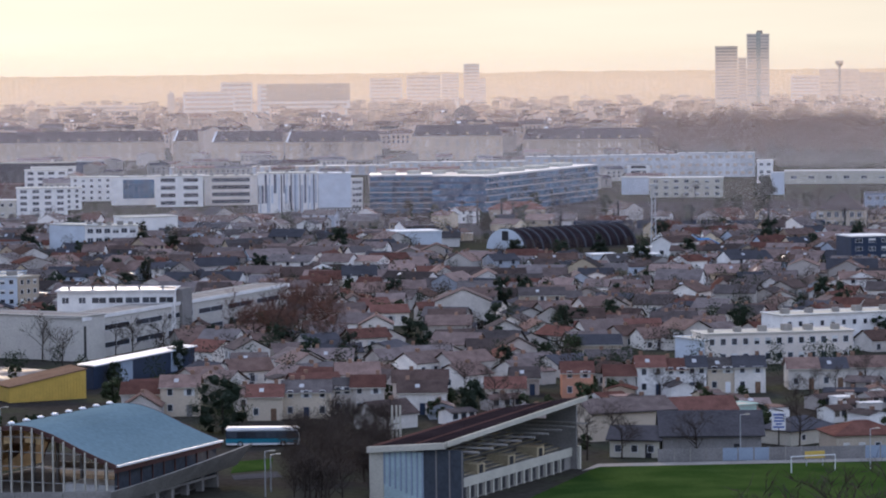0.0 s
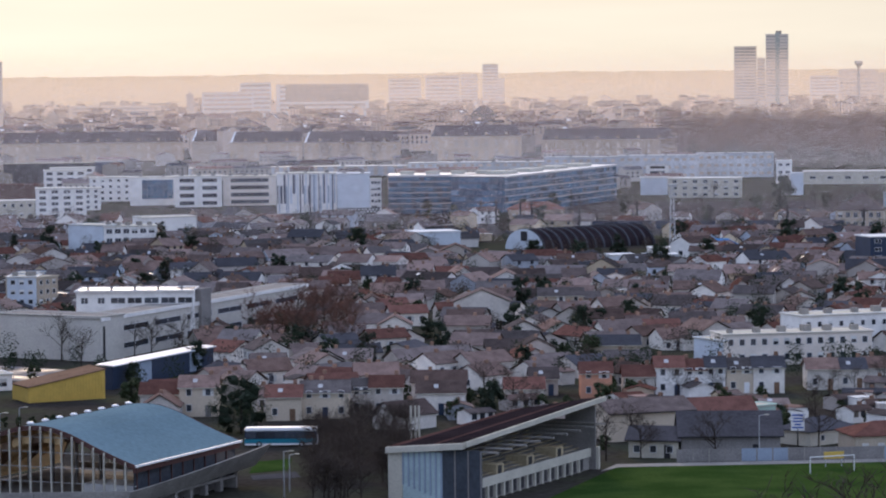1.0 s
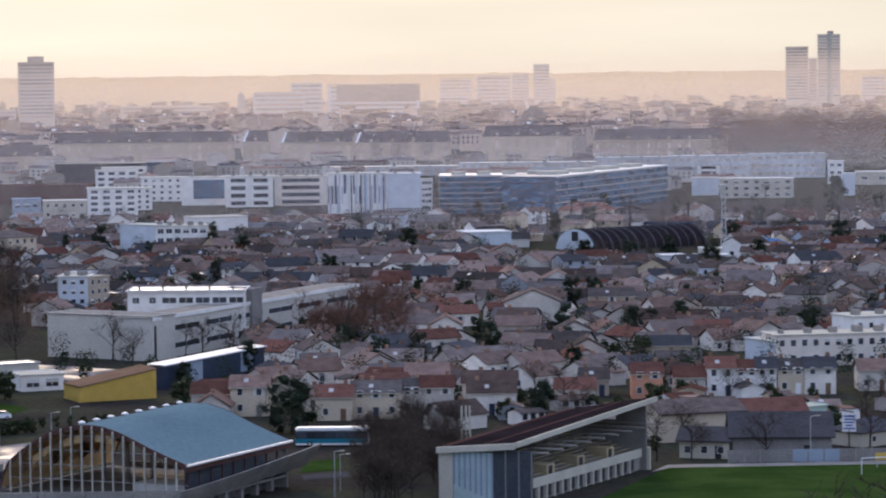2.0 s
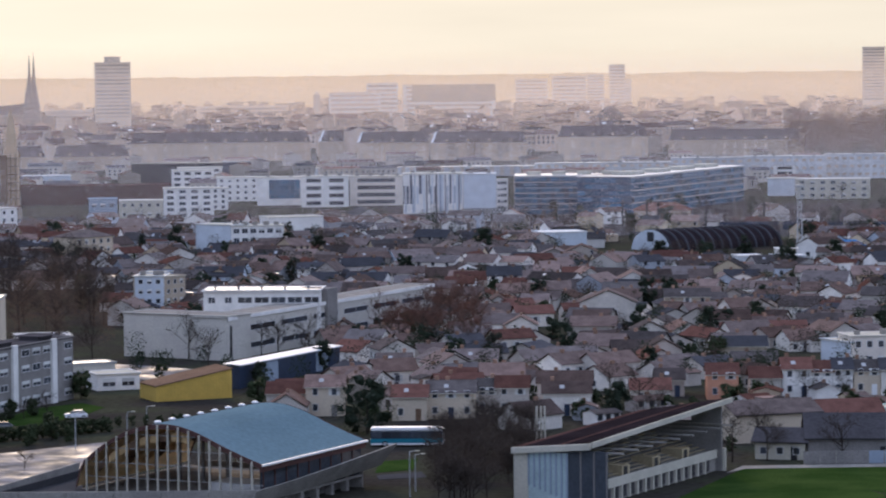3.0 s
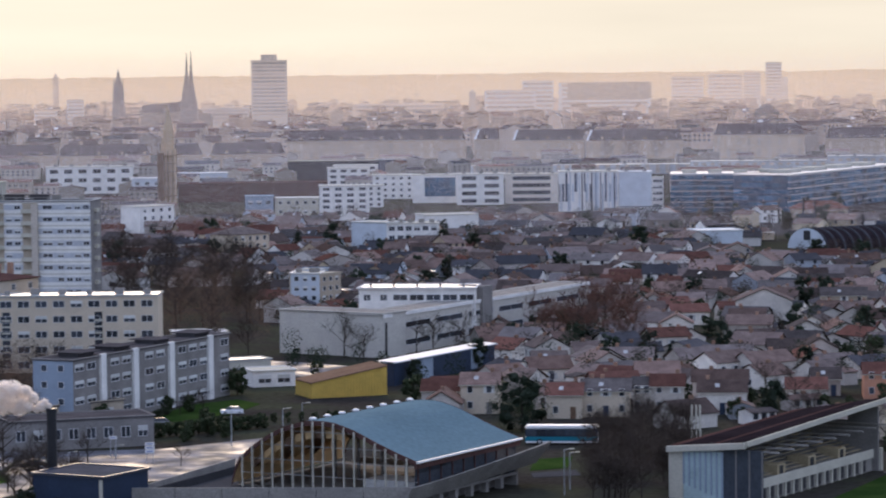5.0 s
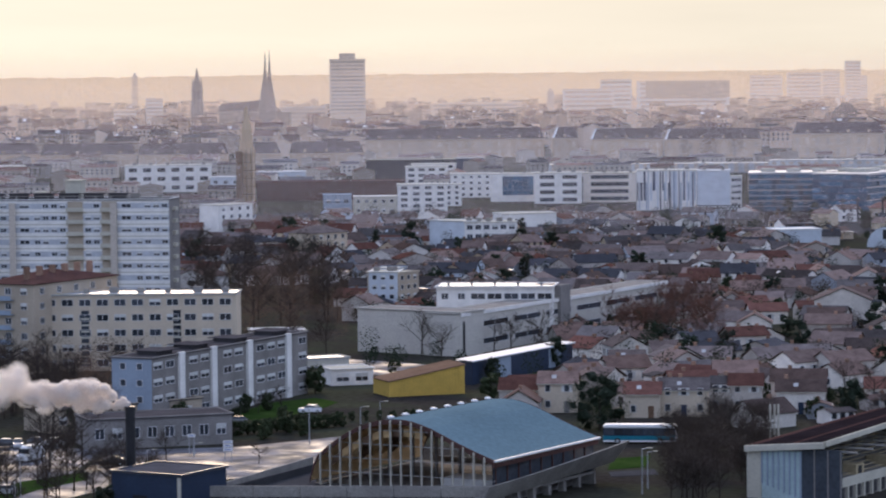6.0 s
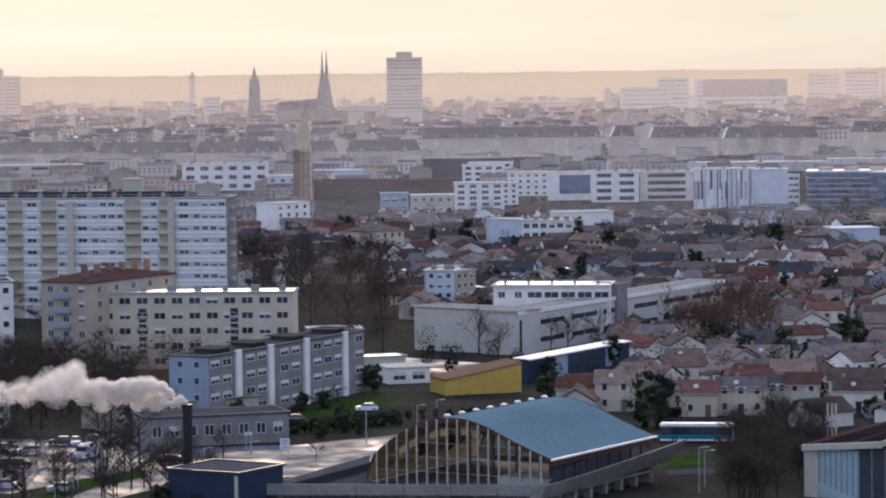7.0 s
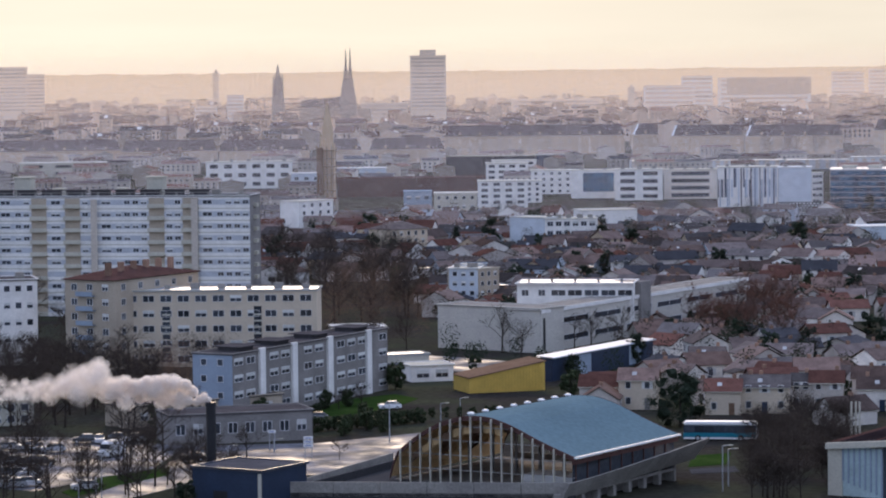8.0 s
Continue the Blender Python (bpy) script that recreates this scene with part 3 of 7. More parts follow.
def cathedral(p, h):
    ob = thing("cathedral", pose(p[0], p[1], 0), "stone cathedral with twin pointed spires", "church")
    for x in (-2.0, 2.1):
        bm = boxes((x - 2.4 + (0.5 if x > 0 else 0), x + 2.4 - (0.5 if x < 0 else 0), -2.5, 2.5, 0, h * 0.62))
        spire(bm, x, 0, h * 0.62, h * (0.98 if x < 0 else 1.0), 1.7)
        for sx in (-2.0, 2.0):
            spire(bm, x + sx * 0.8, -2.2, h * 0.58, h * 0.74, 0.6, 5)
        part("spire_tower", bm, GREY, ob)
    bm = bmesh.new()
    for k, (w, z) in enumerate(((8.0, 0.34), (6.6, 0.44), (5.6, 0.52))):
        box(bm, -w, w, -3.0 + k * 0.1, 3.0 - k * 0.1, 0, h * z)
        for s in (-1, 1):
            spire(bm, s * (w - 0.8), -2.2, h * z, h * (z + 0.09), 0.8, 5)
    part("buttress_stage", bm, GREY, ob)
    part("nave_wall", boxes((-46, -8.2, 3, 20, 0, h * 0.28), (8.2, 20, 3, 20, 0, h * 0.26)), FAR_WALL, ob)
    bm = bmesh.new()
    for dz in (0, 0.3):
        face(bm, ((-47, 2.5, h * 0.28 + dz), (-8.2, 2.5, h * 0.28 + dz), (-8.2, 11.5, h * 0.4 + dz), (-45, 11.5, h * 0.36 + dz)))
        face(bm, ((-47, 20.5, h * 0.28 + dz), (-8.2, 20.5, h * 0.28 + dz), (-8.2, 11.5, h * 0.4 + dz), (-45, 11.5, h * 0.36 + dz)))
    part("nave_roof", bm, SLATE, ob)
    return ob


def bell_tower(p, h):
    ob = thing("bell_tower", pose(p[0], p[1], 0), "free-standing stone bell tower with corner pinnacles", "tower")
    part("shaft", boxes((-5.5, 5.5, -5, 5, 0, h * 0.5), (-4.8, 4.8, -4.5, 4.5, h * 0.5, h * 0.68), (-4.0, 4.0, -4, 4, h * 0.68, h * 0.78)), GREY, ob)
    bm = bmesh.new()
    spire(bm, 0, 0, h * 0.78, h, 3.0)
    for sx in (-4.0, 4.0):
        for sy in (-4.0, 4.0):
            spire(bm, sx, sy, h * 0.66, h * 0.85, 0.8, 5)
    part("pinnacles", bm, GREY, ob)
    for sx in (-1.8, 1.8):
        part("bell_opening", boxes((sx - 0.8, sx + 0.8, -4.6, -4.4, h * 0.52, h * 0.66)), SLATE, ob)
    return ob


def church_tower(p, h):
    ob = thing("church_tower", pose(p[0], p[1], 0), "stone church spire with brown scaffolding round its shaft", "church")
    part("shaft", boxes((-3.2, 3.2, -3.2, 3.2, 0, h * 0.58)), STONE, ob)
    bm = boxes((-2.2, 2.2, -2.2, 2.2, h * 0.58, h * 0.76))
    spire(bm, 0, 0, h * 0.76, h, 2.3)
    for sx in (-2.7, 2.7):
        spire(bm, sx, -2.7, h * 0.58, h * 0.7, 0.5, 5)
    part("spire", bm, STONE, ob)
    for k in range(7):
        z = k * h * 0.08
        part("scaffold_deck", boxes((-4.4, 4.4, -4.6, -3.3, z + 1.5, z + 1.7)), RUST, ob)
    for x in (-4.4, -2.2, 0, 2.2, 4.15):
        part("scaffold_pole", boxes((x, x + 0.25, -4.6, -4.35, 0, h * 0.56)), RUST, ob)
    part("scaffold_netting", boxes((-4.5, -1.5, -4.75, -4.65, 0, h * 0.54)), RUST, ob, "brown netting")
    return ob


def dome_church(p, h):
    ob = thing("domed_church", pose(p[0], p[1], 0), "old church with a tall steep slate roof", "church")
    part("wall", boxes((-13, 13, 0, 18, 0, h * 0.4)), FAR_WALL, ob)
    bm = bmesh.new()
    prof = ((15, 0.4), (13, 0.56), (9.5, 0.78), (5, 0.94), (2.4, 1.0))
    for (w, z), (w2, z2) in zip(prof, prof[1:]):
        lo = [(-w, 9 - w * 0.8, h * z), (w, 9 - w * 0.8, h * z), (w, 9 + w * 0.8, h * z), (-w, 9 + w * 0.8, h * z)]
        hi = [(-w2, 9 - w2 * 0.8, h * z2), (w2, 9 - w2 * 0.8, h * z2), (w2, 9 + w2 * 0.8, h * z2), (-w2, 9 + w2 * 0.8, h * z2)]
        for k in range(4):
            face(bm, (lo[k], lo[(k + 1) % 4], hi[(k + 1) % 4], hi[k]))
    face(bm, hi)
    part("roof", bm, SLATE, ob)
    return ob


def water_tower(p, h):
    ob = thing("water_tower", pose(p[0], p[1], 0), "distant mushroom-shaped water tower", "water tower")
    bm = bmesh.new()
    tube(bm, (0, 0, 0), (0, 0, h - 10), 1.6, 1.3, 10)
    part("shaft", bm, FAR_WALL, ob)
    bm = bmesh.new()
    tube(bm, (0, 0, h - 11), (0, 0, h - 6), 1.5, 5, 14)
    tube(bm, (0, 0, h - 6), (0, 0, h - 3), 5, 4.4, 14)
    part("tank", bm, FAR_WALL, ob)
    return ob


def minaret_stack(p, h):
    ob = thing("brick_tower", pose(p[0], p[1], 0), "slim distant stone tower", "tower")
    bm = boxes((-3.6, 3.6, -3.6, 3.6, 0, h * 0.86), (-4.2, 4.2, -4.2, 4.2, h * 0.86, h * 0.9))
    spire(bm, 0, 0, h * 0.9, h, 3.2, 6)
    part("shaft", bm, FAR_WALL, ob)
    return ob


P0, P1, Q0 = (-55.3, 438.1), (-15.6, 436.6), (-43.4, 473.1)      # corners of the podium before the swimming hall


def sports_hall(a, b, h, depth, rise=4.8):
    """A vaulted swimming hall on the run a-b (its glazed front); h is the height of the roof's springing."""
    m, W = run(a, b)
    D = depth
    ob = thing("sports_hall", m, "swimming hall with a vaulted zinc roof and glazed timber-ribbed front", "sports hall")
    n, x0 = 44, -0.077 * W

    curve = ((-0.09, -4.9), (-0.077, -4.2), (-0.052, -2.0), (-0.027, -0.7), (0.046, 0.9), (0.133, 2.5), (0.219, 3.7), (0.304, 4.5), (0.37, 4.9), (0.44, 5.05), (0.5, 5.0), (0.55, 4.8),
             (0.64, 4.1), (0.72, 3.2), (0.803, 2.2), (0.917, 1.0), (1.024, 0.0), (1.1, -0.6))

    def zed(x):
        u = x / W
        for (u0, z0), (u1, z1) in zip(curve, curve[1:]):
            if u <= u1:
                return h + z0 + (z1 - z0) * (u - u0) / (u1 - u0)
        return h - 1.2
    xs = [x0 + (W + 0.6 - x0) * k / n for k in range(n + 1)]
    for name, dz, mt in (("roof", 0.32, ZINC), ("soffit", 0.0, WOOD)):
        bm = bmesh.new()
        for k in range(n):
            u, w = xs[k], xs[k + 1]
            face(bm, ((u, -1.2, zed(u) + dz), (w, -1.2, zed(w) + dz), (w, D, zed(w) + dz), (u, D, zed(u) + dz)))
        part(name, bm, mt, ob)
    for y in (-1.26, D + 0.05):
        bm = bmesh.new()
        for k in range(n):
            u, w = xs[k], xs[k + 1]
            for yy in (y, y + 0.2):
                face(bm, ((u, yy, zed(u) - 0.35), (w, yy, zed(w) - 0.35), (w, yy, zed(w) + 0.34), (u, yy, zed(u) + 0.34)))
            face(bm, ((u, y, zed(u) + 0.34), (w, y, zed(w) + 0.34), (w, y + 0.2, zed(w) + 0.34), (u, y + 0.2, zed(u) + 0.34)))
            face(bm, ((u, y, zed(u) - 0.35), (w, y, zed(w) - 0.35), (w, y + 0.2, zed(w) - 0.35), (u, y + 0.2, zed(u) - 0.35)))
        part("arch_beam", bm, BROWN_RED, ob, "dark red arched edge beam")
    part("gutter", boxes((W + 0.55, W + 0.85, -1.3, D + 0.2, zed(W + 0.6) + 0.1, zed(W + 0.6) + 0.36)), PAINT, ob, "white gutter along the eaves")
    part("eaves_beam", boxes((W + 0.1, W + 0.5, -1.2, D, zed(W + 0.5) - 0.75, zed(W + 0.5) - 0.1)), BROWN_RED, ob)
    floor_z = 2.0
    for k in range(17):
        x = -0.1 + k * 1.7
        part("mullion", boxes((x - 0.075, x + 0.075, -1.7, -1.4, floor_z, zed(x) + 0.25)), PALE_CONCRETE, ob, "slim pale mullion")
    for z in (floor_z + 1.9, floor_z + 4.0, floor_z + 6.1, floor_z + 8.2):
        inside = [k * W / 40 for k in range(-3, 41) if zed(k * W / 40) > z + 0.3]
        part("transom", boxes((inside[0], inside[-1], -0.1, 0.0, z, z + 0.08)), STEEL, ob)
    for k in range(8):    # timber baffles hung under the vault, following its curve
        y = 0.8 + k * 2.7
        for j in range(9):
            u, w = 0.4 + j * 1.75, 1.75 + j * 1.75
            bm = bmesh.new()
            for yy in (y, y + 0.3):
                face(bm, ((u, yy, zed(u) - 2.3), (w, yy, zed(w) - 2.3), (w, yy, zed(w) - 1.2), (u, yy, zed(u) - 1.2)))
            face(bm, ((u, y, zed(u) - 2.3), (w, y, zed(w) - 2.3), (w, y + 0.3, zed(w) - 2.3), (u, y + 0.3, zed(u) - 2.3)))
            face(bm, ((u, y, zed(u) - 1.2), (w, y, zed(w) - 1.2), (w, y + 0.3, zed(w) - 1.2), (u, y + 0.3, zed(u) - 1.2)))
            # every third bar is brown, painting the shade of the gaps
            part("ceiling_baffle", bm, WOOD if (j + k) % 3 else RUST, ob, "timber ceiling baffle with golden light and dark gaps in its colour")
    for k in range(6):    # dark frames and benches deep in the hall
        part("inner_post", boxes((3 + k * 4, 3.4 + k * 4, 12, 12.4, floor_z, zed(3 + k * 4) - 0.4)), GREY, ob)
    part("back_wall", boxes((0, W, D - 0.4, D - 0.1, 0, floor_z + 0.8)), CONCRETE, ob)
    for k in range(10):
        x = 0.5 + k * (W - 1) / 9
        part("rear_mullion", boxes((x - 0.1, x + 0.1, D - 0.4, D - 0.2, floor_z + 0.8, zed(x))), PALE_CONCRETE, ob)
    part("hall_floor", boxes((x0, W, 0.2, D - 0.5, floor_z - 0.4, floor_z)), CONCRETE, ob)
    part("pool_deck", boxes((W * 0.62, W * 0.92, 3, 9, floor_z, floor_z + 1.5)), WHITE, ob, "white pool surround behind the glazing")
    # podium: level parapet before the hall, deck behind it
    home = m.inverted()

    def wall_line(bm, p, q, z0, z1, w):
        d = (Vector(q) - Vector(p)).normalized()
        s = Vector((-d.y, d.x)) * w
        lo = [(p[0], p[1]), (q[0], q[1]), (q[0] + s.x, q[1] + s.y), (p[0] + s.x, p[1] + s.y)]
        v = [bm.verts.new((x, y, z)) for z in (z0, z1) for x, y in lo]
        for f in ((0, 1, 5, 4), (1, 2, 6, 5), (2, 3, 7, 6), (3, 0, 4, 7), (4, 5, 6, 7)):
            bm.faces.new([v[i] for i in f])
    front = [P0, *[(P0[0] + (P1[0] - P0[0]) * k / 6, P0[1] + (P1[1] - P0[1]) * k / 6) for k in range(1, 6)], P1]
    for p, q in zip(front, front[1:]):
        bm = bmesh.new()
        wall_line(bm, p, (p[0] + (q[0] - p[0]) * 0.985, p[1] + (q[1] - p[1]) * 0.985), 1.4, 3.5, 0.4)
        part("parapet_panel", bm, CONCRETE, ob, "weathered concrete parapet panel", at=home)
    bm = bmesh.new()
    wall_line(bm, P0, Q0, 0.6, 3.2, 0.35)
    part("ramp_wall", bm, CONCRETE, ob, at=home)
    bm = bmesh.new()
    wall_line(bm, (P0[0] + 2.5, P0[1] + 1.5), (Q0[0] + 2.2, Q0[1] - 4), 0.6, 3.0, 0.25)
    part("ramp_wall", bm, ASPHALT, ob, at=home)
    bm = bmesh.new()
    rim = [P0, P1, tuple((m @ Vector((W, 0, 0))).xy), tuple((m @ Vector((-2, 0.4, 0))).xy), Q0]
    lo = [bm.verts.new((x, y, 0.0)) for x, y in rim]
    hi = [bm.verts.new((x, y, 1.95)) for x, y in rim]
    bm.faces.new(hi)
    for k in range(5):
        bm.faces.new((lo[k], lo[(k + 1) % 5], hi[(k + 1) % 5], hi[k]))
    part("terrace", bm, ASPHALT, ob, "damp grey paved podium deck", at=home)
    # flared concrete gallery along the side, rising to the back
    bm = bmesh.new()
    secs = []
    for k in range(9):
        f = k / 8
        y, u, zl, zt = -3.4 + f * 37, W - 0.2 + f * 1.4, 1.3 + 1.6 * f, 3.6 + 2.7 * f ** 1.3
        fl = 1.2 + 1.6 * f
        secs.append([bm.verts.new(p) for p in ((u - 1.5, y, zl), (u, y, zl), (u + fl, y, zt), (u + fl - 0.4, y, zt), (u - 0.2, y, zl + 0.6), (u - 1.5, y, zl + 0.6))])
    for p, q in zip(secs, secs[1:]):
        for i in range(6):
            bm.faces.new((p[i], p[(i + 1) % 6], q[(i + 1) % 6], q[i]))
    bm.faces.new(secs[0])
    bm.faces.new(secs[-1])
    part("side_terrace", bm, CONCRETE, ob, "flared raw concrete gallery")
    for k in range(8):
        y = -2.5 + k * 4.6
        part("pier", boxes((W - 1.2, W - 0.2, y, y + 0.8, 0, 1.32 + 0.2 * k)), CONCRETE, ob)
    part("undercroft_wall", boxes((W - 2.6, W - 2.2, 0, D, 0, floor_z)), GREY, ob)
    part("side_glazing", boxes((W - 0.5, W - 0.3, 0, D, floor_z, h - 0.3)), GLASS, ob, "dark glazing under the eaves")
    for k in range(9):
        part("side_mullion", boxes((W - 0.3, W - 0.15, k * D / 9 + 0.4, k * D / 9 + 0.6, floor_z, h - 0.4)), BROWN_RED, ob)
    for k in range(8):    # vents along the crown
        y, x, z = 1 + k * (D - 2) / 7, W * 0.37, zed(W * 0.37) + 0.3
        bm = bmesh.new()
        tube(bm, (x, y, z), (x, y, z + 0.2), 0.4, 0.4, 10)
        v = part("roof_vent", bm, STEEL, ob)
        bm = bmesh.new()
        tube(bm, (x, y, z + 0.2), (x, y, z + 0.42), 0.6, 0.3, 10)
        part("vent_cap", bm, PAINT, v)
    pane = part("glazing", boxes((x0 + 1.0, W - 0.4, -0.06, -0.04, floor_z, floor_z + 3.4)), CLEAR, ob, "clear front glazing")
    pane.visible_shadow = False
    return ob


def grandstand(a, b, h, depth):
    """Stepped seats facing -y, under a cantilevered roof that rises to the front."""
    m, L = run(a, b)
    ob = thing("grandstand", m, "concrete grandstand with timber benches and a sloping cantilevered roof", "grandstand")
    D, back = depth, 7.3

    def top(s, f):
        """The roof's place at the share s of the length and f of the depth, front to back; it climbs towards the far end."""
        yf, zf, zb = 2.4 - 3.4 * s, 8.3 + 2.5 * s, 7.2 + 0.9 * s
        return -0.6 + s * (L + 1.2), yf + (D - yf) * f, zf + (zb - zf) * f
    bm = bmesh.new()
    grid = [[[bm.verts.new(Vector(top(i / 12, j / 6)) + Vector((0, 0, dz))) for j in range(7)] for i in range(13)] for dz in (0.0, 0.3)]
    for lay in grid:
        for i in range(12):
            for j in range(6):
                bm.faces.new((lay[i][j], lay[i + 1][j], lay[i + 1][j + 1], lay[i][j + 1]))
    part("roof", bm, SHED_ROOF, ob)

    def strip(name, f0, f1, z0, z1, material, s0=0.0, s1=1.0, label=""):
        bm = bmesh.new()
        rings = []
        for i in range(13):
            p = [Vector(top(s0 + (s1 - s0) * i / 12, f)) + Vector((0, 0, z)) for f, z in ((f0, z0), (f1, z0), (f1, z1), (f0, z1))]
            rings.append([bm.verts.new(v) for v in p])
        for a, b in zip(rings, rings[1:]):
            for k in range(4):
                bm.faces.new((a[k], a[(k + 1) % 4], b[(k + 1) % 4], b[k]))
        bm.faces.new(rings[0])
        bm.faces.new(rings[-1])
        part(name, bm, material, ob, label)
    strip("fascia", -0.03, 0.0, -0.35, 0.42, PALE_CONCRETE, label="pale concrete roof edge")
    for k in range(15):
        strip("roof_sheet", 0.03 + k * 0.064, 0.065 + k * 0.064, 0.3, 0.44, BROWN_RED if k > 12 or k == 5 else SHED_ROOF, label="ribbed roof sheet")
    for k in range(12):
        y0, z = 1.2 + k * (D - 2.4) / 12, 2.6 + k * 0.3
        part("tier", boxes((0.4, L - 0.4, y0, D - 1, 0.6 if k == 0 else z - 0.3, z)), CONCRETE, ob)
        for j in range(4):
            x = 0.8 + j * L / 4
            part("bench", boxes((x, x + L / 4 - 1.5, y0 + 0.3, y0 + 0.7, z + 0.3, z + 0.38)), SEATS, ob, "worn timber bench")
    for j in range(3):
        x = L * (0.22 + j * 0.26)
        part("gangway_box", boxes((x, x + 2.6, 2.0, 5.5, 2.6, 4.4)), SEATS, ob, "ochre entrance housing among the benches")
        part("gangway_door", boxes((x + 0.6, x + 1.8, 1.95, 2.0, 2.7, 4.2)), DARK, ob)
    part("front_parapet", boxes((0, L, 0.7, 1.0, 2.0, 3.3)), PALE_CONCRETE, ob, "pale front parapet")
    part("front_wall", boxes((0, L, 1.0, 1.2, 0, 2.6)), CONCRETE, ob)
    for k in range(14):
        x = 1.0 + k * (L - 3.0) / 14
        # dark panels on the uncut wall stand in for the shade inside
        part("opening", boxes((x + 0.3, x + 1.7, 0.9, 1.0, 0.2, 1.9)), DARK, ob, "dark panel standing in for a shaded changing-room doorway")
        part("pier", boxes((x - 0.35, x + 0.1, 0.68, 1.0, 0, 2.0)), PALE_CONCRETE, ob)
    part("end_wall", boxes((L - 0.4, L, 0.0, 5.0, 0, 9.8), (L - 0.4, L, 5.0, D, 0, 7.6)), GREY, ob, "grey slab end wall")
    part("end_pier", boxes((L, L + 0.5, -0.4, 1.6, 0, 3.5)), PALE_CONCRETE, ob)
    part("back_wall", boxes((0, L, D - 0.4, D, 0, back)), CONCRETE, ob)
    for k in range(9):
        x = 1 + k * (L - 2) / 8
        part("roof_beam", boxes((x, x + 0.3, -2.0, D - 0.4, back - 0.25, back)), CONCRETE, ob)
        part("rear_post", boxes((x, x + 0.35, D - 1.0, D - 0.6, 2.6, back)), PALE_CONCRETE, ob)
    # the near end: pale frame, ribbed panel, glazed part
    part("frame_side", boxes((-0.5, 0.1, D - 2.3, D - 0.1, 0, back - 0.1)), PALE_CONCRETE, ob, "pale concrete end frame")
    strip("frame_top", 0.0, 1.0, -0.55, 0.32, PALE_CONCRETE, -0.012, 0.006)
    part("end_panel", boxes((-0.2, 0.1, 6.2, D - 2.3, 0, back - 0.3)), PALE_TEAL, ob, "ribbed pale blue-green end cladding")
    for k in range(8):
        y = 6.3 + k * (D - 8.7) / 7
        part("rib", boxes((-0.36, -0.2, y - 0.12, y + 0.12, 0.2 + 0.28 * k, back - 0.3)), BLUE_GREY, ob)
    part("end_glazing", boxes((-0.1, 0.1, 0.0, 6.2, 0, 7.5)), GLASS, ob, "dark glazed end screen")
    for y in (0.1, 2.1, 4.2):
        part("screen_post", boxes((-0.2, -0.1, y - 0.1, y + 0.1, 0, 7.4)), GREY, ob)
    return ob


def town_house(a, b, h, depth, wall=WALL, roof=TILE, side=False):
    """A two-storey house on the run a-b; side turns its gable to the front."""
    m, L = run(a, b)
    ob = thing("house", m, ("pale gabled house" if side else "two-storey rendered house") + (" with red tiled roof" if roof == TILE_RED else " with slate roof" if roof == SLATE else " with brown tiled roof"), "house", "foreground houses")
    rise = 0.2 * (L if side else depth) + 0.3
    if side:
        m2 = pose(L, 0, 0, 0, 0, 90)
        w = part("wall", gabled_walls(depth, L, h, rise), wall, ob, at=m2)
        r = pitched(ob, depth, L, h, rise, roof)
        r.matrix_basis = m2
    else:
        part("wall", gabled_walls(L, depth, h, rise), wall, ob)
        pitched(ob, L, depth, h, rise, roof)
    n = max(2, int(L / 2.8))
    floors = 2 if h > 4.2 else 1
    for i in range(floors):
        for j in range(n):
            x = L * (j + 0.5) / n
            if i == 0 and j == n // 2:
                part("door", boxes((x - 0.5, x + 0.5, -0.06, 0, 0, 2.1)), (GREY, NAVY, RUST, PAINT)[int(L * 10) % 4], ob)
            elif not side or (i + j) % 2:
                part("window", window_mesh(1.0, 1.3, "shutters" if j % 2 else "plain"), None, ob, at=pose(x, 0, 1.6 + i * 2.8))
    c = L * (0.2 if int(L * 10) % 2 else 0.8)
    if not side:
        part("chimney", boxes((c - 0.35, c + 0.35, depth * 0.5, depth * 0.5 + 0.6, h + rise - 0.8, h + rise + 0.9)), BRICK, ob)
        part("gutter", boxes((-0.3, L + 0.3, -0.5, -0.38, h - 0.02, h + 0.1)), PALE_CONCRETE, ob)
        if int(L * 7) % 2:
            s = part("skylight", boxes((-0.4, 0.4, -0.6, 0.6, 0.0, 0.08)), STEEL, ob, at=pose(L * 0.4, depth * 0.25, h + rise * 0.5 + 0.2, math.degrees(math.atan2(rise, depth / 2))))
    return ob



def gabled(a, b, h, depth, rise, wall, roof, label, category, cols):
    """A plain gabled building with its ridge along the run a-b."""
    m, L = run(a, b)
    ob = thing(category, m, label, category)
    part("wall", gabled_walls(L, depth, h, rise), wall, ob)
    pitched(ob, L, depth, h, rise, roof, 0.6)
    part("gutter", boxes((-0.5, L + 0.5, -0.74, -0.62, h - 0.05, h + 0.1)), DARK, ob)
    for j in range(cols):
        part("window", window_mesh(1.1, 1.2), None, ob, at=pose(L * (j + 0.5) / cols, 0, h - 1.3))
    part("door", boxes((L * 0.72, L * 0.72 + 1.0, -0.05, 0, 0, 2.1)), DARK, ob)
    return ob


# ---- the buildings ----

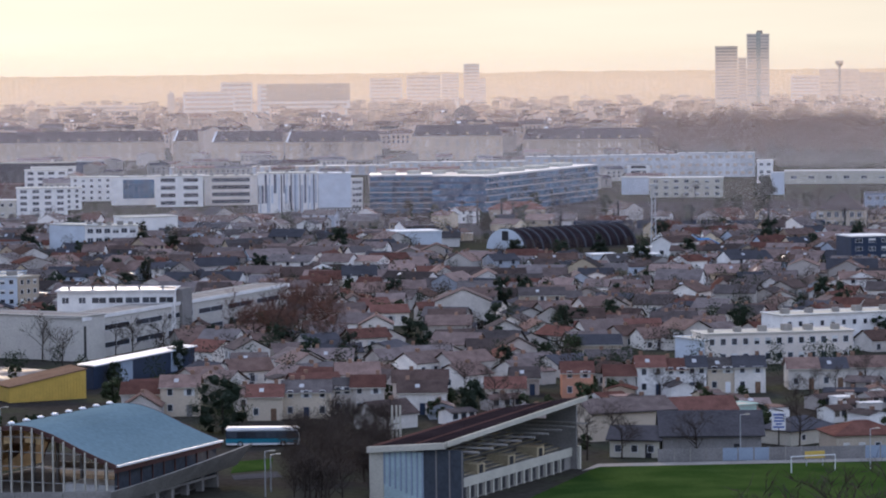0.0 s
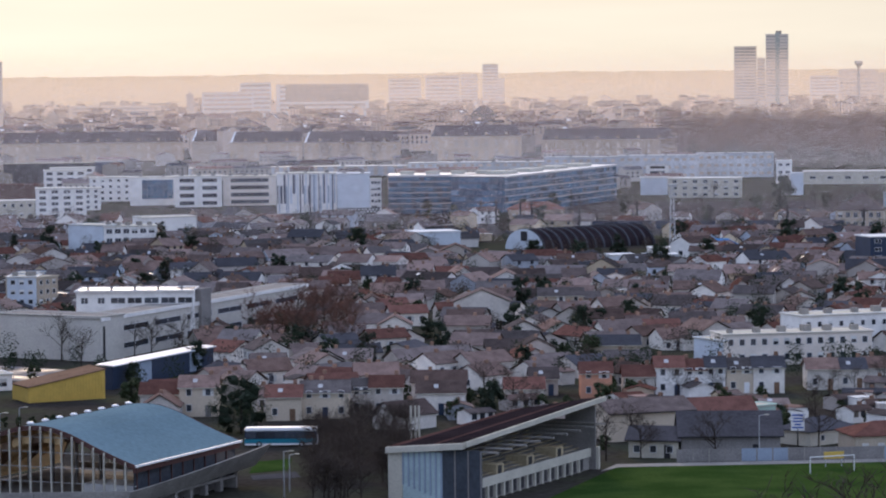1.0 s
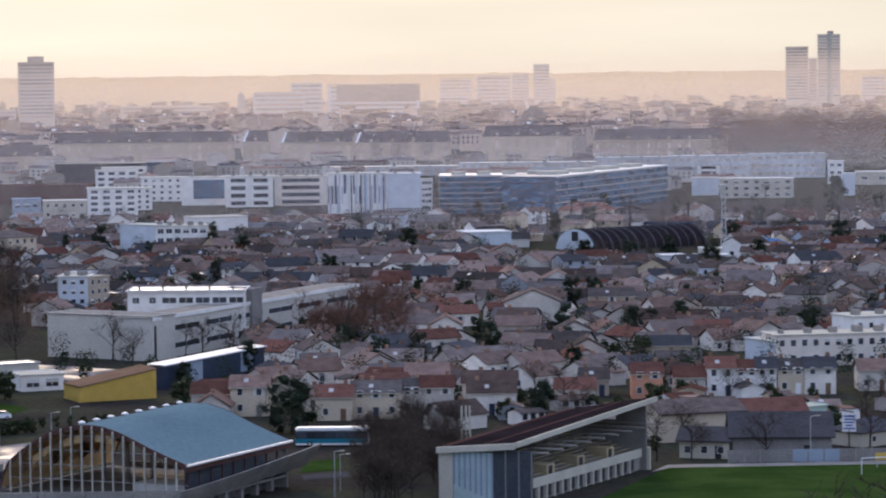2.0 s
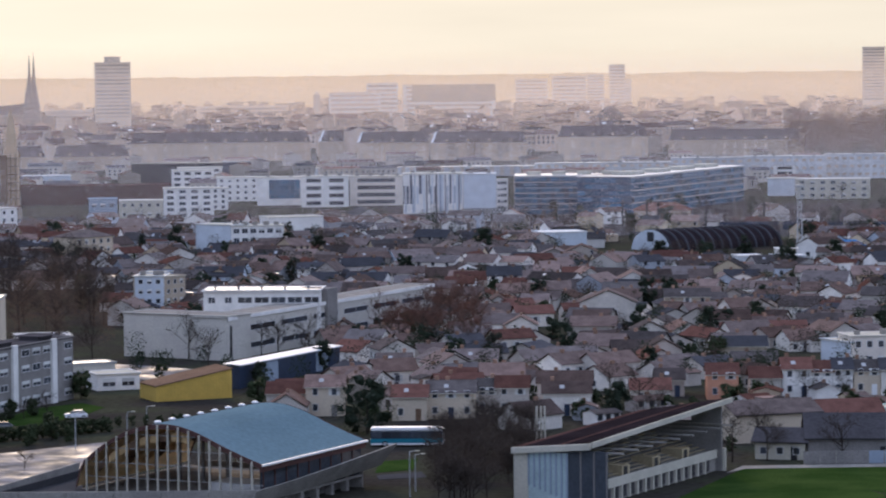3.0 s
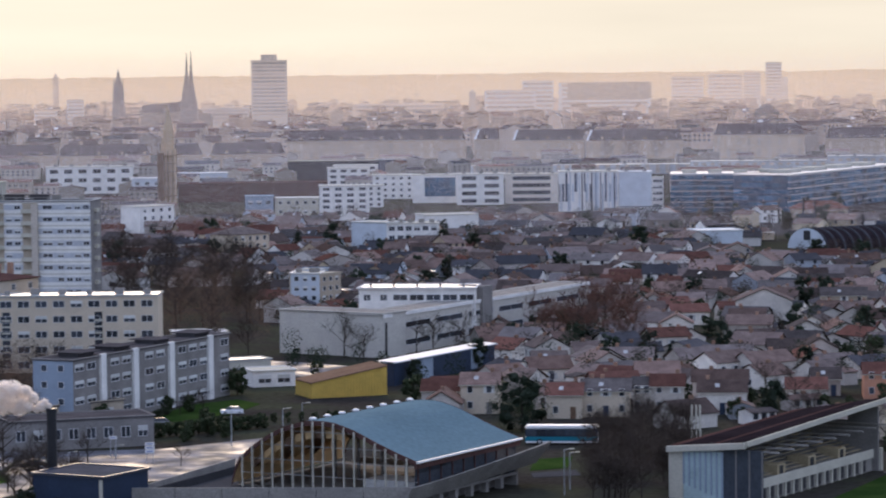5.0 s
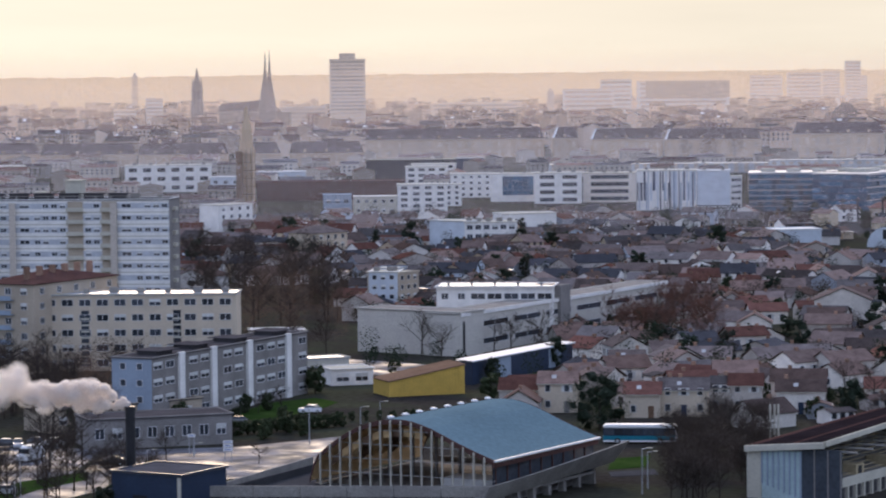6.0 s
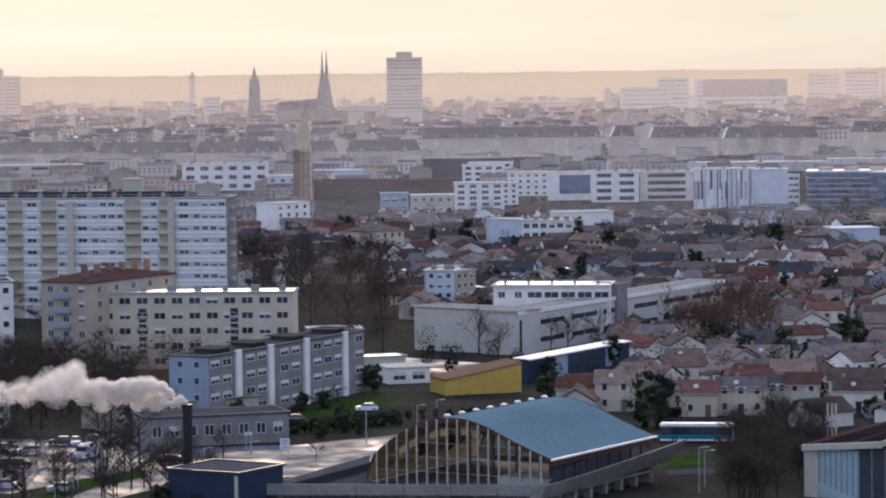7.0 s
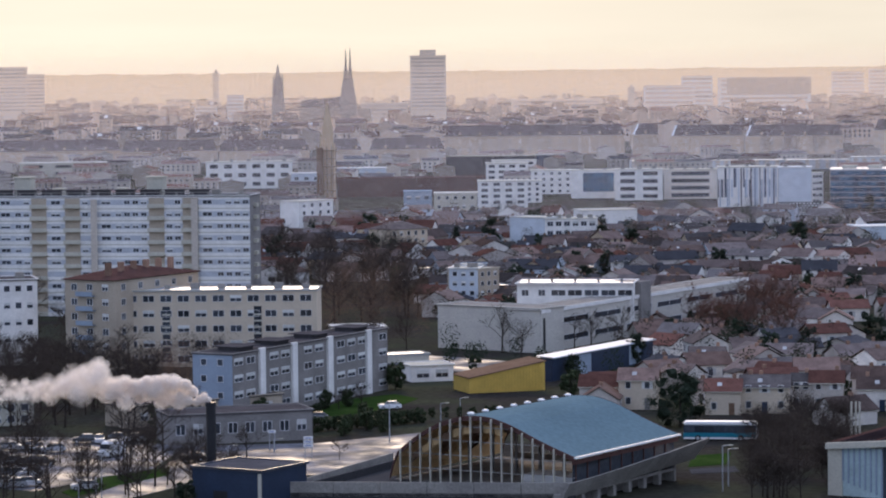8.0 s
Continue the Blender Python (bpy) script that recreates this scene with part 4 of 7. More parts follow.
# apartment blocks by the parking area
slab((-178.8, 778.3), (-106.0, 773.8), 29.8, 13, wall=WHITE, floors=10, cols=17, win=(1.8, 1.1), ends=2, top=12, label="long white ten-storey apartment slab with balconies and rooftop huts", style="plain", name="apartment_slab")
CREAM_BLOCK = block((-115.4, 643.6), (-74.7, 644.5), 15.6, 11, wall=CREAM, roof=WET_ROOF, floors=5, cols=11, win=(2.4, 1.4), ends=0, top=7, edge=PALE_CONCRETE, label="cream five-storey apartment block with a wet flat roof")
BEIGE_BLOCK = block((-126.8, 642.8), (-115.5, 637.6), 18.3, 31, wall=BEIGE, roof=BROWN_RED, floors=6, cols=3, win=(1.5, 1.4), ends=5, pitch=2.2, label="beige apartment block under a low brown-red hipped roof")
block((-150.8, 645.0), (-134.2, 650.5), 17.7, 12, wall=WHITE, floors=5, cols=7, win=(1.3, 1.3), top=3, label="white apartment block among bare trees")
grey_block((-77.9, 543.5), (-55.7, 597.3), 11.6, 8, floors=4, cols=14, win=(2.2, 1.2))
block((-52.3, 610.4), (-44.3, 613.4), 3.0, 8, wall=WHITE, roof=PALE_CONCRETE, floors=1, cols=2, win=(2.6, 1.6), label="small white flat-roofed pavilion on a lawn", category="pavilion", name="pavilion")
boiler_house((-68.6, 437.5), (-58.0, 432.0), 5.6, 11)
chimney_stack((-67.4, 447.8), 13.7)
block((-83.4, 508.4), (-60.9, 517.3), 4.8, 10, wall=GREY, roof=DARK_ROOF, floors=1, cols=8, win=(1.6, 1.8), label="long low workshop with a dark overhanging roof", category="workshop", name="workshop")
block((-94.2, 532.4), (-70.5, 553.6), 3.7, 8, wall=BEIGE, roof=DARK_ROOF, floors=1, cols=6, win=(1.6, 1.4), label="low annex with a rusty dark roof", category="workshop", name="workshop")
stairwell(CREAM_BLOCK, 9.5, 13.5)
stairwell(CREAM_BLOCK, 28.5, 13.5)
balconies(BEIGE_BLOCK, 3.4, 7.6, 6, 3.0)
for k in range(6):
    part("chimney", boxes((7.6, 8.6, 3.5 + k * 4.6, 4.6 + k * 4.6, 19.0, 21.6)), BRICK, BEIGE_BLOCK, "pale brick chimney")

# school and sheds
school_wing((-29.6, 670.8), (16.3, 768.1), 9.0, 8)
block((-52.8, 685.5), (-29.8, 670.8), 9.3, 9, wall=SCHOOL, roof=CONCRETE, floors=0, cols=0, label="blank pale school hall wall", category="school", name="school_building")
school_top((-36.8, 711.8), (-10.4, 709.8), 12.0, 12)
yellow_shed((-39.6, 589.0), (-25.6, 595.0), 2.8, 9)
blue_shed((-24.9, 611.0), (-5.6, 651.3), 4.4, 3)

# sports hall and grandstand
sports_hall((-39.5, 451.4), (-14.7, 438.4), 6.65, 30)
grandstand((33.9, 442.7), (54.2, 478.2), 9.3, 14.8)

# foreground house rows
town_house((-18.1, 565.0), (-9.5, 564.5), 3.6, 8, wall=WALL, roof=TILE_RED)
town_house((-11.0, 561.1), (-4.2, 560.7), 5.1, 8, wall=CREAM, roof=TILE)
town_house((4.3, 552.3), (10.5, 551.9), 4.0, 8, wall=CREAM, roof=TILE_RED)
town_house((10.5, 554.0), (19.0, 553.5), 4.5, 8, wall=CREAM, roof=TILE)
town_house((19.7, 558.9), (22.9, 558.7), 4.3, 8, wall=WALL, roof=TILE)
town_house((22.9, 558.4), (28.7, 558.0), 4.8, 8, wall=WALL, roof=TILE_RED)
town_house((31.2, 557.0), (39.7, 556.5), 3.8, 8, wall=WALL, roof=TILE)
town_house((48.2, 573.1), (55.4, 572.6), 2.6, 8, wall=WALL, roof=TILE_RED)
town_house((54.1, 587.1), (59.4, 586.8), 3.0, 8, wall=WALL, roof=TILE)
town_house((63.0, 580.6), (68.8, 580.2), 4.5, 8, wall=PINK, roof=TILE_RED)
town_house((71.2, 582.2), (77.0, 581.8), 3.6, 8, wall=WALL, roof=TILE_RED)
town_house((77.4, 583.2), (82.7, 582.9), 5.1, 8, wall=WHITE, roof=TILE_RED)
town_house((82.9, 584.3), (87.0, 584.1), 4.4, 8, wall=WHITE, roof=TILE_RED)
town_house((87.1, 584.7), (90.7, 584.4), 4.8, 8, wall=WHITE, roof=SLATE)
town_house((91.0, 585.0), (96.1, 584.7), 4.4, 8, wall=CREAM, roof=TILE)
town_house((96.0, 584.2), (101.8, 583.8), 4.7, 8, wall=WALL, roof=SLATE)
town_house((107.0, 588.6), (112.8, 588.2), 3.8, 8, wall=WALL, roof=TILE)
town_house((113.1, 589.6), (118.5, 589.3), 3.6, 8, wall=WALL, roof=SLATE)
town_house((118.8, 590.8), (126.3, 590.3), 3.7, 8, wall=WALL, roof=TILE)
town_house((1.9, 628.6), (8.7, 628.2), 2.8, 8, wall=WALL, roof=TILE)
town_house((17.3, 635.3), (26.4, 634.7), 2.8, 8, wall=WALL, roof=TILE)
town_house((36.7, 634.2), (46.4, 633.6), 3.2, 8, wall=WHITE, roof=TILE)
town_house((50.0, 735.0), (63.2, 734.1), 6.6, 8, wall=WALL, roof=TILE, side=True)
town_house((73.5, 772.5), (84.6, 771.7), 4.9, 8, wall=BEIGE, roof=TILE)
town_house((94.3, 928.3), (105.6, 927.6), 3.9, 8, wall=WHITE, roof=TILE)
town_house((62.2, 976.1), (71.8, 975.4), 4.4, 8, wall=WALL, roof=TILE, side=True)
town_house((-19.8, 904.4), (-7.4, 903.6), 4.4, 8, wall=WHITE, roof=SLATE)
town_house((54.7, 872.2), (63.3, 871.7), 4.2, 8, wall=BLUE_GREY, roof=TILE_RED)
town_house((105.6, 888.8), (115.3, 888.2), 3.2, 8, wall=BEIGE, roof=TILE)
town_house((74.8, 850.3), (87.1, 849.5), 3.1, 8, wall=WALL, roof=TILE)
town_house((24.9, 719.5), (34.6, 718.9), 3.0, 8, wall=WALL, roof=TILE)
town_house((72.1, 652.5), (83.3, 651.8), 3.3, 8, wall=BEIGE, roof=SLATE)

# white terraces on the edge of the estate
block((98.6, 637.8), (130.3, 642.1), 6.3, 9, wall=WARM_WHITE, roof=PALE_CONCRETE, floors=2, cols=13, win=(1.2, 1.4), left=0, top=6, label="long white two-storey flats with small square windows")
block((94.1, 648.6), (98.6, 637.8), 5.0, 30, wall=LIGHT_BLUE, roof=PALE_CONCRETE, floors=0, cols=0, label="pale blue gable end of white flats")
block((120.1, 667.4), (148.4, 676.0), 7.5, 10, wall=WHITE, roof=PALE_CONCRETE, floors=2, cols=11, win=(1.0, 1.2), top=5, label="white two-storey flats with dormers")

# beside the pitch
gabled((69.0, 490.0), (84.5, 488.6), 3.3, 11, 3.4, GREY, DARK_ROOF, "long changing-room building under a broad dark gabled roof", "clubhouse", 0)
gabled((60.9, 492.0), (68.4, 489.6), 2.7, 7, 1.9, PALE_CONCRETE, DARK_ROOF, "low clubhouse with pale walls and dark roof", "clubhouse", 3)
gabled((60.4, 512.0), (74.6, 516.5), 4.6, 9, 1.9, CREAM, TILE, "blank cream rendered barn wall", "barn", 0)
gabled((76.0, 520.0), (86.0, 521.5), 3.4, 8, 2.4, CREAM, TILE_RED, "cream house with a red tiled roof behind the changing rooms", "house", 2)
block((86.4, 526.2), (90.7, 528.9), 3.8, 4, wall=MINT, roof=PALE_CONCRETE, floors=0, cols=0, label="pale green rendered garage", category="garage", name="garage")
block((95.6, 484.6), (106.6, 485.8), 3.5, 9, wall=BEIGE, roof=TILE_RED, pitch=1.8, floors=1, cols=4, win=(1.0, 1.1), label="low house with red tiled roof beside the pitch", category="house", name="house")
block((91.6, 501.4), (100.2, 507.8), 2.3, 7, wall=PALE_CONCRETE, roof=SLATE, pitch=1.8, floors=1, cols=2, win=(1.0, 1.0), label="low shed with a pale eaves board", category="shed", name="shed")

# half-round hall and railway side
arched_hall((90.1, 1061.4), (101.2, 1045.5), 6.7, 0)
block((59.1, 1052.5), (74.3, 1055.4), 6.3, 14, wall=LIGHT_BLUE, roof=WHITE, floors=0, cols=0, label="white and pale blue sheet-metal warehouse", category="warehouse", name="warehouse")
block((147.9, 1024.4), (164.2, 1026.8), 2.0, 6, wall=BLUE, roof=BLUE, floors=0, cols=0, pitch=2.2, label="bright blue twin-gabled shed", category="shed", name="shed")
block((187.3, 925.4), (200.3, 927.8), 9.8, 12, wall=NAVY, roof=WHITE, floors=4, cols=3, win=(2.2, 1.2), edge=WHITE, label="dark navy block with white frames")
block((221.2, 1157.7), (238.3, 1153.1), 6.9, 16, wall=BEIGE, roof=TILE, floors=2, cols=6, pitch=6.0, win=(1.6, 2.0), label="old stone hall with a steep tiled gable", category="hall", name="hall")
block((106.9, 1250.5), (129.3, 1248.4), 4.3, 12, wall=BEIGE, roof=TILE_RED, pitch=3.0, floors=1, cols=5, label="low railway building with a red roof", category="building", name="railway_building")
block((192.4, 1063.1), (205.2, 1066.8), 3.5, 10, wall=TEAL, roof=TEAL, floors=0, cols=0, label="teal sheet-metal shed by the tracks", category="shed", name="shed")
block((134.1, 1021.4), (146.8, 1021.5), 1.7, 8, wall=WHITE, roof=WHITE, floors=0, cols=0, label="low white flat-roofed depot", category="depot", name="depot")
block((114.3, 964.0), (122.1, 964.9), 3.1, 8, wall=LIGHT_BLUE, roof=WHITE, floors=0, cols=0, label="pale blue garage block with white roof", category="garage", name="garage")
block((123.8, 950.7), (133.5, 951.2), 3.8, 8, wall=LIGHT_BLUE, roof=WHITE, floors=0, cols=0, label="pale blue garage block with white roof", category="garage", name="garage")
block((18.7, 662.1), (27.1, 663.2), 1.4, 8, wall=WALL, roof=WET_ROOF, floors=0, cols=0, label="low garage with bright wet roof", category="garage", name="garage")
block((45.2, 683.9), (57.9, 687.1), 2.0, 8, wall=BEIGE, roof=DARK_ROOF, floors=0, cols=0, label="long dark low garage row", category="garage", name="garage")
block((-78.6, 708.5), (-66.5, 710.8), 2.3, 10, wall=PALE_CONCRETE, roof=WHITE, floors=0, cols=0, label="low gymnasium with a white roof", category="gymnasium", name="gymnasium")
block((-63.5, 647.7), (-52.2, 653.4), 1.5, 6, wall=PALE_CONCRETE, roof=WET_ROOF, floors=0, cols=0, label="low covered walkway with wet roof", category="shelter", name="shelter")
block((-128.8, 533.1), (-112.3, 539.6), 4.1, 10, wall=PALE_CONCRETE, roof=PALE_CONCRETE, floors=2, cols=7, win=(1.4, 1.3), label="pale building half hidden by bare trees")

# business quarter
block((-69.7, 1486.2), (-50.0, 1487.0), 11.1, 14, wall=WHITE, roof=PALE_CONCRETE, floors=4, cols=5, win=(1.4, 1.3), label="white office block with small square windows")
panel_block((-49.1, 1437.3), (-28.9, 1437.9), 12.6, 16)
block((-28.4, 1413.7), (-7.3, 1414.0), 13.6, 16, wall=WHITE, roof=PALE_CONCRETE, floors=4, cols=2, win=(6.5, 1.7), style="bare", label="white office block with dark ribbon windows", top=3)
block((-6.8, 1424.6), (17.1, 1424.5), 13.0, 16, wall=WARM_WHITE, roof=PALE_CONCRETE, floors=4, cols=1, win=(17.0, 1.7), style="bare", label="pale office block with long ribbon windows", top=4)
striped_block((16.3, 1340.4), (41.7, 1339.8), 16.8, 18)
GABLE = block((39.7, 1269.3), (52.9, 1268.8), 18.9, 14, wall=LIGHT_BLUE, roof=WHITE, floors=0, cols=0, label="blank pale blue office gable over a lattice base", top=2)
part("lattice_base", boxes((0, 17.0, -0.3, -0.05, 0.5, 5.2)), DARK, GABLE, "dark base behind a white lattice")
for i in range(5):
    for j in range(12):
        part("lattice_tile", boxes((j * 1.4 + (i % 2) * 0.7, j * 1.4 + (i % 2) * 0.7 + 0.75, -0.4, -0.3, 0.7 + i * 0.9, 1.25 + i * 0.9)), PAINT, GABLE)
block((56.8, 1360.4), (61.7, 1360.2), 13.2, 10, wall=WHITE, roof=PALE_CONCRETE, floors=5, cols=3, win=(1.2, 1.3), label="narrow white five-storey office block")
glass_block((63.0, 1321.7), (111.5, 1318.5), 15.9, 28, floors=7, cols=26)
glass_block((110.0, 1298.0), (172.3, 1429.6), 15.9, 24, floors=6, cols=40)
block((-97.6, 1647.5), (-74.3, 1648.7), 10.9, 14, wall=WHITE, roof=PALE_CONCRETE, floors=4, cols=4, win=(3.0, 1.4), style="bare", label="white stepped office block")
block((-84.2, 1318.5), (-63.2, 1319.6), 12.5, 14, wall=WHITE, roof=PALE_CONCRETE, floors=5, cols=4, win=(2.8, 1.4), label="white stepped apartment building")
block((-71.9, 1398.4), (-60.7, 1398.9), 9.5, 12, wall=WHITE, roof=PALE_CONCRETE, floors=4, cols=3, win=(1.4, 1.4), label="white stepped apartment building")
block((-57.4, 1067.9), (-45.3, 1058.5), 9.7, 10, wall=LIGHT_BLUE, roof=PALE_CONCRETE, floors=0, cols=0, label="pale blue gable end of a white block")
block((-45.1, 1058.5), (-27.4, 1060.6), 9.3, 12, wall=WHITE, roof=PALE_CONCRETE, floors=3, cols=6, win=(2.0, 1.6), top=5, label="white three-storey block with long balconies")
block((-35.2, 1150.0), (-15.4, 1156.3), 7.8, 12, wall=WHITE, roof=PALE_CONCRETE, floors=0, cols=0, label="plain white rendered warehouse wall")
block((-59.8, 837.1), (-53.5, 835.8), 8.2, 9, wall=BLUE_GREY, roof=PALE_CONCRETE, floors=4, cols=4, win=(1.2, 1.2), label="blue-grey four-storey apartment block")
block((-58.5, 797.7), (-51.1, 797.2), 9.8, 10, wall=LIGHT_BLUE, roof=PALE_CONCRETE, floors=4, cols=3, win=(1.2, 1.2), label="pale blue apartment block among trees", top=2)
block((-51.0, 797.2), (-46.1, 804.3), 9.6, 10, wall=BEIGE, roof=PALE_CONCRETE, floors=4, cols=3, win=(1.2, 1.2), label="beige apartment block among trees", top=1)
block((-111.3, 1271.8), (-99.9, 1272.8), 10.3, 12, wall=BLUE_GREY, roof=BLUE_GREY, floors=2, cols=3, win=(2.0, 1.6), label="blue-grey workshop with a stepped roof")
block((-102.7, 1318.7), (-84.5, 1320.0), 7.6, 12, wall=PALE_CONCRETE, roof=WHITE, floors=2, cols=5, win=(1.4, 1.4), label="pale low flat-roofed factory")
block((-140.6, 1161.4), (-129.5, 1175.6), 11.3, 10, wall=WHITE, roof=PALE_CONCRETE, floors=4, cols=4, win=(1.4, 1.4), label="white and blue apartment block")
block((-129.2, 1023.2), (-120.9, 1028.4), 4.1, 9, wall=WHITE, roof=TILE, floors=1, cols=3, pitch=2.2, label="long white house with a dark roof", category="house", name="house")
block((-121.2, 1034.6), (-107.1, 1048.7), 4.1, 9, wall=WHITE, roof=SLATE, floors=1, cols=4, pitch=2.2, label="long white house with a dark roof", category="house", name="house")
block((-94.5, 1025.7), (-83.0, 1036.7), 7.8, 11, wall=CREAM, roof=TILE, floors=3, cols=5, win=(1.2, 1.5), pitch=2.2, label="large cream three-storey town house")
block((-238.5, 1580.4), (-195.2, 1586.4), 13.4, 16, wall=WHITE, roof=PALE_CONCRETE, floors=3, cols=6, win=(4.0, 2.0), style="bare", top=5, label="large white hospital wing with dark windows")
block((-373.1, 1765.7), (-324.6, 1775.3), 8.0, 16, wall=PALE_CONCRETE, roof=WHITE, floors=2, cols=3, win=(9.0, 1.6), style="bare", label="long pale flat-roofed depot")
block((-180.1, 1665.5), (-155.0, 1668.1), 6.9, 14, wall=LIGHT_BLUE, roof=WHITE, floors=1, cols=4, win=(4.0, 2.0), label="pale blue sheet-metal warehouse")
block((-185.8, 1502.9), (-171.0, 1504.6), 10.0, 12, wall=LIGHT_BLUE, roof=WHITE, floors=2, cols=3, win=(2.0, 1.6), label="pale blue two-storey office block")
block((-161.4, 1467.0), (-90.2, 1473.1), 8.5, 20, wall=BROWN_RED, roof=BROWN_RED, floors=0, cols=0, label="long low brown-red railway shed")
block((-128.1, 1736.4), (-78.3, 1739.4), 10.6, 20, wall=DARK_ROOF, roof=PALE_CONCRETE, floors=0, cols=0, label="long dark exhibition hall")
block((-97.2, 1587.9), (-75.8, 1589.0), 11.4, 14, wall=WHITE, roof=PALE_CONCRETE, floors=4, cols=4, win=(3.0, 1.4), style="bare", label="white office block with ribbon windows")
block((-86.2, 1879.5), (-67.9, 1880.2), 7.0, 14, wall=NAVY, roof=WHITE, floors=0, cols=0, label="dark blue flat-roofed office block")

# long white apartment rows near the river
block((-28.1, 1791.1), (29.4, 1791.1), 5.4, 14, wall=RIVERSIDE, roof=WET_ROOF, floors=3, cols=12, win=(2.2, 1.4), style="stone", label="long white riverside apartment row", top=4)
block((29.5, 1798.1), (110.0, 1795.0), 5.2, 14, wall=RIVERSIDE, roof=WET_ROOF, floors=3, cols=14, win=(2.2, 1.4), style="stone", label="long white riverside apartment row", top=4)
block((93.0, 1720.8), (167.0, 1715.2), 9.0, 14, wall=RIVERSIDE, roof=WET_ROOF, floors=3, cols=16, win=(2.2, 1.4), style="stone", label="long white riverside apartment row", top=4)
block((165.0, 1695.1), (204.4, 1690.8), 11.9, 14, wall=RIVERSIDE, roof=WET_ROOF, floors=3, cols=9, win=(2.2, 1.4), style="stone", label="long white riverside apartment row", top=4)
block((203.3, 1681.5), (245.3, 1675.9), 12.7, 14, wall=RIVERSIDE, roof=WET_ROOF, floors=3, cols=10, win=(2.2, 1.4), style="stone", label="long white riverside apartment row", top=4)
block((248.8, 1700.0), (289.9, 1693.5), 12.9, 14, wall=RIVERSIDE, roof=WET_ROOF, floors=3, cols=10, win=(2.2, 1.4), style="stone", label="long white riverside apartment row", top=4)
block((189.9, 1481.8), (202.6, 1480.1), 8.0, 14, wall=LIGHT_BLUE, roof=PALE_CONCRETE, floors=0, cols=0, label="light blue sheet-clad shed")
block((198.5, 1446.5), (232.0, 1441.5), 8.9, 14, wall=PALE_CONCRETE, roof=WHITE, floors=3, cols=7, win=(2.0, 1.4), label="pale three-storey apartment row")
block((217.9, 1676.3), (229.9, 1674.7), 7.9, 14, wall=WHITE, roof=DARK_ROOF, floors=3, cols=1, win=(8.0, 1.4), style="bare", label="white block with dark bands")
block((274.8, 1598.6), (282.8, 1597.2), 11.6, 12, wall=WHITE, roof=WHITE, floors=3, cols=2, win=(2.0, 1.4), label="narrow white riverside block")
block((286.7, 1586.7), (356.9, 1572.4), 6.3, 20, wall=PALE_CONCRETE, roof=WET_ROOF, floors=1, cols=8, win=(3.0, 1.5), label="long pale quay warehouse")
block((257.6, 1460.0), (263.6, 1458.9), 10.1, 10, wall=LIGHT_BLUE, roof=WHITE, floors=0, cols=0, label="light blue tower-like shed")
block((252.9, 1223.5), (265.8, 1220.7), 9.8, 14, wall=BLUE_GREY, roof=SLATE, floors=3, cols=4, win=(1.6, 1.5), label="blue-grey slate-roofed office block")

# stone quay front
quay_front((-158.0, 2132.3), (-36.4, 2137.8), 12.1, 16)
quay_front((-30.5, 2092.8), (-13.3, 2093.0), 13.1, 16, True)
quay_front((-5.1, 2095.0), (42.8, 2094.5), 12.0, 16, True)
quay_front((43.8, 2087.5), (107.6, 2085.2), 11.6, 16, True)
quay_front((126.7, 2065.8), (185.9, 2061.3), 15.2, 16)
quay_front((201.3, 2086.1), (288.8, 2075.8), 11.6, 16)
quay_front((-460.6, 2013.9), (-362.4, 2033.9), 7.3, 16)
quay_front((-358.1, 2009.4), (-297.1, 2019.3), 6.9, 16)
quay_front((-295.4, 2015.3), (-237.7, 2023.0), 6.6, 16)
quay_front((-225.6, 1974.4), (-199.4, 1977.2), 7.8, 16)
quay_front((-194.4, 1977.1), (-147.2, 1981.2), 7.8, 16)

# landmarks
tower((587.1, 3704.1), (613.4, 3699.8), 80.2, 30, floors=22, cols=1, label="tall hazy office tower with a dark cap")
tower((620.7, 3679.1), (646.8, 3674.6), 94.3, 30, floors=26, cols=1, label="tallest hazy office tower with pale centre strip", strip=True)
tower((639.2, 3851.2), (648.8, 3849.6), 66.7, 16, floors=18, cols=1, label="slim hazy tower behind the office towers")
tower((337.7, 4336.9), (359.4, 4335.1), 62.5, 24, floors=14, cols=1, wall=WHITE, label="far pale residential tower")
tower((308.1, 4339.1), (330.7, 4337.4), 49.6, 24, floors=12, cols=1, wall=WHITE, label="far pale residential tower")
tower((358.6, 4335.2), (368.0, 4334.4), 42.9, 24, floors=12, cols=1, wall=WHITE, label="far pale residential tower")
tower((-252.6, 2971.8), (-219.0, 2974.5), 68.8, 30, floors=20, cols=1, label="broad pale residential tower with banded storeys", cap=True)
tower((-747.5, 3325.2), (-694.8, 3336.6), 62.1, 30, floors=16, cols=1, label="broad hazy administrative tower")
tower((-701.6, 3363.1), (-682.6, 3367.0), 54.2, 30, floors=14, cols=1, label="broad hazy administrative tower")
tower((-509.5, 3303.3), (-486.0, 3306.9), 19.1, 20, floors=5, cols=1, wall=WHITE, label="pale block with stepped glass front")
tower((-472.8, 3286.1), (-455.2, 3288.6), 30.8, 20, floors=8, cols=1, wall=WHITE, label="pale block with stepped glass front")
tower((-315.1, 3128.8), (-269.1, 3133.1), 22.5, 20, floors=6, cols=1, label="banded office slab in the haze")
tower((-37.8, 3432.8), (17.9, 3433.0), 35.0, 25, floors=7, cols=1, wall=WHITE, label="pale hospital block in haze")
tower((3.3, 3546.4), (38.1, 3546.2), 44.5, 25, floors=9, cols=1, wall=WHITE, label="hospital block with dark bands")
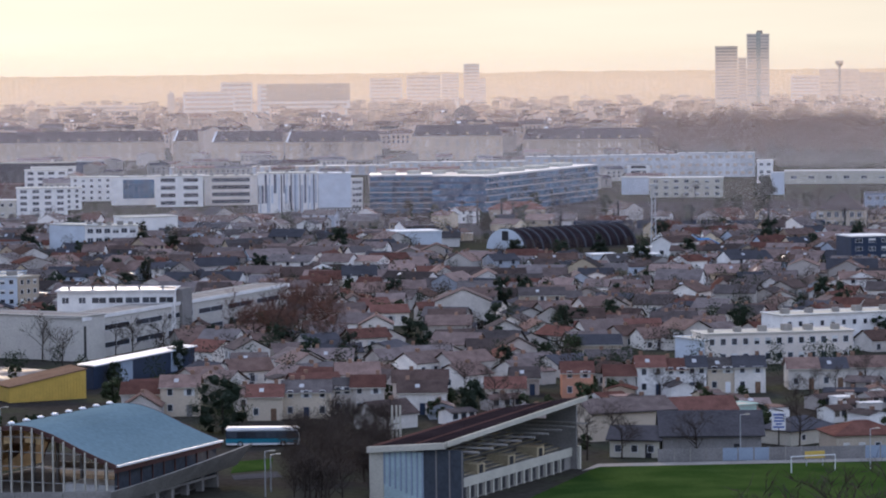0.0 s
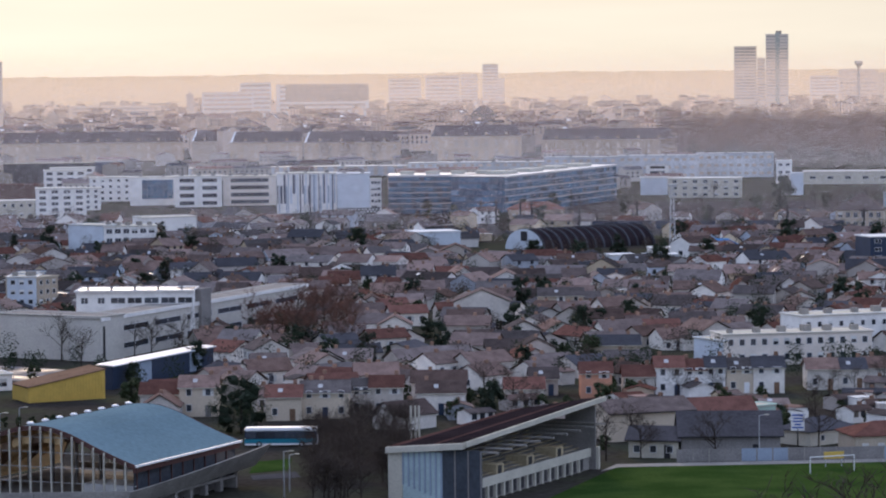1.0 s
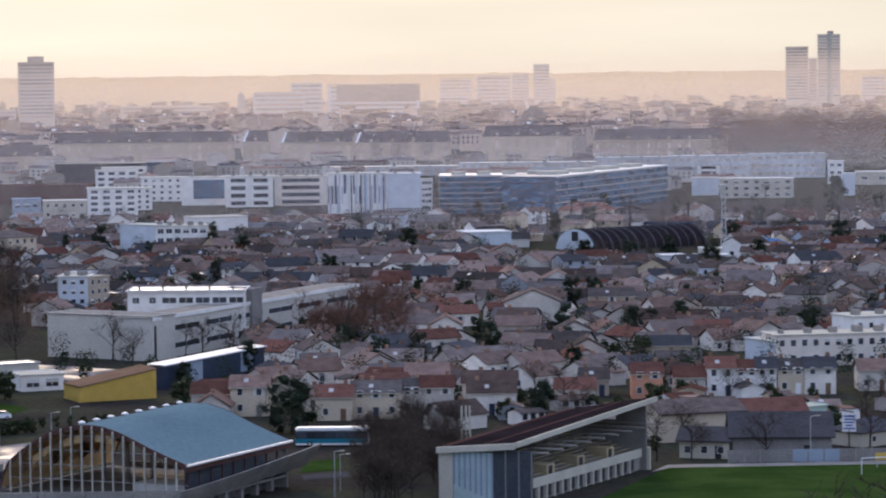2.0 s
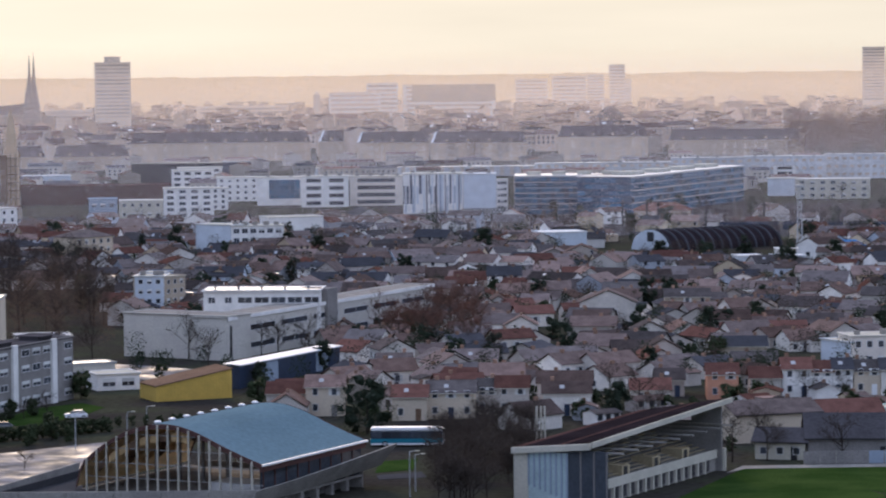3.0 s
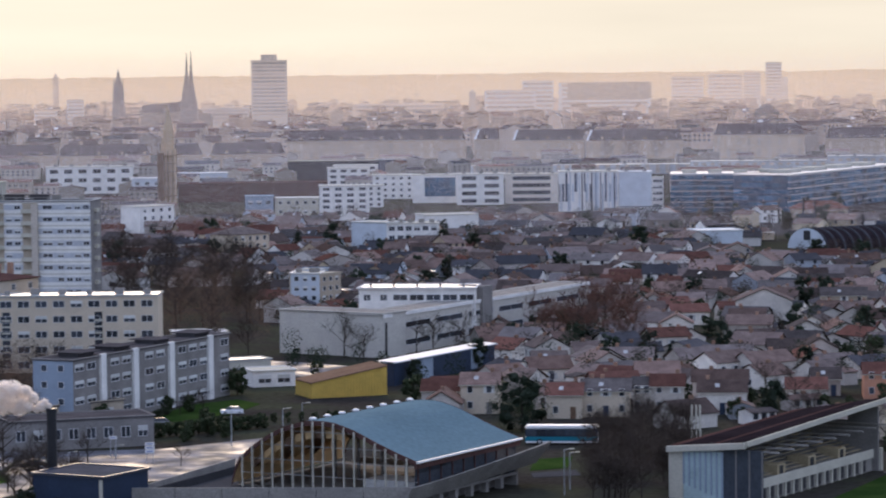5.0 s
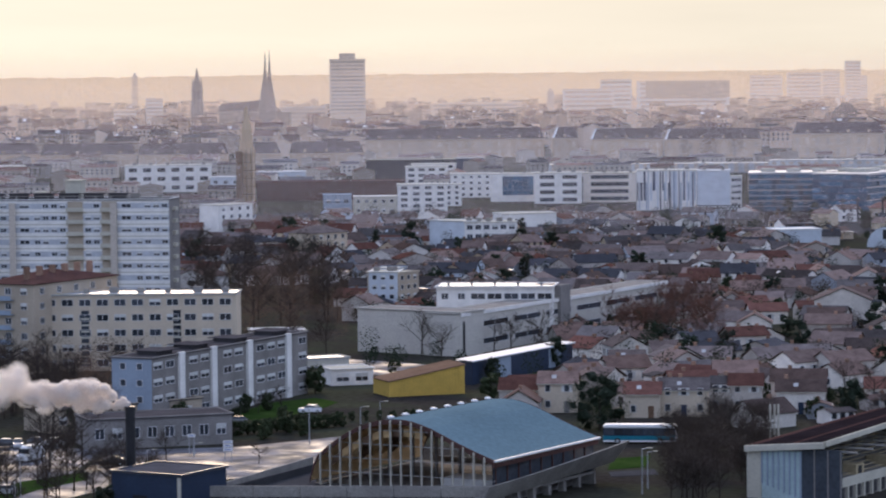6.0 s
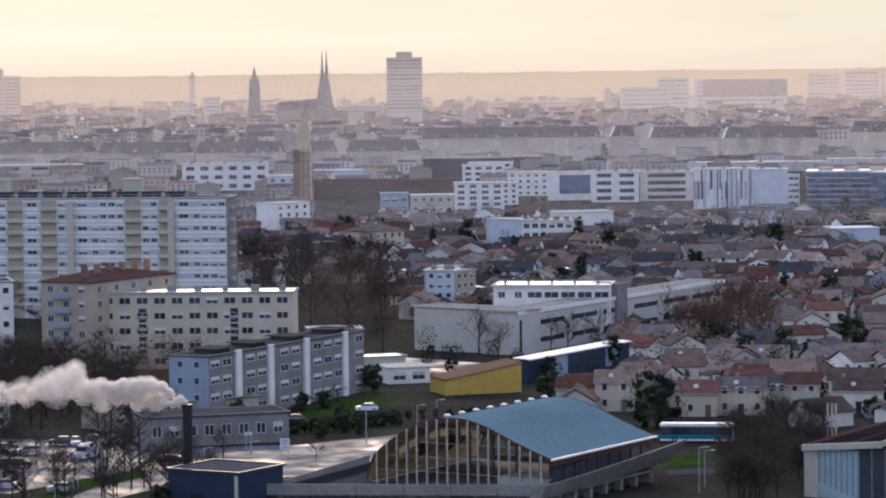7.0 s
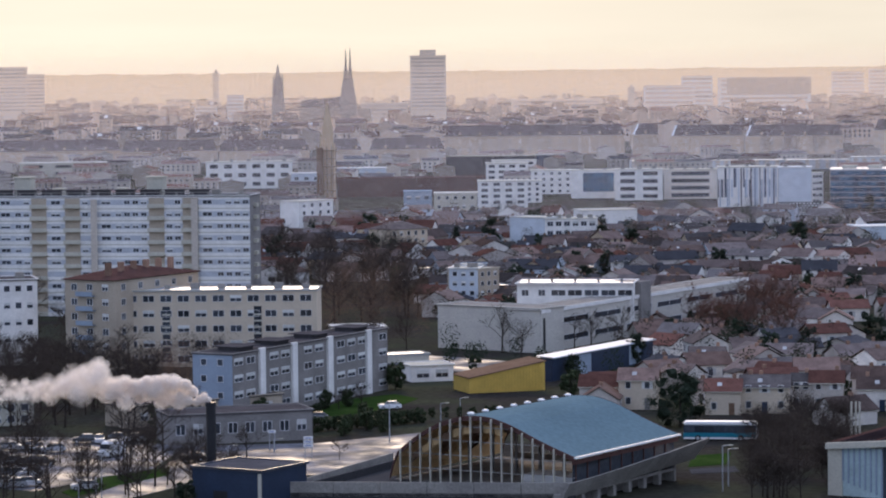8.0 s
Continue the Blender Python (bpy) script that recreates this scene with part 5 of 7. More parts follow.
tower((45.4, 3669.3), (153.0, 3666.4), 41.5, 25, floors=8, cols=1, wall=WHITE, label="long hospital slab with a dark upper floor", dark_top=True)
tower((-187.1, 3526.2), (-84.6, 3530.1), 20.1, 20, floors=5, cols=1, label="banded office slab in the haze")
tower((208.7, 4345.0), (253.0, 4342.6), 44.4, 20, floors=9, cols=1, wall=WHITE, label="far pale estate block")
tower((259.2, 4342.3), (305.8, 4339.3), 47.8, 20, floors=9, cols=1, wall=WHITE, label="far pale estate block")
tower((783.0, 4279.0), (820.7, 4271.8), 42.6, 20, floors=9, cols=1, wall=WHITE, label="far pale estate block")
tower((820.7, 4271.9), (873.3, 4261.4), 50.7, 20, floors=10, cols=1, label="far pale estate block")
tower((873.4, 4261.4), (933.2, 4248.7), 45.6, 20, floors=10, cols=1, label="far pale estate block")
cathedral((-309.1, 2947.3), 79.4)
bell_tower((-385.8, 3029.4), 63.3)
church_tower((-158.5, 1418.9), 45.5)
dome_church((232.7, 2970.3), 23.5)
water_tower((732.3, 3685.2), 66.0)
minaret_stack((-51.3, 3441.3), 38.0)
minaret_stack((-592.7, 4024.5), 58.8)


# ---- ground ----
def lie(x, y):
    d = math.hypot(x, y)
    return max(0.0, 58.0 - 0.148 * d) if y > -50 else 58.0


bm = bmesh.new()
bands = [-300, -60, 0, 60, 120, 180, 240, 300, 340, 380, 400, 460, 520, 600, 700, 850, 1000, 1300, 1700, 2200, 2800, 3500, 4200, 4930]
rows = []
for y in bands:
    half = 400 + max(0, y) * 0.5
    rows.append([bm.verts.new((half * k / 12, y, lie(half * k / 12, y))) for k in range(-12, 13)])
for r, s in zip(rows, rows[1:]):
    for k in range(24):
        bm.faces.new((r[k], r[k + 1], s[k + 1], s[k]))
tagged(new("ground", to_mesh("ground", bm, GROUND)), "dark damp gardens and yards of the plain", "ground", kind="structure")


def sheet(name, pts, z, material, label, category):
    bm = bmesh.new()
    lo = [bm.verts.new((x, y, z)) for x, y in pts]
    bm.faces.new(lo)
    ext = bmesh.ops.extrude_face_region(bm, geom=bm.faces[:])
    for v in ext["geom"]:
        if isinstance(v, bmesh.types.BMVert):
            v.co.z -= z + 0.3
    return tagged(new(name, to_mesh(name, bm, material)), label, category, kind="structure")


sheet("pitch", ((42.4, 443.3), (57.8, 480.5), (123.2, 480.3), (101.7, 396.5), (33.9, 405.9)), 0.06, GRASS, "green mown football pitch", "pitch")
sheet("pavement", ((54.6, 475.5), (57.9, 483.2), (124.3, 484.5), (123.2, 480.3), (57.9, 479.7)), 0.09, CONCRETE, "pale path along the pitch", "path")
sheet("pavement", ((-79.2, 466.4), (-80.6, 508.3), (-59.6, 511.8), (-42.3, 527.3), (-41.8, 504.0), (-44.6, 479.2), (-56.7, 471.4)), 0.05, WET, "wet shining asphalt yard", "yard")
sheet("pavement", ((-119.9, 466.7), (-134.6, 525.0), (-102.6, 520.4), (-80.6, 508.3), (-81.4, 479.6), (-88.7, 466.5), (-94.7, 454.0)), 0.03, WET, "wet car park with parked cars", "car park")
sheet("road", ((-87.8, 436.3), (-83.2, 460.1), (-77.5, 471.6), (-71.5, 478.2), (-69.8, 466.3), (-75.0, 456.3), (-80.8, 442.0), (-81.4, 436.3)), 0.07, WET, "wet curving access road", "road")
sheet("lawn", ((-90.3, 452.7), (-87.5, 469.7), (-79.0, 480.9), (-77.5, 471.6), (-83.2, 460.1), (-87.7, 447.9)), 0.055, GRASS, "strip of lawn beside the road", "lawn")
sheet("lawn", ((-65.2, 559.8), (-62.1, 578.7), (-53.5, 588.4), (-48.5, 580.3), (-52.1, 562.2), (-59.7, 547.1)), 0.05, GRASS, "lawn between the flats", "lawn")
sheet("lawn", ((1.1, 480.8), (6.9, 484.0), (8.0, 497.9), (1.8, 494.5)), 0.05, GRASS, "bright green lawn patch", "lawn")
sheet("pavement", ((1.6, 472.7), (8.9, 474.9), (8.2, 481.7), (1.2, 478.1)), 0.05, ASPHALT, "wet paved yard", "yard")
sheet("pavement", ((-66.5, 654.0), (-58.3, 668.9), (-48.2, 663.3), (-35.6, 652.7), (-43.4, 629.1), (-53.6, 641.2)), 0.05, WET, "wet paved school yard", "yard")
sheet("railway_ground", ((10, 1205), (10, 1410), (330, 1400), (300, 1135), (60, 1145)), 0.03, BALLAST, "dark ballast and sidings of the railway", "railway yard")
sheet("pavement", ((54.6, 1215.5), (85.9, 1224.5), (153.3, 1197.3), (250.3, 1179.4), (238.7, 1124.9), (145.2, 1133.9), (80.7, 1150.8), (52.3, 1166.1)), 0.05, ASPHALT, "dark railway yard", "railway yard")


# ---- houses of the suburb ----
def suburb_house(L, D, h, rise, roof, near, wing):
    ob = thing("house", Matrix(), "small rendered house with a low tiled roof", "house", "suburb houses")
    part("wall", gabled_walls(L, D, h, rise), WALL, ob)
    pitched(ob, L, D, h, rise, roof)
    n = 3 if near else 2
    for j in range(n):
        part("window", window_mesh(1.1, 1.4, "shutters" if near and j % 2 else "plain"), None, ob, at=pose(L * (j + 0.5) / n, 0, h - 1.3))
    if near:
        part("chimney", boxes((L * 0.3, L * 0.3 + 0.7, D * 0.45, D * 0.45 + 0.6, h + rise * 0.6, h + rise + 0.7)), BRICK, ob)
        part("door", boxes((L * 0.42, L * 0.42 + 1.0, -0.05, 0, 0, 2.1)), SLATE, ob)
        part("window", window_mesh(1.0, 1.3), None, ob, at=pose(L, D / 2, h - 1.3, 0, 0, 90))
    if wing:
        part("annex", boxes((L * 0.55, L * 0.55 + 3.4, -2.6, -0.02, 0, 2.5)), WALL, ob)
        bm = bmesh.new()
        for dz in (0, 0.14):
            face(bm, ((L * 0.55 - 0.2, -2.9, 2.5 + dz), (L * 0.55 + 3.6, -2.9, 2.5 + dz), (L * 0.55 + 3.6, -0.03, 3.1 + dz), (L * 0.55 - 0.2, -0.03, 3.1 + dz)))
        part("annex_roof", bm, roof, ob)
    return ob


rnd = random.Random(11)
SORTS = []
for k in range(14):
    SORTS.append([(rnd.uniform(6.5, 10.5), rnd.uniform(6.5, 8.5), rnd.choice((2.4, 2.6, 2.8, 3.0, 4.2)), rnd.uniform(1.6, 2.4), (TILE, TILE, TILE_RED, TILE, TILE, SLATE, TILE)[k % 7], True, k % 3 == 0), None])


def settle(x, y, turn):
    kind = rnd.choice(SORTS)
    m = pose(x, y, 0, 0, 0, turn)
    if kind[1] is None:
        kind[1] = suburb_house(*kind[0])
        kind[1].matrix_basis = m
    else:
        copy_thing(kind[1], m)


def clear(x, y, r):
    return all((x - a) ** 2 + (y - b) ** 2 > r * r for a, b in TAKEN)


def polar(bearing, d):
    return d * math.sin(radians(bearing)), d * math.cos(radians(bearing))


class Pile:
    """Gathers the faces of many small things into one mesh of kind stuff."""

    def __init__(self):
        self.verts, self.faces, self.mats = [], [], []

    def put(self, m, quads):
        for pts, mi in quads:
            n = len(self.verts)
            self.verts += [tuple(m @ Vector(p)) for p in pts]
            self.faces.append(tuple(range(n, n + len(pts))))
            self.mats.append(mi)

    def solid(self, m, pts, faces, mi):
        n = len(self.verts)
        self.verts += [tuple(m @ Vector(p)) for p in pts]
        self.faces += [tuple(n + i for i in f) for f in faces]
        self.mats += [mi] * len(faces)

    def cuboid(self, m, x0, x1, y0, y1, z0, z1, mi):
        self.solid(m, ((x0, y0, z0), (x1, y0, z0), (x1, y1, z0), (x0, y1, z0), (x0, y0, z1), (x1, y0, z1), (x1, y1, z1), (x0, y1, z1)),
                   ((4, 5, 6, 7), (0, 1, 5, 4), (1, 2, 6, 5), (2, 3, 7, 6), (3, 0, 4, 7)), mi)

    def link(self, name, mats, label, category):
        me = bpy.data.meshes.new(name)
        me.from_pydata(self.verts, [], self.faces)
        me.polygons.foreach_set("material_index", self.mats)
        for m in mats:
            me.materials.append(m)
        return tagged(new(name, me), label, category, kind="stuff")


def pile_house(pile, m, L, D, h, rise, r):
    o, w, t = 0.35, r.choice((0, 0, 0, 6, 7, 8)), r.choice((1, 1, 1, 1, 1, 1, 9, 10))
    pile.solid(m, ((0, 0, 0), (L, 0, 0), (L, D, 0), (0, D, 0), (0, 0, h), (L, 0, h), (L, D, h), (0, D, h), (0, D / 2, h + rise), (L, D / 2, h + rise)),
               ((0, 1, 5, 4), (2, 3, 7, 6), (1, 2, 6, 9, 5), (3, 0, 4, 8, 7)), w)
    e = h - o * rise / (D / 2)
    pile.solid(m, ((-o, -o, e + 0.15), (L + o, -o, e + 0.15), (L + o, D / 2, h + rise + 0.15), (-o, D / 2, h + rise + 0.15), (L + o, D + o, e + 0.15), (-o, D + o, e + 0.15), (-o, -o, e), (L + o, -o, e)),
               ((0, 1, 2, 3), (3, 2, 4, 5), (6, 7, 1, 0)), t)
    n = r.randrange(2, 4)
    for i in range(2 if h > 4.5 else 1):
        for j in range(n):
            x, z = L * (j + 0.5) / n, 1.0 + i * 2.7
            pile.cuboid(m, x - 0.5, x + 0.5, -0.06, 0.0, z, z + 1.3, 2)
            if r.random() < 0.4:
                pile.cuboid(m, x + 0.55, x + 1.0, -0.08, 0.0, z, z + 1.3, 4)
    pile.cuboid(m, L, L + 0.06, D * 0.4, D * 0.6, 1.0, 2.3, 2)
    if r.random() < 0.75:
        c = r.uniform(0.5, L - 1.2)
        pile.cuboid(m, c, c + 0.7, D * 0.45, D * 0.45 + 0.6, h + rise * 0.6, h + rise + 0.7, 5)
    q = r.random()
    if q < 0.35:
        wide = r.uniform(2.5, 5)
        pile.cuboid(m, L * 0.3, L * 0.3 + wide, -3.2, -0.05, 0, 2.5, w)
        pile.cuboid(m, L * 0.3 - 0.2, L * 0.3 + wide + 0.2, -3.4, -0.05, 2.5, 2.65, 3 if q < 0.12 else 1)
    if q > 0.8:
        s = rise / (D / 2)
        x, y = r.uniform(1, L - 2), D * 0.2
        pile.solid(m, ((x, y, h + y * s + 0.24), (x + 0.9, y, h + y * s + 0.24), (x + 0.9, y + 1.1, h + (y + 1.1) * s + 0.24), (x, y + 1.1, h + (y + 1.1) * s + 0.24)), ((0, 1, 2, 3),), 3)


TAKEN += [(86 + 5 * k + 3 * j, 1060 + 3.5 * k - 6 * j) for k in range(12) for j in range(-1, 4)]
TAKEN += [(78 + 4 * k, 1002 + 10 * j) for k in range(7) for j in range(6)]
TAKEN += [(93, 1040), (96, 1060), (90, 1020), (101, 1050), (106, 1062)]     # open yard before the half-round hall
suburb = Pile()
d, near_count = 520.0, 0
while d < 1245:
    bearing = -13.0
    street = rnd.uniform(-32, 32)
    while bearing < 13.0:
        step = rnd.uniform(8, 12)
        bearing += math.degrees(step / d)
        x, y = polar(bearing, d + rnd.uniform(-4, 4))
        lo = 900 if bearing < -4.2 else 655 if bearing < -2.6 else 545 if bearing < 2.5 else 540
        if bearing < -9 and d < 960 or d < lo or d > 1125 and bearing > 0.8 and (d < 1170 or rnd.random() < 0.6) or 1150 < d < 1185 and bearing > 2 or -4.4 < bearing < -1.9 and d < 645 or 985 < d < 1160 and 4.6 < bearing < 7.9 or not clear(x + 4, y + 3, 9.5) or rnd.random() < 0.12:
            continue
        if 605 < d < 668 and 6.8 < bearing < 12.8 or d < 668 and bearing < -1.2:
            continue
        if bearing > 3.5 and d < 602:
            if rnd.random() < 0.7 and d > 520:
                pile_house(suburb, pose(x, y, 0, 0, 0, street + rnd.choice((0, 90))), rnd.uniform(4, 7.5), rnd.uniform(4, 5.5), 2.1, rnd.uniform(0.5, 0.9), rnd)
            continue
        turn = street + rnd.choice((0, 0, 0, 180, 90, -90)) + rnd.uniform(-10, 10)
        if near_count < 250:
            settle(x, y, turn)
            near_count += 1
        else:
            pile_house(suburb, pose(x, y, 0, 0, 0, turn), rnd.uniform(6, 14), rnd.uniform(6, 10.5), rnd.choice((2.4, 2.6, 3.0, 3.2, 3.0, 4.8)), rnd.uniform(1.4, 2.6), rnd)
    d += 10.6 + (d - 520) * 0.01
suburb.link("suburb", (WALL_I, TILE_I, GLASS, WET_ROOF, BLIND, BRICK, CREAM_I, BLUE_I, WHITE, SLATE, TILE_RED), "dense low houses with brown and grey tiled roofs", "houses")


TAKEN += [(22 + 3 * k, 420 + 5 * j) for k in range(6) for j in range(7)]      # open ground before the grandstand

# ---- trees ----
def bare_tree(h, spread, seed, twig=TWIG, twigs=900):
    r = random.Random(seed)
    ob = thing("bare_tree", Matrix(), "leafless deciduous tree with a haze of fine twigs" if twig == TWIG else "leafless tree with reddish-brown twigs", "tree", "bare trees")
    bm = bmesh.new()
    tips = []

    def limb(p, d, length, rad, level):
        q = p + d * length
        tube(bm, p, q, rad, rad * 0.5, 5 if level == 0 else 4 if level == 1 else 3)
        if level == 3:
            tips.append((q, d, length))
            return
        n = (10, 4, 3)[level]
        for k in range(n):
            u = (0.3 + 0.7 * (k + r.random()) / n) if level == 0 else r.uniform(0.45, 1.0)
            side = Vector((r.gauss(0, 1), r.gauss(0, 1), r.gauss(0, 0.3))).normalized()
            nd = (d * (0.55 if level == 0 else 0.9) + side * spread * 1.6 + Vector((0, 0, 0.25))).normalized()
            limb(p + d * length * u, nd, h * (0.4, 0.2, 0.12)[level] * (1.15 - 0.5 * u if level == 0 else 1) * r.uniform(0.8, 1.15), rad * 0.42, level + 1)
    limb(Vector((0, 0, -0.2)), Vector((r.uniform(-0.05, 0.05), r.uniform(-0.05, 0.05), 1)).normalized(), h * 0.6, h * 0.017, 0)
    part("trunk", bm, BARK, ob)
    bm = bmesh.new()
    for k in range(twigs):
        p, d, length = r.choice(tips)
        p = p - d * r.uniform(0, length)
        nd = (d + Vector((r.uniform(-1, 1), r.uniform(-1, 1), r.uniform(-0.6, 0.8))) * 0.9).normalized()
        s = nd.cross(Vector((r.uniform(-1, 1), r.uniform(-1, 1), r.uniform(-1, 1)))).normalized() * 0.022
        q = p + nd * h * r.uniform(0.05, 0.12)
        face(bm, (p - s, p + s, q))
    part("crown", bm, twig, ob)
    return ob


def evergreen(h, w, seed, cone=False, leaf=NEEDLE, leaves=1500):
    r = random.Random(seed)
    ob = thing("evergreen_tree", Matrix(), "dark evergreen tree with a dense uneven crown", "tree", "evergreen trees")
    bm = bmesh.new()
    tube(bm, (0, 0, -0.2), (0, 0, h * 0.75), h * 0.03, h * 0.01, 6)
    part("trunk", bm, BARK, ob)
    bm = bmesh.new()
    lumps = []
    for k in range(34):
        z = r.uniform(0.1, 0.94)
        reach = w * ((1 - z) * 0.9 + 0.12 if cone else math.sqrt(max(0.05, 1 - ((z - 0.5) / 0.5) ** 2)) * 0.8)
        a = r.uniform(0, math.tau)
        lumps.append((Vector((math.cos(a) * reach * r.uniform(0.3, 1), math.sin(a) * reach * r.uniform(0.3, 1), z * h)), w * r.uniform(0.25, 0.45)))
    for c, s in lumps:
        core = bmesh.ops.create_icosphere(bm, subdivisions=1, radius=s * (0.52 if leaves < 2000 else 0.3), matrix=Matrix.Translation(c))
        for v in core["verts"]:
            v.co += Vector((r.uniform(-1, 1), r.uniform(-1, 1), r.uniform(-1, 1))) * s * 0.3
    for k in range(leaves):
        c, s = r.choice(lumps)
        v = Vector((r.gauss(0, 1), r.gauss(0, 1), r.gauss(0, 0.75)))
        p = c + v.normalized() * s * r.uniform(0.45, 1.15)
        a, b = Vector((r.gauss(0, 1), r.gauss(0, 1), r.gauss(0, 1))).normalized(), Vector((r.gauss(0, 1), r.gauss(0, 1), r.gauss(0, 1))).normalized()
        e = 0.022 * h * (1500 / leaves) ** 0.4
        face(bm, (p - a * e * 1.3, p + b * e * 1.3, p + a * e * 1.3))
    part("crown", bm, leaf, ob)
    return ob


KINDS = {}


def plant(kind, x, y, size, turn=None):
    """kind: bare, red, tall, cone, round; the models are 10 m high."""
    if kind not in KINDS:
        KINDS[kind] = [None, None, None]
    k = rnd.randrange(3)
    m = pose(x, y, lie(x, y), 0, 0, rnd.uniform(0, 360)) @ Matrix.Scale(size / 10.0, 4)
    if KINDS[kind][k] is None:
        make = {"bare": lambda: bare_tree(10, 0.62, 5 + k, TWIG, 650), "red": lambda: bare_tree(10, 0.5, 15 + k, TWIG_RED, 850), "tall": lambda: bare_tree(10, 0.4, 25 + k, TWIG, 700),
                "cone": lambda: evergreen(10, 3.2, 35 + k, True), "round": lambda: evergreen(10, 4.2, 45 + k), "hedge": lambda: evergreen(10, 5.0, 55 + k, False, HEDGE), "cedar": lambda: evergreen(10, 6.4, 65 + k, False, NEEDLE, 6000)}[kind]
        KINDS[kind][k] = make()
        KINDS[kind][k].matrix_basis = m
        return KINDS[kind][k]
    ob = copy_thing(KINDS[kind][k], Matrix())
    ob.matrix_basis = m
    return ob


def grove(kind, b0, b1, d0, d1, n, s0, s1):
    for k in range(n):
        x, y = polar(rnd.uniform(b0, b1), rnd.uniform(d0, d1))
        if clear(x, y, 5.5):
            plant(kind, x, y, rnd.uniform(s0, s1))


grove("bare", 1.2, 3.1, 440, 530, 80, 5.5, 8.5)
grove("bare", -12.6, -10.0, 545, 640, 40, 10, 14)
grove("bare", -12.5, -8.8, 455, 540, 18, 7, 11)
grove("bare", -12.5, -5.2, 680, 900, 34, 9, 14)
grove("bare", -12, 12, 600, 900, 8, 5, 9)
grove("hedge", 3.8, 12.5, 500, 590, 45, 2, 4.2)
grove("bare", 3.8, 12.5, 500, 600, 16, 6, 9)
grove("bare", -11.8, -8.2, 560, 640, 14, 7, 11)
grove("bare", -12.6, -7.8, 440, 500, 12, 5, 8)
grove("bare", -12.6, -7.8, 440, 500, 20, 6, 9)
grove("round", 2.2, 12.5, 1210, 1380, 22, 4, 8)
grove("round", -6, 12, 600, 900, 45, 4, 8)
grove("hedge", -12, 12, 520, 900, 60, 2.5, 5)
grove("hedge", -9.5, -5.5, 520, 575, 26, 2, 4)
grove("round", -8, 12, 900, 1250, 45, 5, 10)
grove("red", 0.2, 2.3, 680, 800, 26, 8, 12)
grove("bare", -7.6, -4.7, 720, 1000, 36, 11, 16)
plant("cedar", 0.0, 533.3, 9.6)
for k in range(16):     # clipped dark hedge before the flats
    plant("hedge", -62.0 + k * 1.15, 527.5 + k * 0.9, 2.6)
plant("bare", -38.1, 672.3, 11.4)
plant("bare", -32.9, 652.5, 9.9)
plant("bare", -19.0, 675.4, 10.6)
plant("bare", -22.8, 680.0, 8.8)
plant("bare", -12.7, 694.6, 9.4)
plant("bare", 62.5, 489.6, 8.4)
plant("bare", 73.8, 485.7, 8.9)
plant("bare", 56.9, 488.3, 10.2)
plant("round", 43.4, 546.0, 7.2)
plant("round", 43.0, 559.7, 4.6)
plant("round", 38.6, 1025.8, 9.8)
plant("round", 11.4, 921.7, 7.8)
plant("round", 22.7, 944.5, 6.3)
plant("cone", 30.5, 647.4, 4.7)
plant("round", 42.3, 713.2, 5.2)
plant("hedge", 72.7, 652.4, 5.9)
plant("round", 77.5, 706.6, 7.7)
plant("round", 82.1, 713.3, 6.5)
plant("round", 91.3, 735.1, 6.7)
plant("round", 84.9, 948.9, 4.5)
plant("round", 96.6, 902.8, 4.9)
plant("round", 119.8, 874.0, 5.5)
plant("round", 225.0, 1295.1, 15.3)
plant("bare", 218.6, 1440.1, 8.3)
plant("bare", 247.4, 1288.6, 11.7)
plant("bare", 261.6, 1300.0, 11.8)
plant("bare", 243.1, 1316.1, 9.6)
plant("round", 247.7, 1418.4, 9.5)
plant("bare", 270.6, 1297.3, 8.7)
plant("bare", 200.9, 1356.1, 6.1)
plant("round", 91.1, 525.5, 4.3)
plant("bare", 92.9, 501.2, 9.2)
plant("round", 63.8, 529.8, 5.3)
plant("round", 70.4, 528.8, 4.6)
plant("bare", 113.9, 577.1, 6.3)
plant("round", -2.1, 685.7, 6.2)
plant("cone", 2.3, 720.8, 5.2)
plant("round", 60.4, 733.0, 2.7)
plant("bare", -69.3, 708.0, 7.7)
plant("bare", -84.0, 772.5, 11.2)
plant("tall", -59.2, 679.5, 8.9)
plant("bare", -64.3, 771.3, 9.8)
plant("round", -100.1, 1026.3, 7.0)
plant("cone", -73.6, 1038.8, 8.4)
plant("round", -128.6, 1167.6, 4.2)
plant("bare", -74.6, 808.1, 8.8)
plant("hedge", -41.2, 629.0, 3.4)
plant("hedge", -54.2, 596.6, 5.4)
plant("bare", -73.8, 453.9, 5.8)
plant("bare", -75.8, 436.3, 6.8)
plant("bare", -82.5, 433.5, 9.1)
plant("bare", -90.2, 442.1, 9.7)
plant("bare", -53.5, 489.7, 4.0)
for k in range(10):     # shrubs along the parking strip
    plant("hedge", -46.0 + k * 2.4, 549.0 + k * 0.4, 1.8)
plant("round", -68.9, 433.5, 4.4)
plant("bare", -139.0, 656.9, 13.2)
plant("bare", -142.6, 657.1, 11.4)
plant("bare", -57.7, 567.0, 5.2)
plant("bare", -61.4, 562.5, 4.6)
plant("hedge", -64.4, 553.4, 2.3)
plant("hedge", -56.2, 523.5, 3.3)
plant("hedge", -49.9, 527.5, 2.9)
for x, y, s in ((16.6, 99, 5.6), (18.6, 101, 6.4), (20.3, 99, 6.9), (17.6, 96, 5.4)):
    plant("bare", x, y, s)


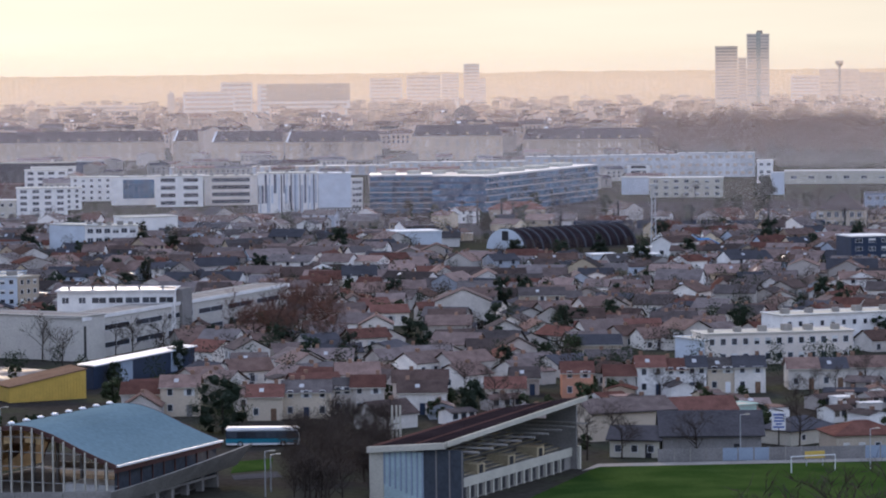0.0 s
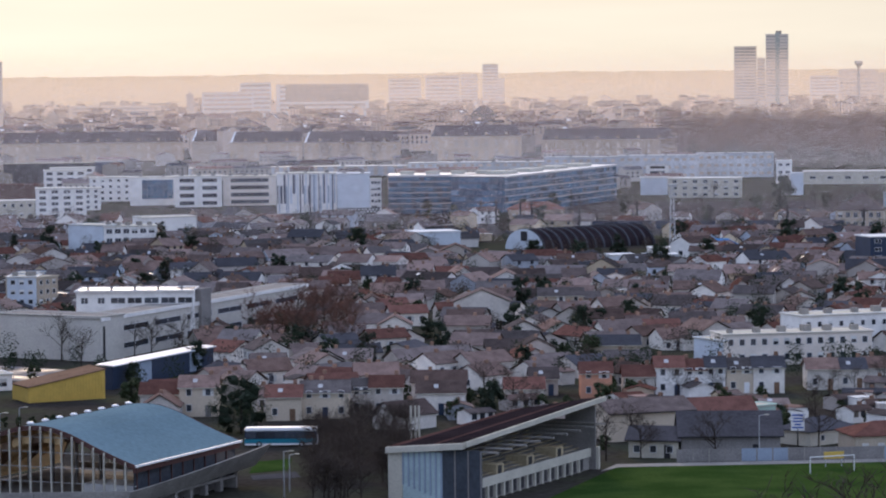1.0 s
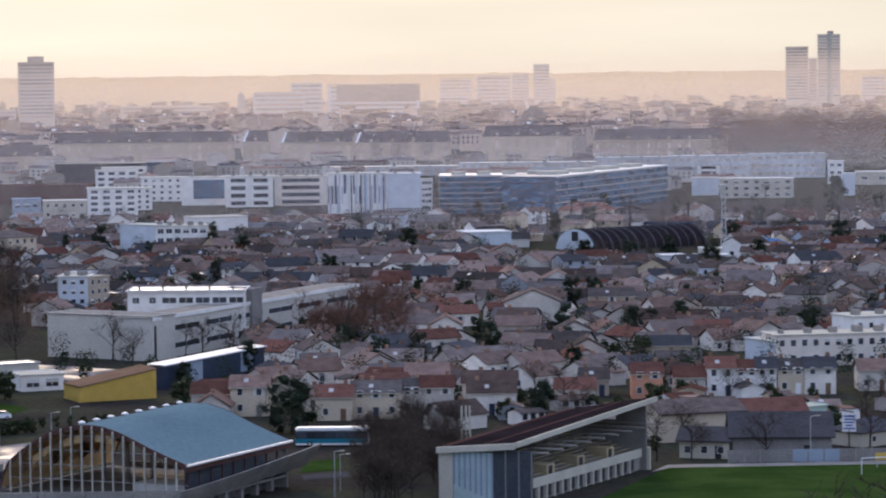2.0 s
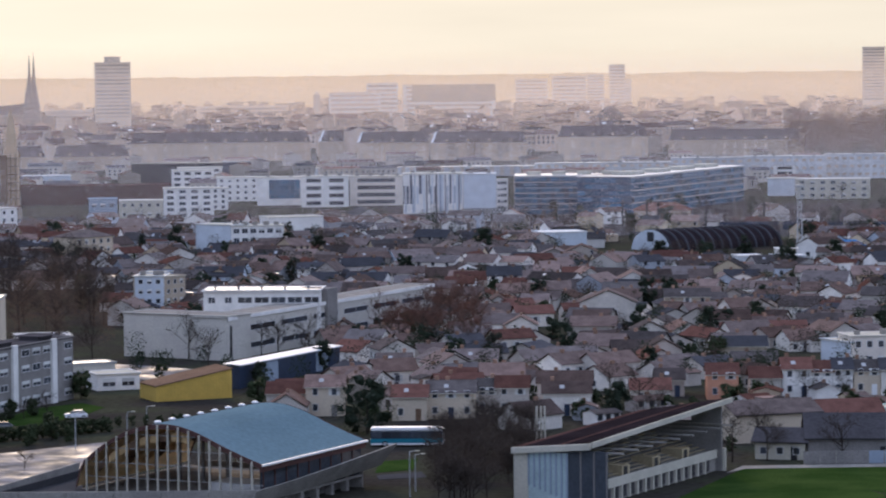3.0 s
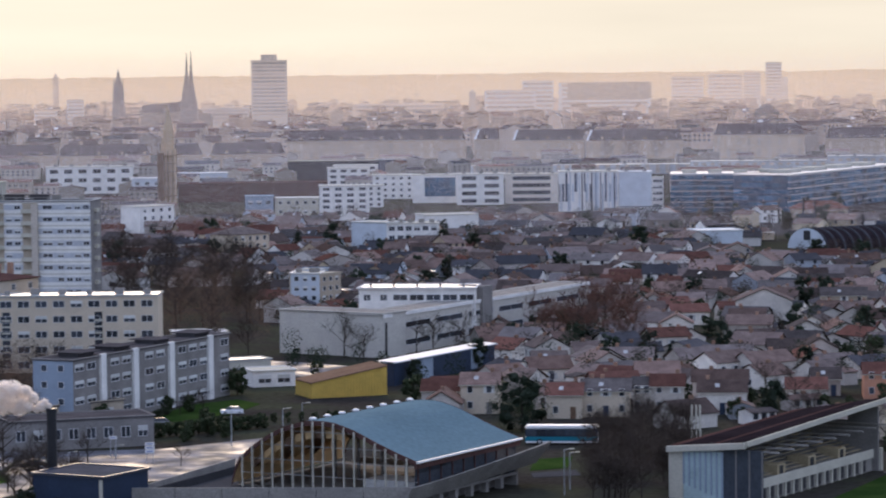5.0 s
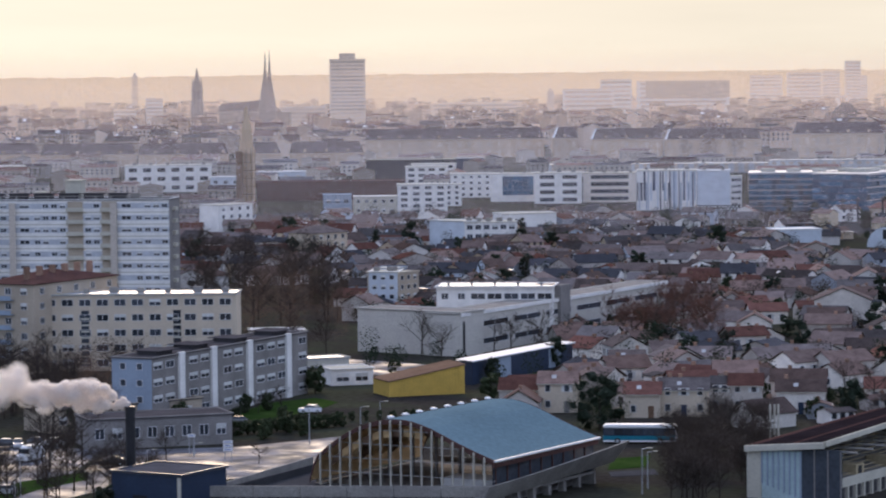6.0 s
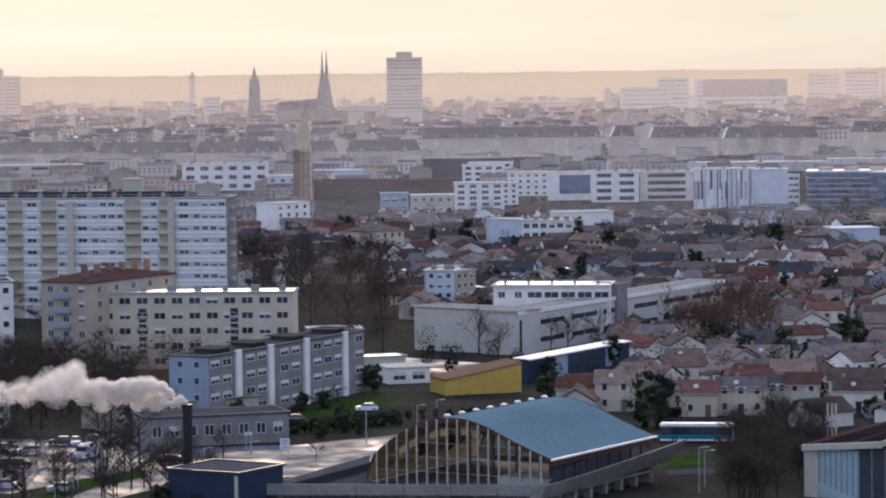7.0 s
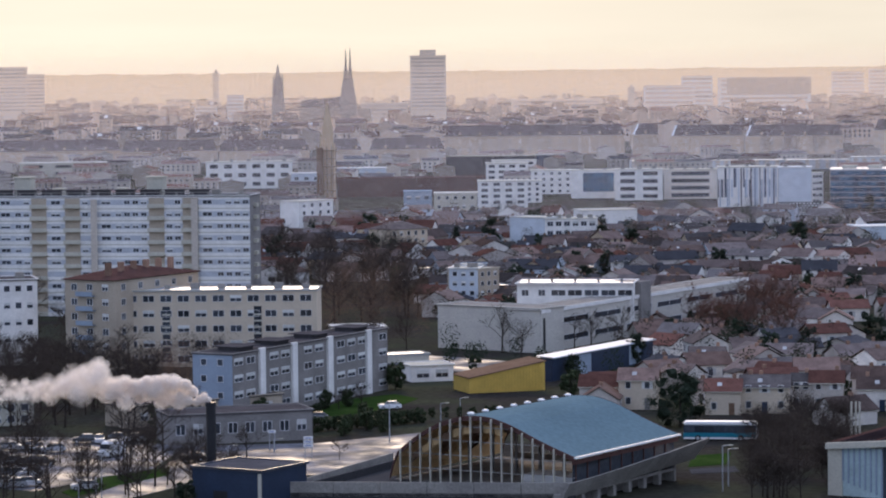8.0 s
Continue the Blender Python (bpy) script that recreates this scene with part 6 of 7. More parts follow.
# ---- far town ----
def far_house(k):
    r = random.Random(100 + k)
    L, D, h, rise = r.uniform(9, 24), r.uniform(9, 14), r.uniform(8, 14), r.uniform(2, 4)
    bm = gabled_walls(L, D, h, rise)
    for f in bm.faces:
        f.material_index = 0
    o = 0.3
    for a, b in ((-o, D / 2), (D + o, D / 2)):
        face(bm, ((-o, a, h), (L + o, a, h), (L + o, b, h + rise + 0.1), (-o, b, h + rise + 0.1)), 1)
    for j in range(r.randrange(1, 4)):
        x = r.uniform(1, L - 2)
        box(bm, x, x + 1.4, D / 2 - 0.5, D / 2 + 0.5, h + rise - 0.5, h + rise + 1.6, 0)
    for i in range(2):
        for j in range(int(L / 3.2)):
            box(bm, 1 + j * 3.2, 2.2 + j * 3.2, -0.06, 0.0, h * 0.35 + i * h * 0.3, h * 0.35 + i * h * 0.3 + 1.9, 2)
    return to_mesh("town_house", bm, FAR_WALL, FAR_ROOF, SLATE)


FAR = [far_house(k) for k in range(14)]
town, placed = Pile(), 0
d = 1280.0
while d < 4600:
    bearing = -13.0
    while bearing < 13.0:
        bearing += math.degrees(rnd.uniform(16, 34) * (1 + (d - 1280) / 5000) / d)
        x, y = polar(bearing, d + rnd.uniform(-20, 20))
        if d < 1500 and bearing > -6 or d < 2050 and rnd.random() < 0.4 or 2030 < d < 2190 or d < 2600 and not clear(x + 6, y + 5, 15) or (bearing > 7.8 and 1500 < d < 3300):
            continue
        m = pose(x, y, 0, 0, 0, rnd.choice((0, 0, 90)) + rnd.uniform(-15, 15))
        if d < 2050 and placed < 200:
            placed += 1
            ob = new("town_house", rnd.choice(FAR))
            ob.matrix_basis = m @ Matrix.Diagonal((0.9, 0.9, 0.5, 1))
            tagged(ob, "low house or workshop near the railway", "house", "town houses")
        else:
            L, D, h, rise = rnd.uniform(9, 24), rnd.uniform(9, 14), rnd.uniform(9, 16), rnd.uniform(2, 4)
            town.solid(m, ((0, 0, 0), (L, 0, 0), (L, D, 0), (0, D, 0), (0, 0, h), (L, 0, h), (L, D, h), (0, D, h), (0, D / 2, h + rise), (L, D / 2, h + rise)),
                       ((0, 1, 5, 4), (2, 3, 7, 6), (1, 2, 6, 9, 5), (3, 0, 4, 8, 7)), 0)
            town.solid(m, ((-0.3, -0.3, h), (L + 0.3, -0.3, h), (L + 0.3, D / 2, h + rise + 0.1), (-0.3, D / 2, h + rise + 0.1), (L + 0.3, D + 0.3, h), (-0.3, D + 0.3, h)), ((0, 1, 2, 3), (3, 2, 4, 5)), 1)
            for j in range(int(L / 3.4)):
                for z in (h - 3.4, h - 6.8):
                    town.cuboid(m, 1 + j * 3.4, 2.3 + j * 3.4, -0.08, 0.0, z, z + 2.0, 2)
            for j in range(2):
                c = rnd.uniform(1, L - 2)
                town.cuboid(m, c, c + 1.3, D / 2, D / 2 + 0.9, h + rise - 0.5, h + rise + 1.7, 0)
            # sparkle on some roofs: an added patch of bright metal
            if rnd.random() < 0.22:
                c, s = rnd.uniform(1, L - 5), rise / (D / 2)
                town.solid(m, ((c, 1, h + s + 0.3), (c + 3.5, 1, h + s + 0.3), (c + 3.5, 4, h + 4 * s + 0.3), (c, 4, h + 4 * s + 0.3)), ((0, 1, 2, 3),), 3)
    d += 40 + (d - 1280) * 0.04
town.link("old_town", (FAR_WALL_I, FAR_ROOF_I, MANSARD, GLINT), "crowded old stone town with low roofs and chimneys", "old town")


# ---- small flecks: twigs, haze stand-in, steam ----
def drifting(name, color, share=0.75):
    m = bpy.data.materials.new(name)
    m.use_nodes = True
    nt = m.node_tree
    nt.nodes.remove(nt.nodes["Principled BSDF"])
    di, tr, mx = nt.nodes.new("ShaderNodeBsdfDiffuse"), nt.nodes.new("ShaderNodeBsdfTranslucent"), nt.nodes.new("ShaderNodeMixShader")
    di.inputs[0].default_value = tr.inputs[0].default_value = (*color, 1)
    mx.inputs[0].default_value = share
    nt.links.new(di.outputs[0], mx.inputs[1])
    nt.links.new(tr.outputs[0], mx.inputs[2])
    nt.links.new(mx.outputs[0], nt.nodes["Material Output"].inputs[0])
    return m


def flecks(name, centres, sizes, normal_y, material, seed):
    """One mesh of small upright triangles, one round each centre."""
    rs = np.random.RandomState(seed)
    n = len(centres)
    ang = rs.uniform(0, math.tau, n)
    co = np.empty((n, 3, 3), np.float32)
    for k in range(3):
        a = ang + k * math.tau / 3
        co[:, k, 0] = centres[:, 0] + np.cos(a) * sizes
        co[:, k, 1] = centres[:, 1] + rs.uniform(-0.3, 0.3, n) * sizes * normal_y
        co[:, k, 2] = centres[:, 2] + np.sin(a) * sizes
    me = bpy.data.meshes.new(name)
    me.vertices.add(n * 3)
    me.vertices.foreach_set("co", co.ravel())
    me.loops.add(n * 3)
    me.loops.foreach_set("vertex_index", np.arange(n * 3, dtype=np.int32))
    me.polygons.add(n)
    me.polygons.foreach_set("loop_start", np.arange(0, n * 3, 3, dtype=np.int32))
    me.update(calc_edges=True)
    me.materials.append(material)
    return new(name, me)



# ---- bare woods along the river ----
def far_wood(name, b0, b1, d0, d1, n, s0, s1, seed, per=380, material=FAR_WOOD, fine=1.0, label="mass of leafless brown trees along the river"):
    rs = np.random.RandomState(seed)
    cs = []
    for k in range(n):
        x, y = polar(rs.uniform(b0, b1), rs.uniform(d0, d1))
        if d1 < 1500 and not clear(x, y, 8):
            continue
        s = rs.uniform(s0, s1)
        v = rs.normal(0, 1, (per, 3))
        v /= np.linalg.norm(v, axis=1)[:, None]
        v *= (rs.uniform(0.1, 1, per) ** 0.5)[:, None]
        cs.append(np.array([x, y, s * 0.56]) + v * np.array([s * 0.36, s * 0.36, s * 0.46]))
    c = np.concatenate(cs)
    ob = flecks(name, c, np.random.RandomState(seed + 1).uniform(0.15, 0.42, len(c)) * max(0.55, s1 / 22) * fine, 2.0, material, seed)
    return tagged(ob, label, "woods", kind="stuff")


far_wood("river_woods", 7.7, 13.5, 2020, 3000, 330, 14, 27, 3, 700, FAR_WOOD, 0.8)
far_wood("river_woods", 1.4, 3.2, 2060, 2120, 6, 12, 18, 5)
far_wood("river_woods", -13, 13, 2250, 4300, 160, 12, 20, 7, 150)
far_wood("railway_scrub", -5, 13, 1190, 1300, 130, 2, 4.5, 9, 260, TWIG, 1.0, "dark leafless scrub beside the railway")
far_wood("garden_shrubs", -4.5, 12.8, 600, 1180, 620, 3, 7.5, 13, 190, NEEDLE, 1.0, "dark evergreen garden shrubs between the houses")
far_wood("garden_trees", -12, 12.8, 620, 1300, 480, 4, 9, 17, 190, TWIG, 1.0, "leafless brown garden trees between the houses")

far_wood("bare_wood", -6.6, -4.4, 690, 880, 75, 8, 13, 21, 700, BROWN_WOOD, 0.4, "misty brown crowns of leafless trees between the flats and the school")
far_wood("bare_wood", -10.6, -7.6, 585, 635, 36, 6, 10, 23, 700, BROWN_WOOD, 0.4, "brown crowns of leafless trees before the cream flats")
far_wood("bare_wood", 1.2, 3.0, 445, 525, 40, 5, 8, 25, 700, TWIG, 0.35, "dark tangle of leafless trees beside the grandstand")
far_wood("red_scrub", 0.2, 2.2, 690, 790, 26, 6, 10, 27, 600, TWIG_RED, 0.45, "reddish-brown leafless thicket beside the school")

# ---- distance ----
def ridge_top(b):
    return 50.8 + 2.4 * noise.noise(Vector((b * 0.9, 0, 3))) + 1.7 * noise.noise(Vector((b * 5, 1, 0))) + 1.5 * noise.noise(Vector((b * 24, 2, 0))) + 1.4 * noise.noise(Vector((b * 70, 4, 0)))


# The ridge glows by itself; warm haze is put into its emission.
RIDGE = bpy.data.materials.new("glowing_hazy_woods")
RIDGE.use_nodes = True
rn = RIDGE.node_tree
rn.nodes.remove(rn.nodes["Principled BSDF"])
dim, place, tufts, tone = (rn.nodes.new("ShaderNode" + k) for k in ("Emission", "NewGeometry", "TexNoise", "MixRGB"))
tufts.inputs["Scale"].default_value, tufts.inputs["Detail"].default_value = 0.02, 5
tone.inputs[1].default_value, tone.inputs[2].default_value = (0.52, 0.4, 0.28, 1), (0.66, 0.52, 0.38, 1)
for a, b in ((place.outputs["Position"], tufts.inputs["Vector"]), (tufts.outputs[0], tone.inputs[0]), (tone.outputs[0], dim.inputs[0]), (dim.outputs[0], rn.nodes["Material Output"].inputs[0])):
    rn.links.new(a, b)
bm = bmesh.new()
prev = None
for k in range(901):
    b = -15 + 30 * k / 900
    x, y = polar(b, 4880)
    x2, y2 = polar(b, 4700)
    t = ridge_top(b)
    cur = [bm.verts.new((x2, y2, -1)), bm.verts.new((x2 * 0.6 + x * 0.4, y2 * 0.6 + y * 0.4, t * 0.55)), bm.verts.new((x, y, t)), bm.verts.new((x * 1.003, y * 1.003, 0))]
    if prev:
        for i in range(3):
            bm.faces.new((prev[i], cur[i], cur[i + 1], prev[i + 1]))
    prev = cur
tagged(new("backdrop", to_mesh("backdrop", bm, RIDGE)), "long low wooded ridge on the horizon, glowing in painted warm haze", "ridge", kind="structure")


sky_mat = bpy.data.materials.new("evening_cloud")
sky_mat.use_nodes = True
sn = sky_mat.node_tree
sn.nodes.remove(sn.nodes["Principled BSDF"])
glow, geo = sn.nodes.new("ShaderNodeEmission"), sn.nodes.new("ShaderNodeNewGeometry")
stretch, puffs = sn.nodes.new("ShaderNodeMapping"), sn.nodes.new("ShaderNodeTexNoise")
stretch.inputs["Scale"].default_value = (0.0012, 0.0012, 0.011)
puffs.inputs["Scale"].default_value, puffs.inputs["Detail"].default_value = 1.0, 4
xyz, side = sn.nodes.new("ShaderNodeSeparateXYZ"), sn.nodes.new("ShaderNodeMapRange")
side.inputs[1].default_value, side.inputs[2].default_value, side.inputs[3].default_value, side.inputs[4].default_value = -700, 1150, 0.0, 1.0
blend, vary = sn.nodes.new("ShaderNodeMixRGB"), sn.nodes.new("ShaderNodeMapRange")
blend.inputs[1].default_value, blend.inputs[2].default_value = (1.14, 1.01, 0.83, 1), (0.92, 0.83, 0.7, 1)
vary.inputs[1].default_value, vary.inputs[2].default_value, vary.inputs[3].default_value, vary.inputs[4].default_value = 0.3, 0.7, 0.92, 1.03
for a, b in ((geo.outputs["Position"], stretch.inputs[0]), (stretch.outputs[0], puffs.inputs["Vector"]), (geo.outputs["Position"], xyz.inputs[0]), (xyz.outputs[0], side.inputs[0]),
             (side.outputs[0], blend.inputs[0]), (blend.outputs[0], glow.inputs[0]), (puffs.outputs[0], vary.inputs[0]), (vary.outputs[0], glow.inputs[1]),
             (glow.outputs[0], sn.nodes["Material Output"].inputs[0])):
    sn.links.new(a, b)
bm = bmesh.new()
prev = None
for k in range(61):
    x, y = polar(-15 + 30 * k / 60, 4940)
    cur = [bm.verts.new((x, y, -1)), bm.verts.new((x, y, 215))]
    if prev:
        bm.faces.new((prev[0], cur[0], cur[1], prev[1]))
    prev = cur
tagged(new("backdrop_sky", to_mesh("backdrop_sky", bm, sky_mat)), "bright cream evening cloud above the horizon", "sky", kind="structure")


# ---- haze: added banks of tiny triangles, its warm and cool light in their colour ----
HAZE = drifting("warm_haze_tint", (0.97, 0.75, 0.58))
FAR_HAZE = drifting("far_warm_haze_tint", (0.97, 0.79, 0.61))
COOL_HAZE = drifting("cool_haze_tint", (0.8, 0.81, 0.92))


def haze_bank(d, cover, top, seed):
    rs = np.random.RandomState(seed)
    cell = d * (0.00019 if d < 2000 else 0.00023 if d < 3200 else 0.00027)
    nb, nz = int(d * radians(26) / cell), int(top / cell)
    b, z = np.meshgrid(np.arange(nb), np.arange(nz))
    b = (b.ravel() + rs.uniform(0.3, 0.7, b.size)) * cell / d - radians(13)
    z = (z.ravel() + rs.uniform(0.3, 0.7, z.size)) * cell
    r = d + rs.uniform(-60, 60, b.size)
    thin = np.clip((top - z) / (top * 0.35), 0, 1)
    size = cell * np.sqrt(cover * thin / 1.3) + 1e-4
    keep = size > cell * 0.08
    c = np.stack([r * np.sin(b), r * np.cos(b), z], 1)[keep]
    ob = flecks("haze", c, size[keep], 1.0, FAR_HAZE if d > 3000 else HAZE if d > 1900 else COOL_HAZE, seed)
    return tagged(ob, "bank of tiny tinted triangles standing in for haze over the far town", "haze", "haze banks", "stuff")


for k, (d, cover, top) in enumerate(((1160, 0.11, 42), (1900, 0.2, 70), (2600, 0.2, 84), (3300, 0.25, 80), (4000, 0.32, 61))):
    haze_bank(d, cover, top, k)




# ---- vehicles and small things ----
def lathe_wheel(name, parent, x, y, r, w):
    bm = bmesh.new()
    tube(bm, (x, y - w / 2, r), (x, y + w / 2, r), r, r, 14)
    face(bm, [(x + r * math.cos(k * math.tau / 14), y - w / 2, r + r * math.sin(k * math.tau / 14)) for k in range(14)])
    t = part(name, bm, TYRE, parent)
    s = -1 if y < 0 else 1
    bm = bmesh.new()
    tube(bm, (x, y + s * w * 0.3, r), (x, y + s * (w / 2 + 0.015), r), r * 0.6, r * 0.6, 10)
    part("rim", bm, STEEL, t)


def profile(bm, pts, w0, w1, zsplit, mi=0):
    """A body of the side outline pts (x, z), narrower above zsplit."""
    def half(z):
        return w0 if z <= zsplit else w0 + (w1 - w0) * min(1, (z - zsplit) / 0.5)
    a = [bm.verts.new((x, -half(z), z)) for x, z in pts]
    b = [bm.verts.new((x, half(z), z)) for x, z in pts]
    n = len(pts)
    bm.faces.new(a).material_index = mi
    bm.faces.new(b).material_index = mi
    for k in range(n):
        bm.faces.new((a[k], a[(k + 1) % n], b[(k + 1) % n], b[k])).material_index = mi


MODEL = {}


def car(x, y, turn):
    m = pose(x, y, 0.06, 0, 0, turn)
    if "car" in MODEL:
        return copy_thing(MODEL["car"], m)
    ob = thing("car", m, "parked small car on the wet car park", "car", "parked cars")
    bm = bmesh.new()
    profile(bm, ((-2.0, 0.25), (-2.05, 0.65), (-1.9, 0.9), (-1.0, 0.98), (1.9, 0.98), (2.05, 0.7), (2.0, 0.25)), 0.84, 0.8, 0.6)
    bmesh.ops.bevel(bm, geom=bm.edges[:], offset=0.05, segments=1, affect="EDGES")
    part("body", bm, CAR_PAINT, ob)
    bm = bmesh.new()
    profile(bm, ((-1.05, 0.98), (-0.35, 1.4), (1.2, 1.42), (1.85, 0.98)), 0.76, 0.62, 1.0)
    part("cabin", bm, GLASS, ob, "dark glazed cabin")
    part("car_roof", boxes((-0.35, 1.2, -0.62, 0.62, 1.42, 1.47)), CAR_PAINT, ob)
    for wx in (-1.3, 1.3):
        for wy in (-0.76, 0.76):
            lathe_wheel("tyre", ob, wx, wy, 0.31, 0.2)
    for wy in (-0.6, 0.6):
        part("headlight", boxes((-2.08, -2.0, wy - 0.15, wy + 0.15, 0.6, 0.75)), PAINT, ob)
    MODEL["car"] = ob
    return ob


def van(x, y, turn):
    ob = thing("van", pose(x, y, 0.06, 0, 0, turn), "white delivery van on the wet car park", "van")
    bm = bmesh.new()
    profile(bm, ((-2.9, 0.3), (-2.95, 1.0), (-2.1, 1.3), (-1.5, 2.2), (-1.0, 2.45), (2.8, 2.45), (2.85, 0.3)), 1.0, 0.92, 1.4)
    part("body", bm, PAINT, ob)
    part("windscreen", boxes((-2.2, -1.6, -0.85, 0.85, 1.4, 2.1)), GLASS, ob)
    for wx in (-1.9, 1.8):
        for wy in (-0.9, 0.9):
            lathe_wheel("tyre", ob, wx, wy, 0.36, 0.22)
    return ob


def bus(x, y, turn):
    ob = thing("bus", pose(x, y, 0.0, 0, 0, turn) @ pose(6, 0, 0), "white and teal city bus parked beside a lawn", "bus")
    bm = boxes((-6, 6, -1.25, 1.25, 0.35, 1.4))
    bmesh.ops.bevel(bm, geom=bm.edges[:], offset=0.1, segments=2, affect="EDGES")
    part("body", bm, TEAL, ob, "teal lower body")
    part("skirt", boxes((-5.9, 5.9, -1.27, 1.27, 0.3, 0.6)), PAINT, ob)
    bm = boxes((-5.95, 5.95, -1.22, 1.22, 2.5, 3.15))
    bmesh.ops.bevel(bm, geom=bm.edges[:], offset=0.2, segments=2, affect="EDGES")
    part("bus_roof", bm, PAINT, ob, "white roof")
    for k in range(7):
        part("window", boxes((-5.7 + k * 1.6, -4.2 + k * 1.6, -1.24, -1.2, 1.45, 2.5)), GLASS, ob)
    part("core", boxes((-5.9, 5.9, -1.2, 1.2, 1.35, 2.55)), NAVY, ob)
    part("front_panel", boxes((5.9, 6.02, -1.2, 1.2, 0.5, 2.9)), PAINT, ob)
    for wx in (-3.6, 3.4):
        for wy in (-1.15, 1.15):
            lathe_wheel("tyre", ob, wx, wy, 0.48, 0.28)
    return ob


def goal(x, y):
    ob = thing("football_goal", pose(x, y, 0.06, 0, 0, 15), "white football goal on the pitch", "goal")
    for px in (0.0, 7.32):
        bm = bmesh.new()
        tube(bm, (px, 0, 0), (px, 0, 2.44), 0.08, 0.08, 8)
        part("post", bm, PAINT, ob)
    bm = bmesh.new()
    tube(bm, (-0.06, 0, 2.44), (7.38, 0, 2.44), 0.08, 0.08, 8)
    part("crossbar", bm, PAINT, ob)
    return ob


def billboard(x, y):
    ob = thing("billboard", pose(x, y, 0, 0, 0, -8), "white billboard with dark blue lettering on a post", "sign")
    bm = bmesh.new()
    tube(bm, (0, 0, 0), (0, 0, 3.0), 0.12, 0.12, 8)
    part("post", bm, DARK, ob)
    part("board", boxes((-1.1, 1.1, -0.1, 0.1, 2.6, 5.6)), PAINT, ob)
    for k, w in enumerate((0.9, 0.7, 0.8, 0.5, 0.9)):
        part("lettering", boxes((-w, w, -0.12, -0.1, 5.0 - k * 0.5, 5.25 - k * 0.5)), SIGN_BLUE, ob)
    return ob


def advert_board(x, y):
    ob = thing("advert_board", pose(x, y, 0.1, 0, 0, 8), "yellow advertising board behind the goal", "board")
    part("panel", boxes((-1.6, 1.6, 0, 0.1, 1.2, 2.3)), YELLOW, ob)
    for s in (-1.3, 1.3):
        part("post", boxes((s - 0.06, s + 0.06, 0.1, 0.2, 0, 2.3)), STEEL, ob)
    return ob


def rail_mast(x, y, h):
    ob = thing("railway_mast", pose(x, y, 0), "dark steel railway mast beside the yard", "mast", "railway masts")
    part("post", boxes((-0.35, 0.35, -0.3, 0.3, 0, h)), DARK, ob)
    part("bracket", boxes((-1.4, 1.4, -0.15, 0.15, h - 1.4, h - 1.0)), DARK, ob)
    return ob


def carriage(x, y, turn):
    m = pose(x, y, 0.05, 0, 0, turn)
    if "carriage" in MODEL:
        return copy_thing(MODEL["carriage"], m)
    ob = thing("railway_carriage", m, "dark blue railway carriage standing on the yard", "train", "carriages on the railway yard")
    bm = boxes((-11, 11, -1.4, 1.4, 1.0, 3.6))
    bmesh.ops.bevel(bm, geom=bm.edges[:], offset=0.15, segments=1, affect="EDGES")
    part("body", bm, NAVY, ob)
    bm = boxes((-10.9, 10.9, -1.3, 1.3, 3.6, 3.95))
    bmesh.ops.bevel(bm, geom=bm.edges[:], offset=0.15, segments=1, affect="EDGES")
    part("carriage_roof", bm, SLATE, ob)
    for k in range(8):
        part("window", boxes((-9.8 + k * 2.5, -8.2 + k * 2.5, -1.44, -1.4, 2.1, 3.0)), GLASS, ob)
    for wx in (-8, -6, 6, 8):
        for wy in (-0.8, 0.8):
            lathe_wheel("wheel", ob, wx, wy, 0.46, 0.14)
    MODEL["carriage"] = ob
    return ob


def lattice_mast(x, y, h):
    ob = thing("lattice_mast", pose(x, y, 0), "slim steel lattice lighting mast", "mast")
    for sx in (-0.9, 0.9):
        for sy in (-0.9, 0.9):
            bm = bmesh.new()
            tube(bm, (sx, sy, 0), (sx * 0.5, sy * 0.5, h), 0.12, 0.08, 5)
            part("leg", bm, STEEL, ob)
    n = int(h / 2)
    for k in range(n):
        s, e = 0.9 - 0.4 * k / n, 0.9 - 0.4 * (k + 1) / n
        for sy in (-1, 1):
            bm = bmesh.new()
            tube(bm, (-s, sy * s, h * k / n), (e, sy * e, h * (k + 1) / n), 0.06, 0.06, 4)
            part("brace", bm, STEEL, ob)
    part("platform", boxes((-1.3, 1.3, -1.3, 1.3, h, h + 0.8)), STEEL, ob)
    return ob


def street_lamp(x, y, h):
    ob = thing("street_lamp", pose(x, y, 0.0), "slim grey street lamp on a tall pole", "street lamp", "street lamps")
    bm = bmesh.new()
    tube(bm, (0, 0, 0), (0, 0, h), 0.1, 0.06, 8)
    part("pole", bm, STEEL, ob)
    bm = bmesh.new()
    tube(bm, (0, 0, h), (1.0, 0, h + 0.15), 0.05, 0.05, 6)
    part("arm", bm, STEEL, ob)
    part("lamp_head", boxes((0.8, 1.5, -0.15, 0.15, h + 0.08, h + 0.2)), PALE_CONCRETE, ob)
    return ob


def road_sign(x, y, big):
    ob = thing("road_sign", pose(x, y, 0.05), "white direction sign on two posts beside the wet yard", "sign")
    w, n = (0.75, 3) if big else (0.6, 1)
    for sx in (-w * 0.7, w * 0.7):
        part("post", boxes((sx - 0.05, sx + 0.05, 0, 0.1, 0, 3.4)), STEEL, ob)
    for k in range(n):
        part("panel", boxes((-w, w, -0.06, 0.0, 3.0 - k * 0.6, 3.5 - k * 0.6)), PAINT, ob)
        part("lettering", boxes((-w * 0.7, w * 0.6, -0.08, -0.06, 3.18 - k * 0.6, 3.3 - k * 0.6)), SIGN_BLUE, ob)
    return ob


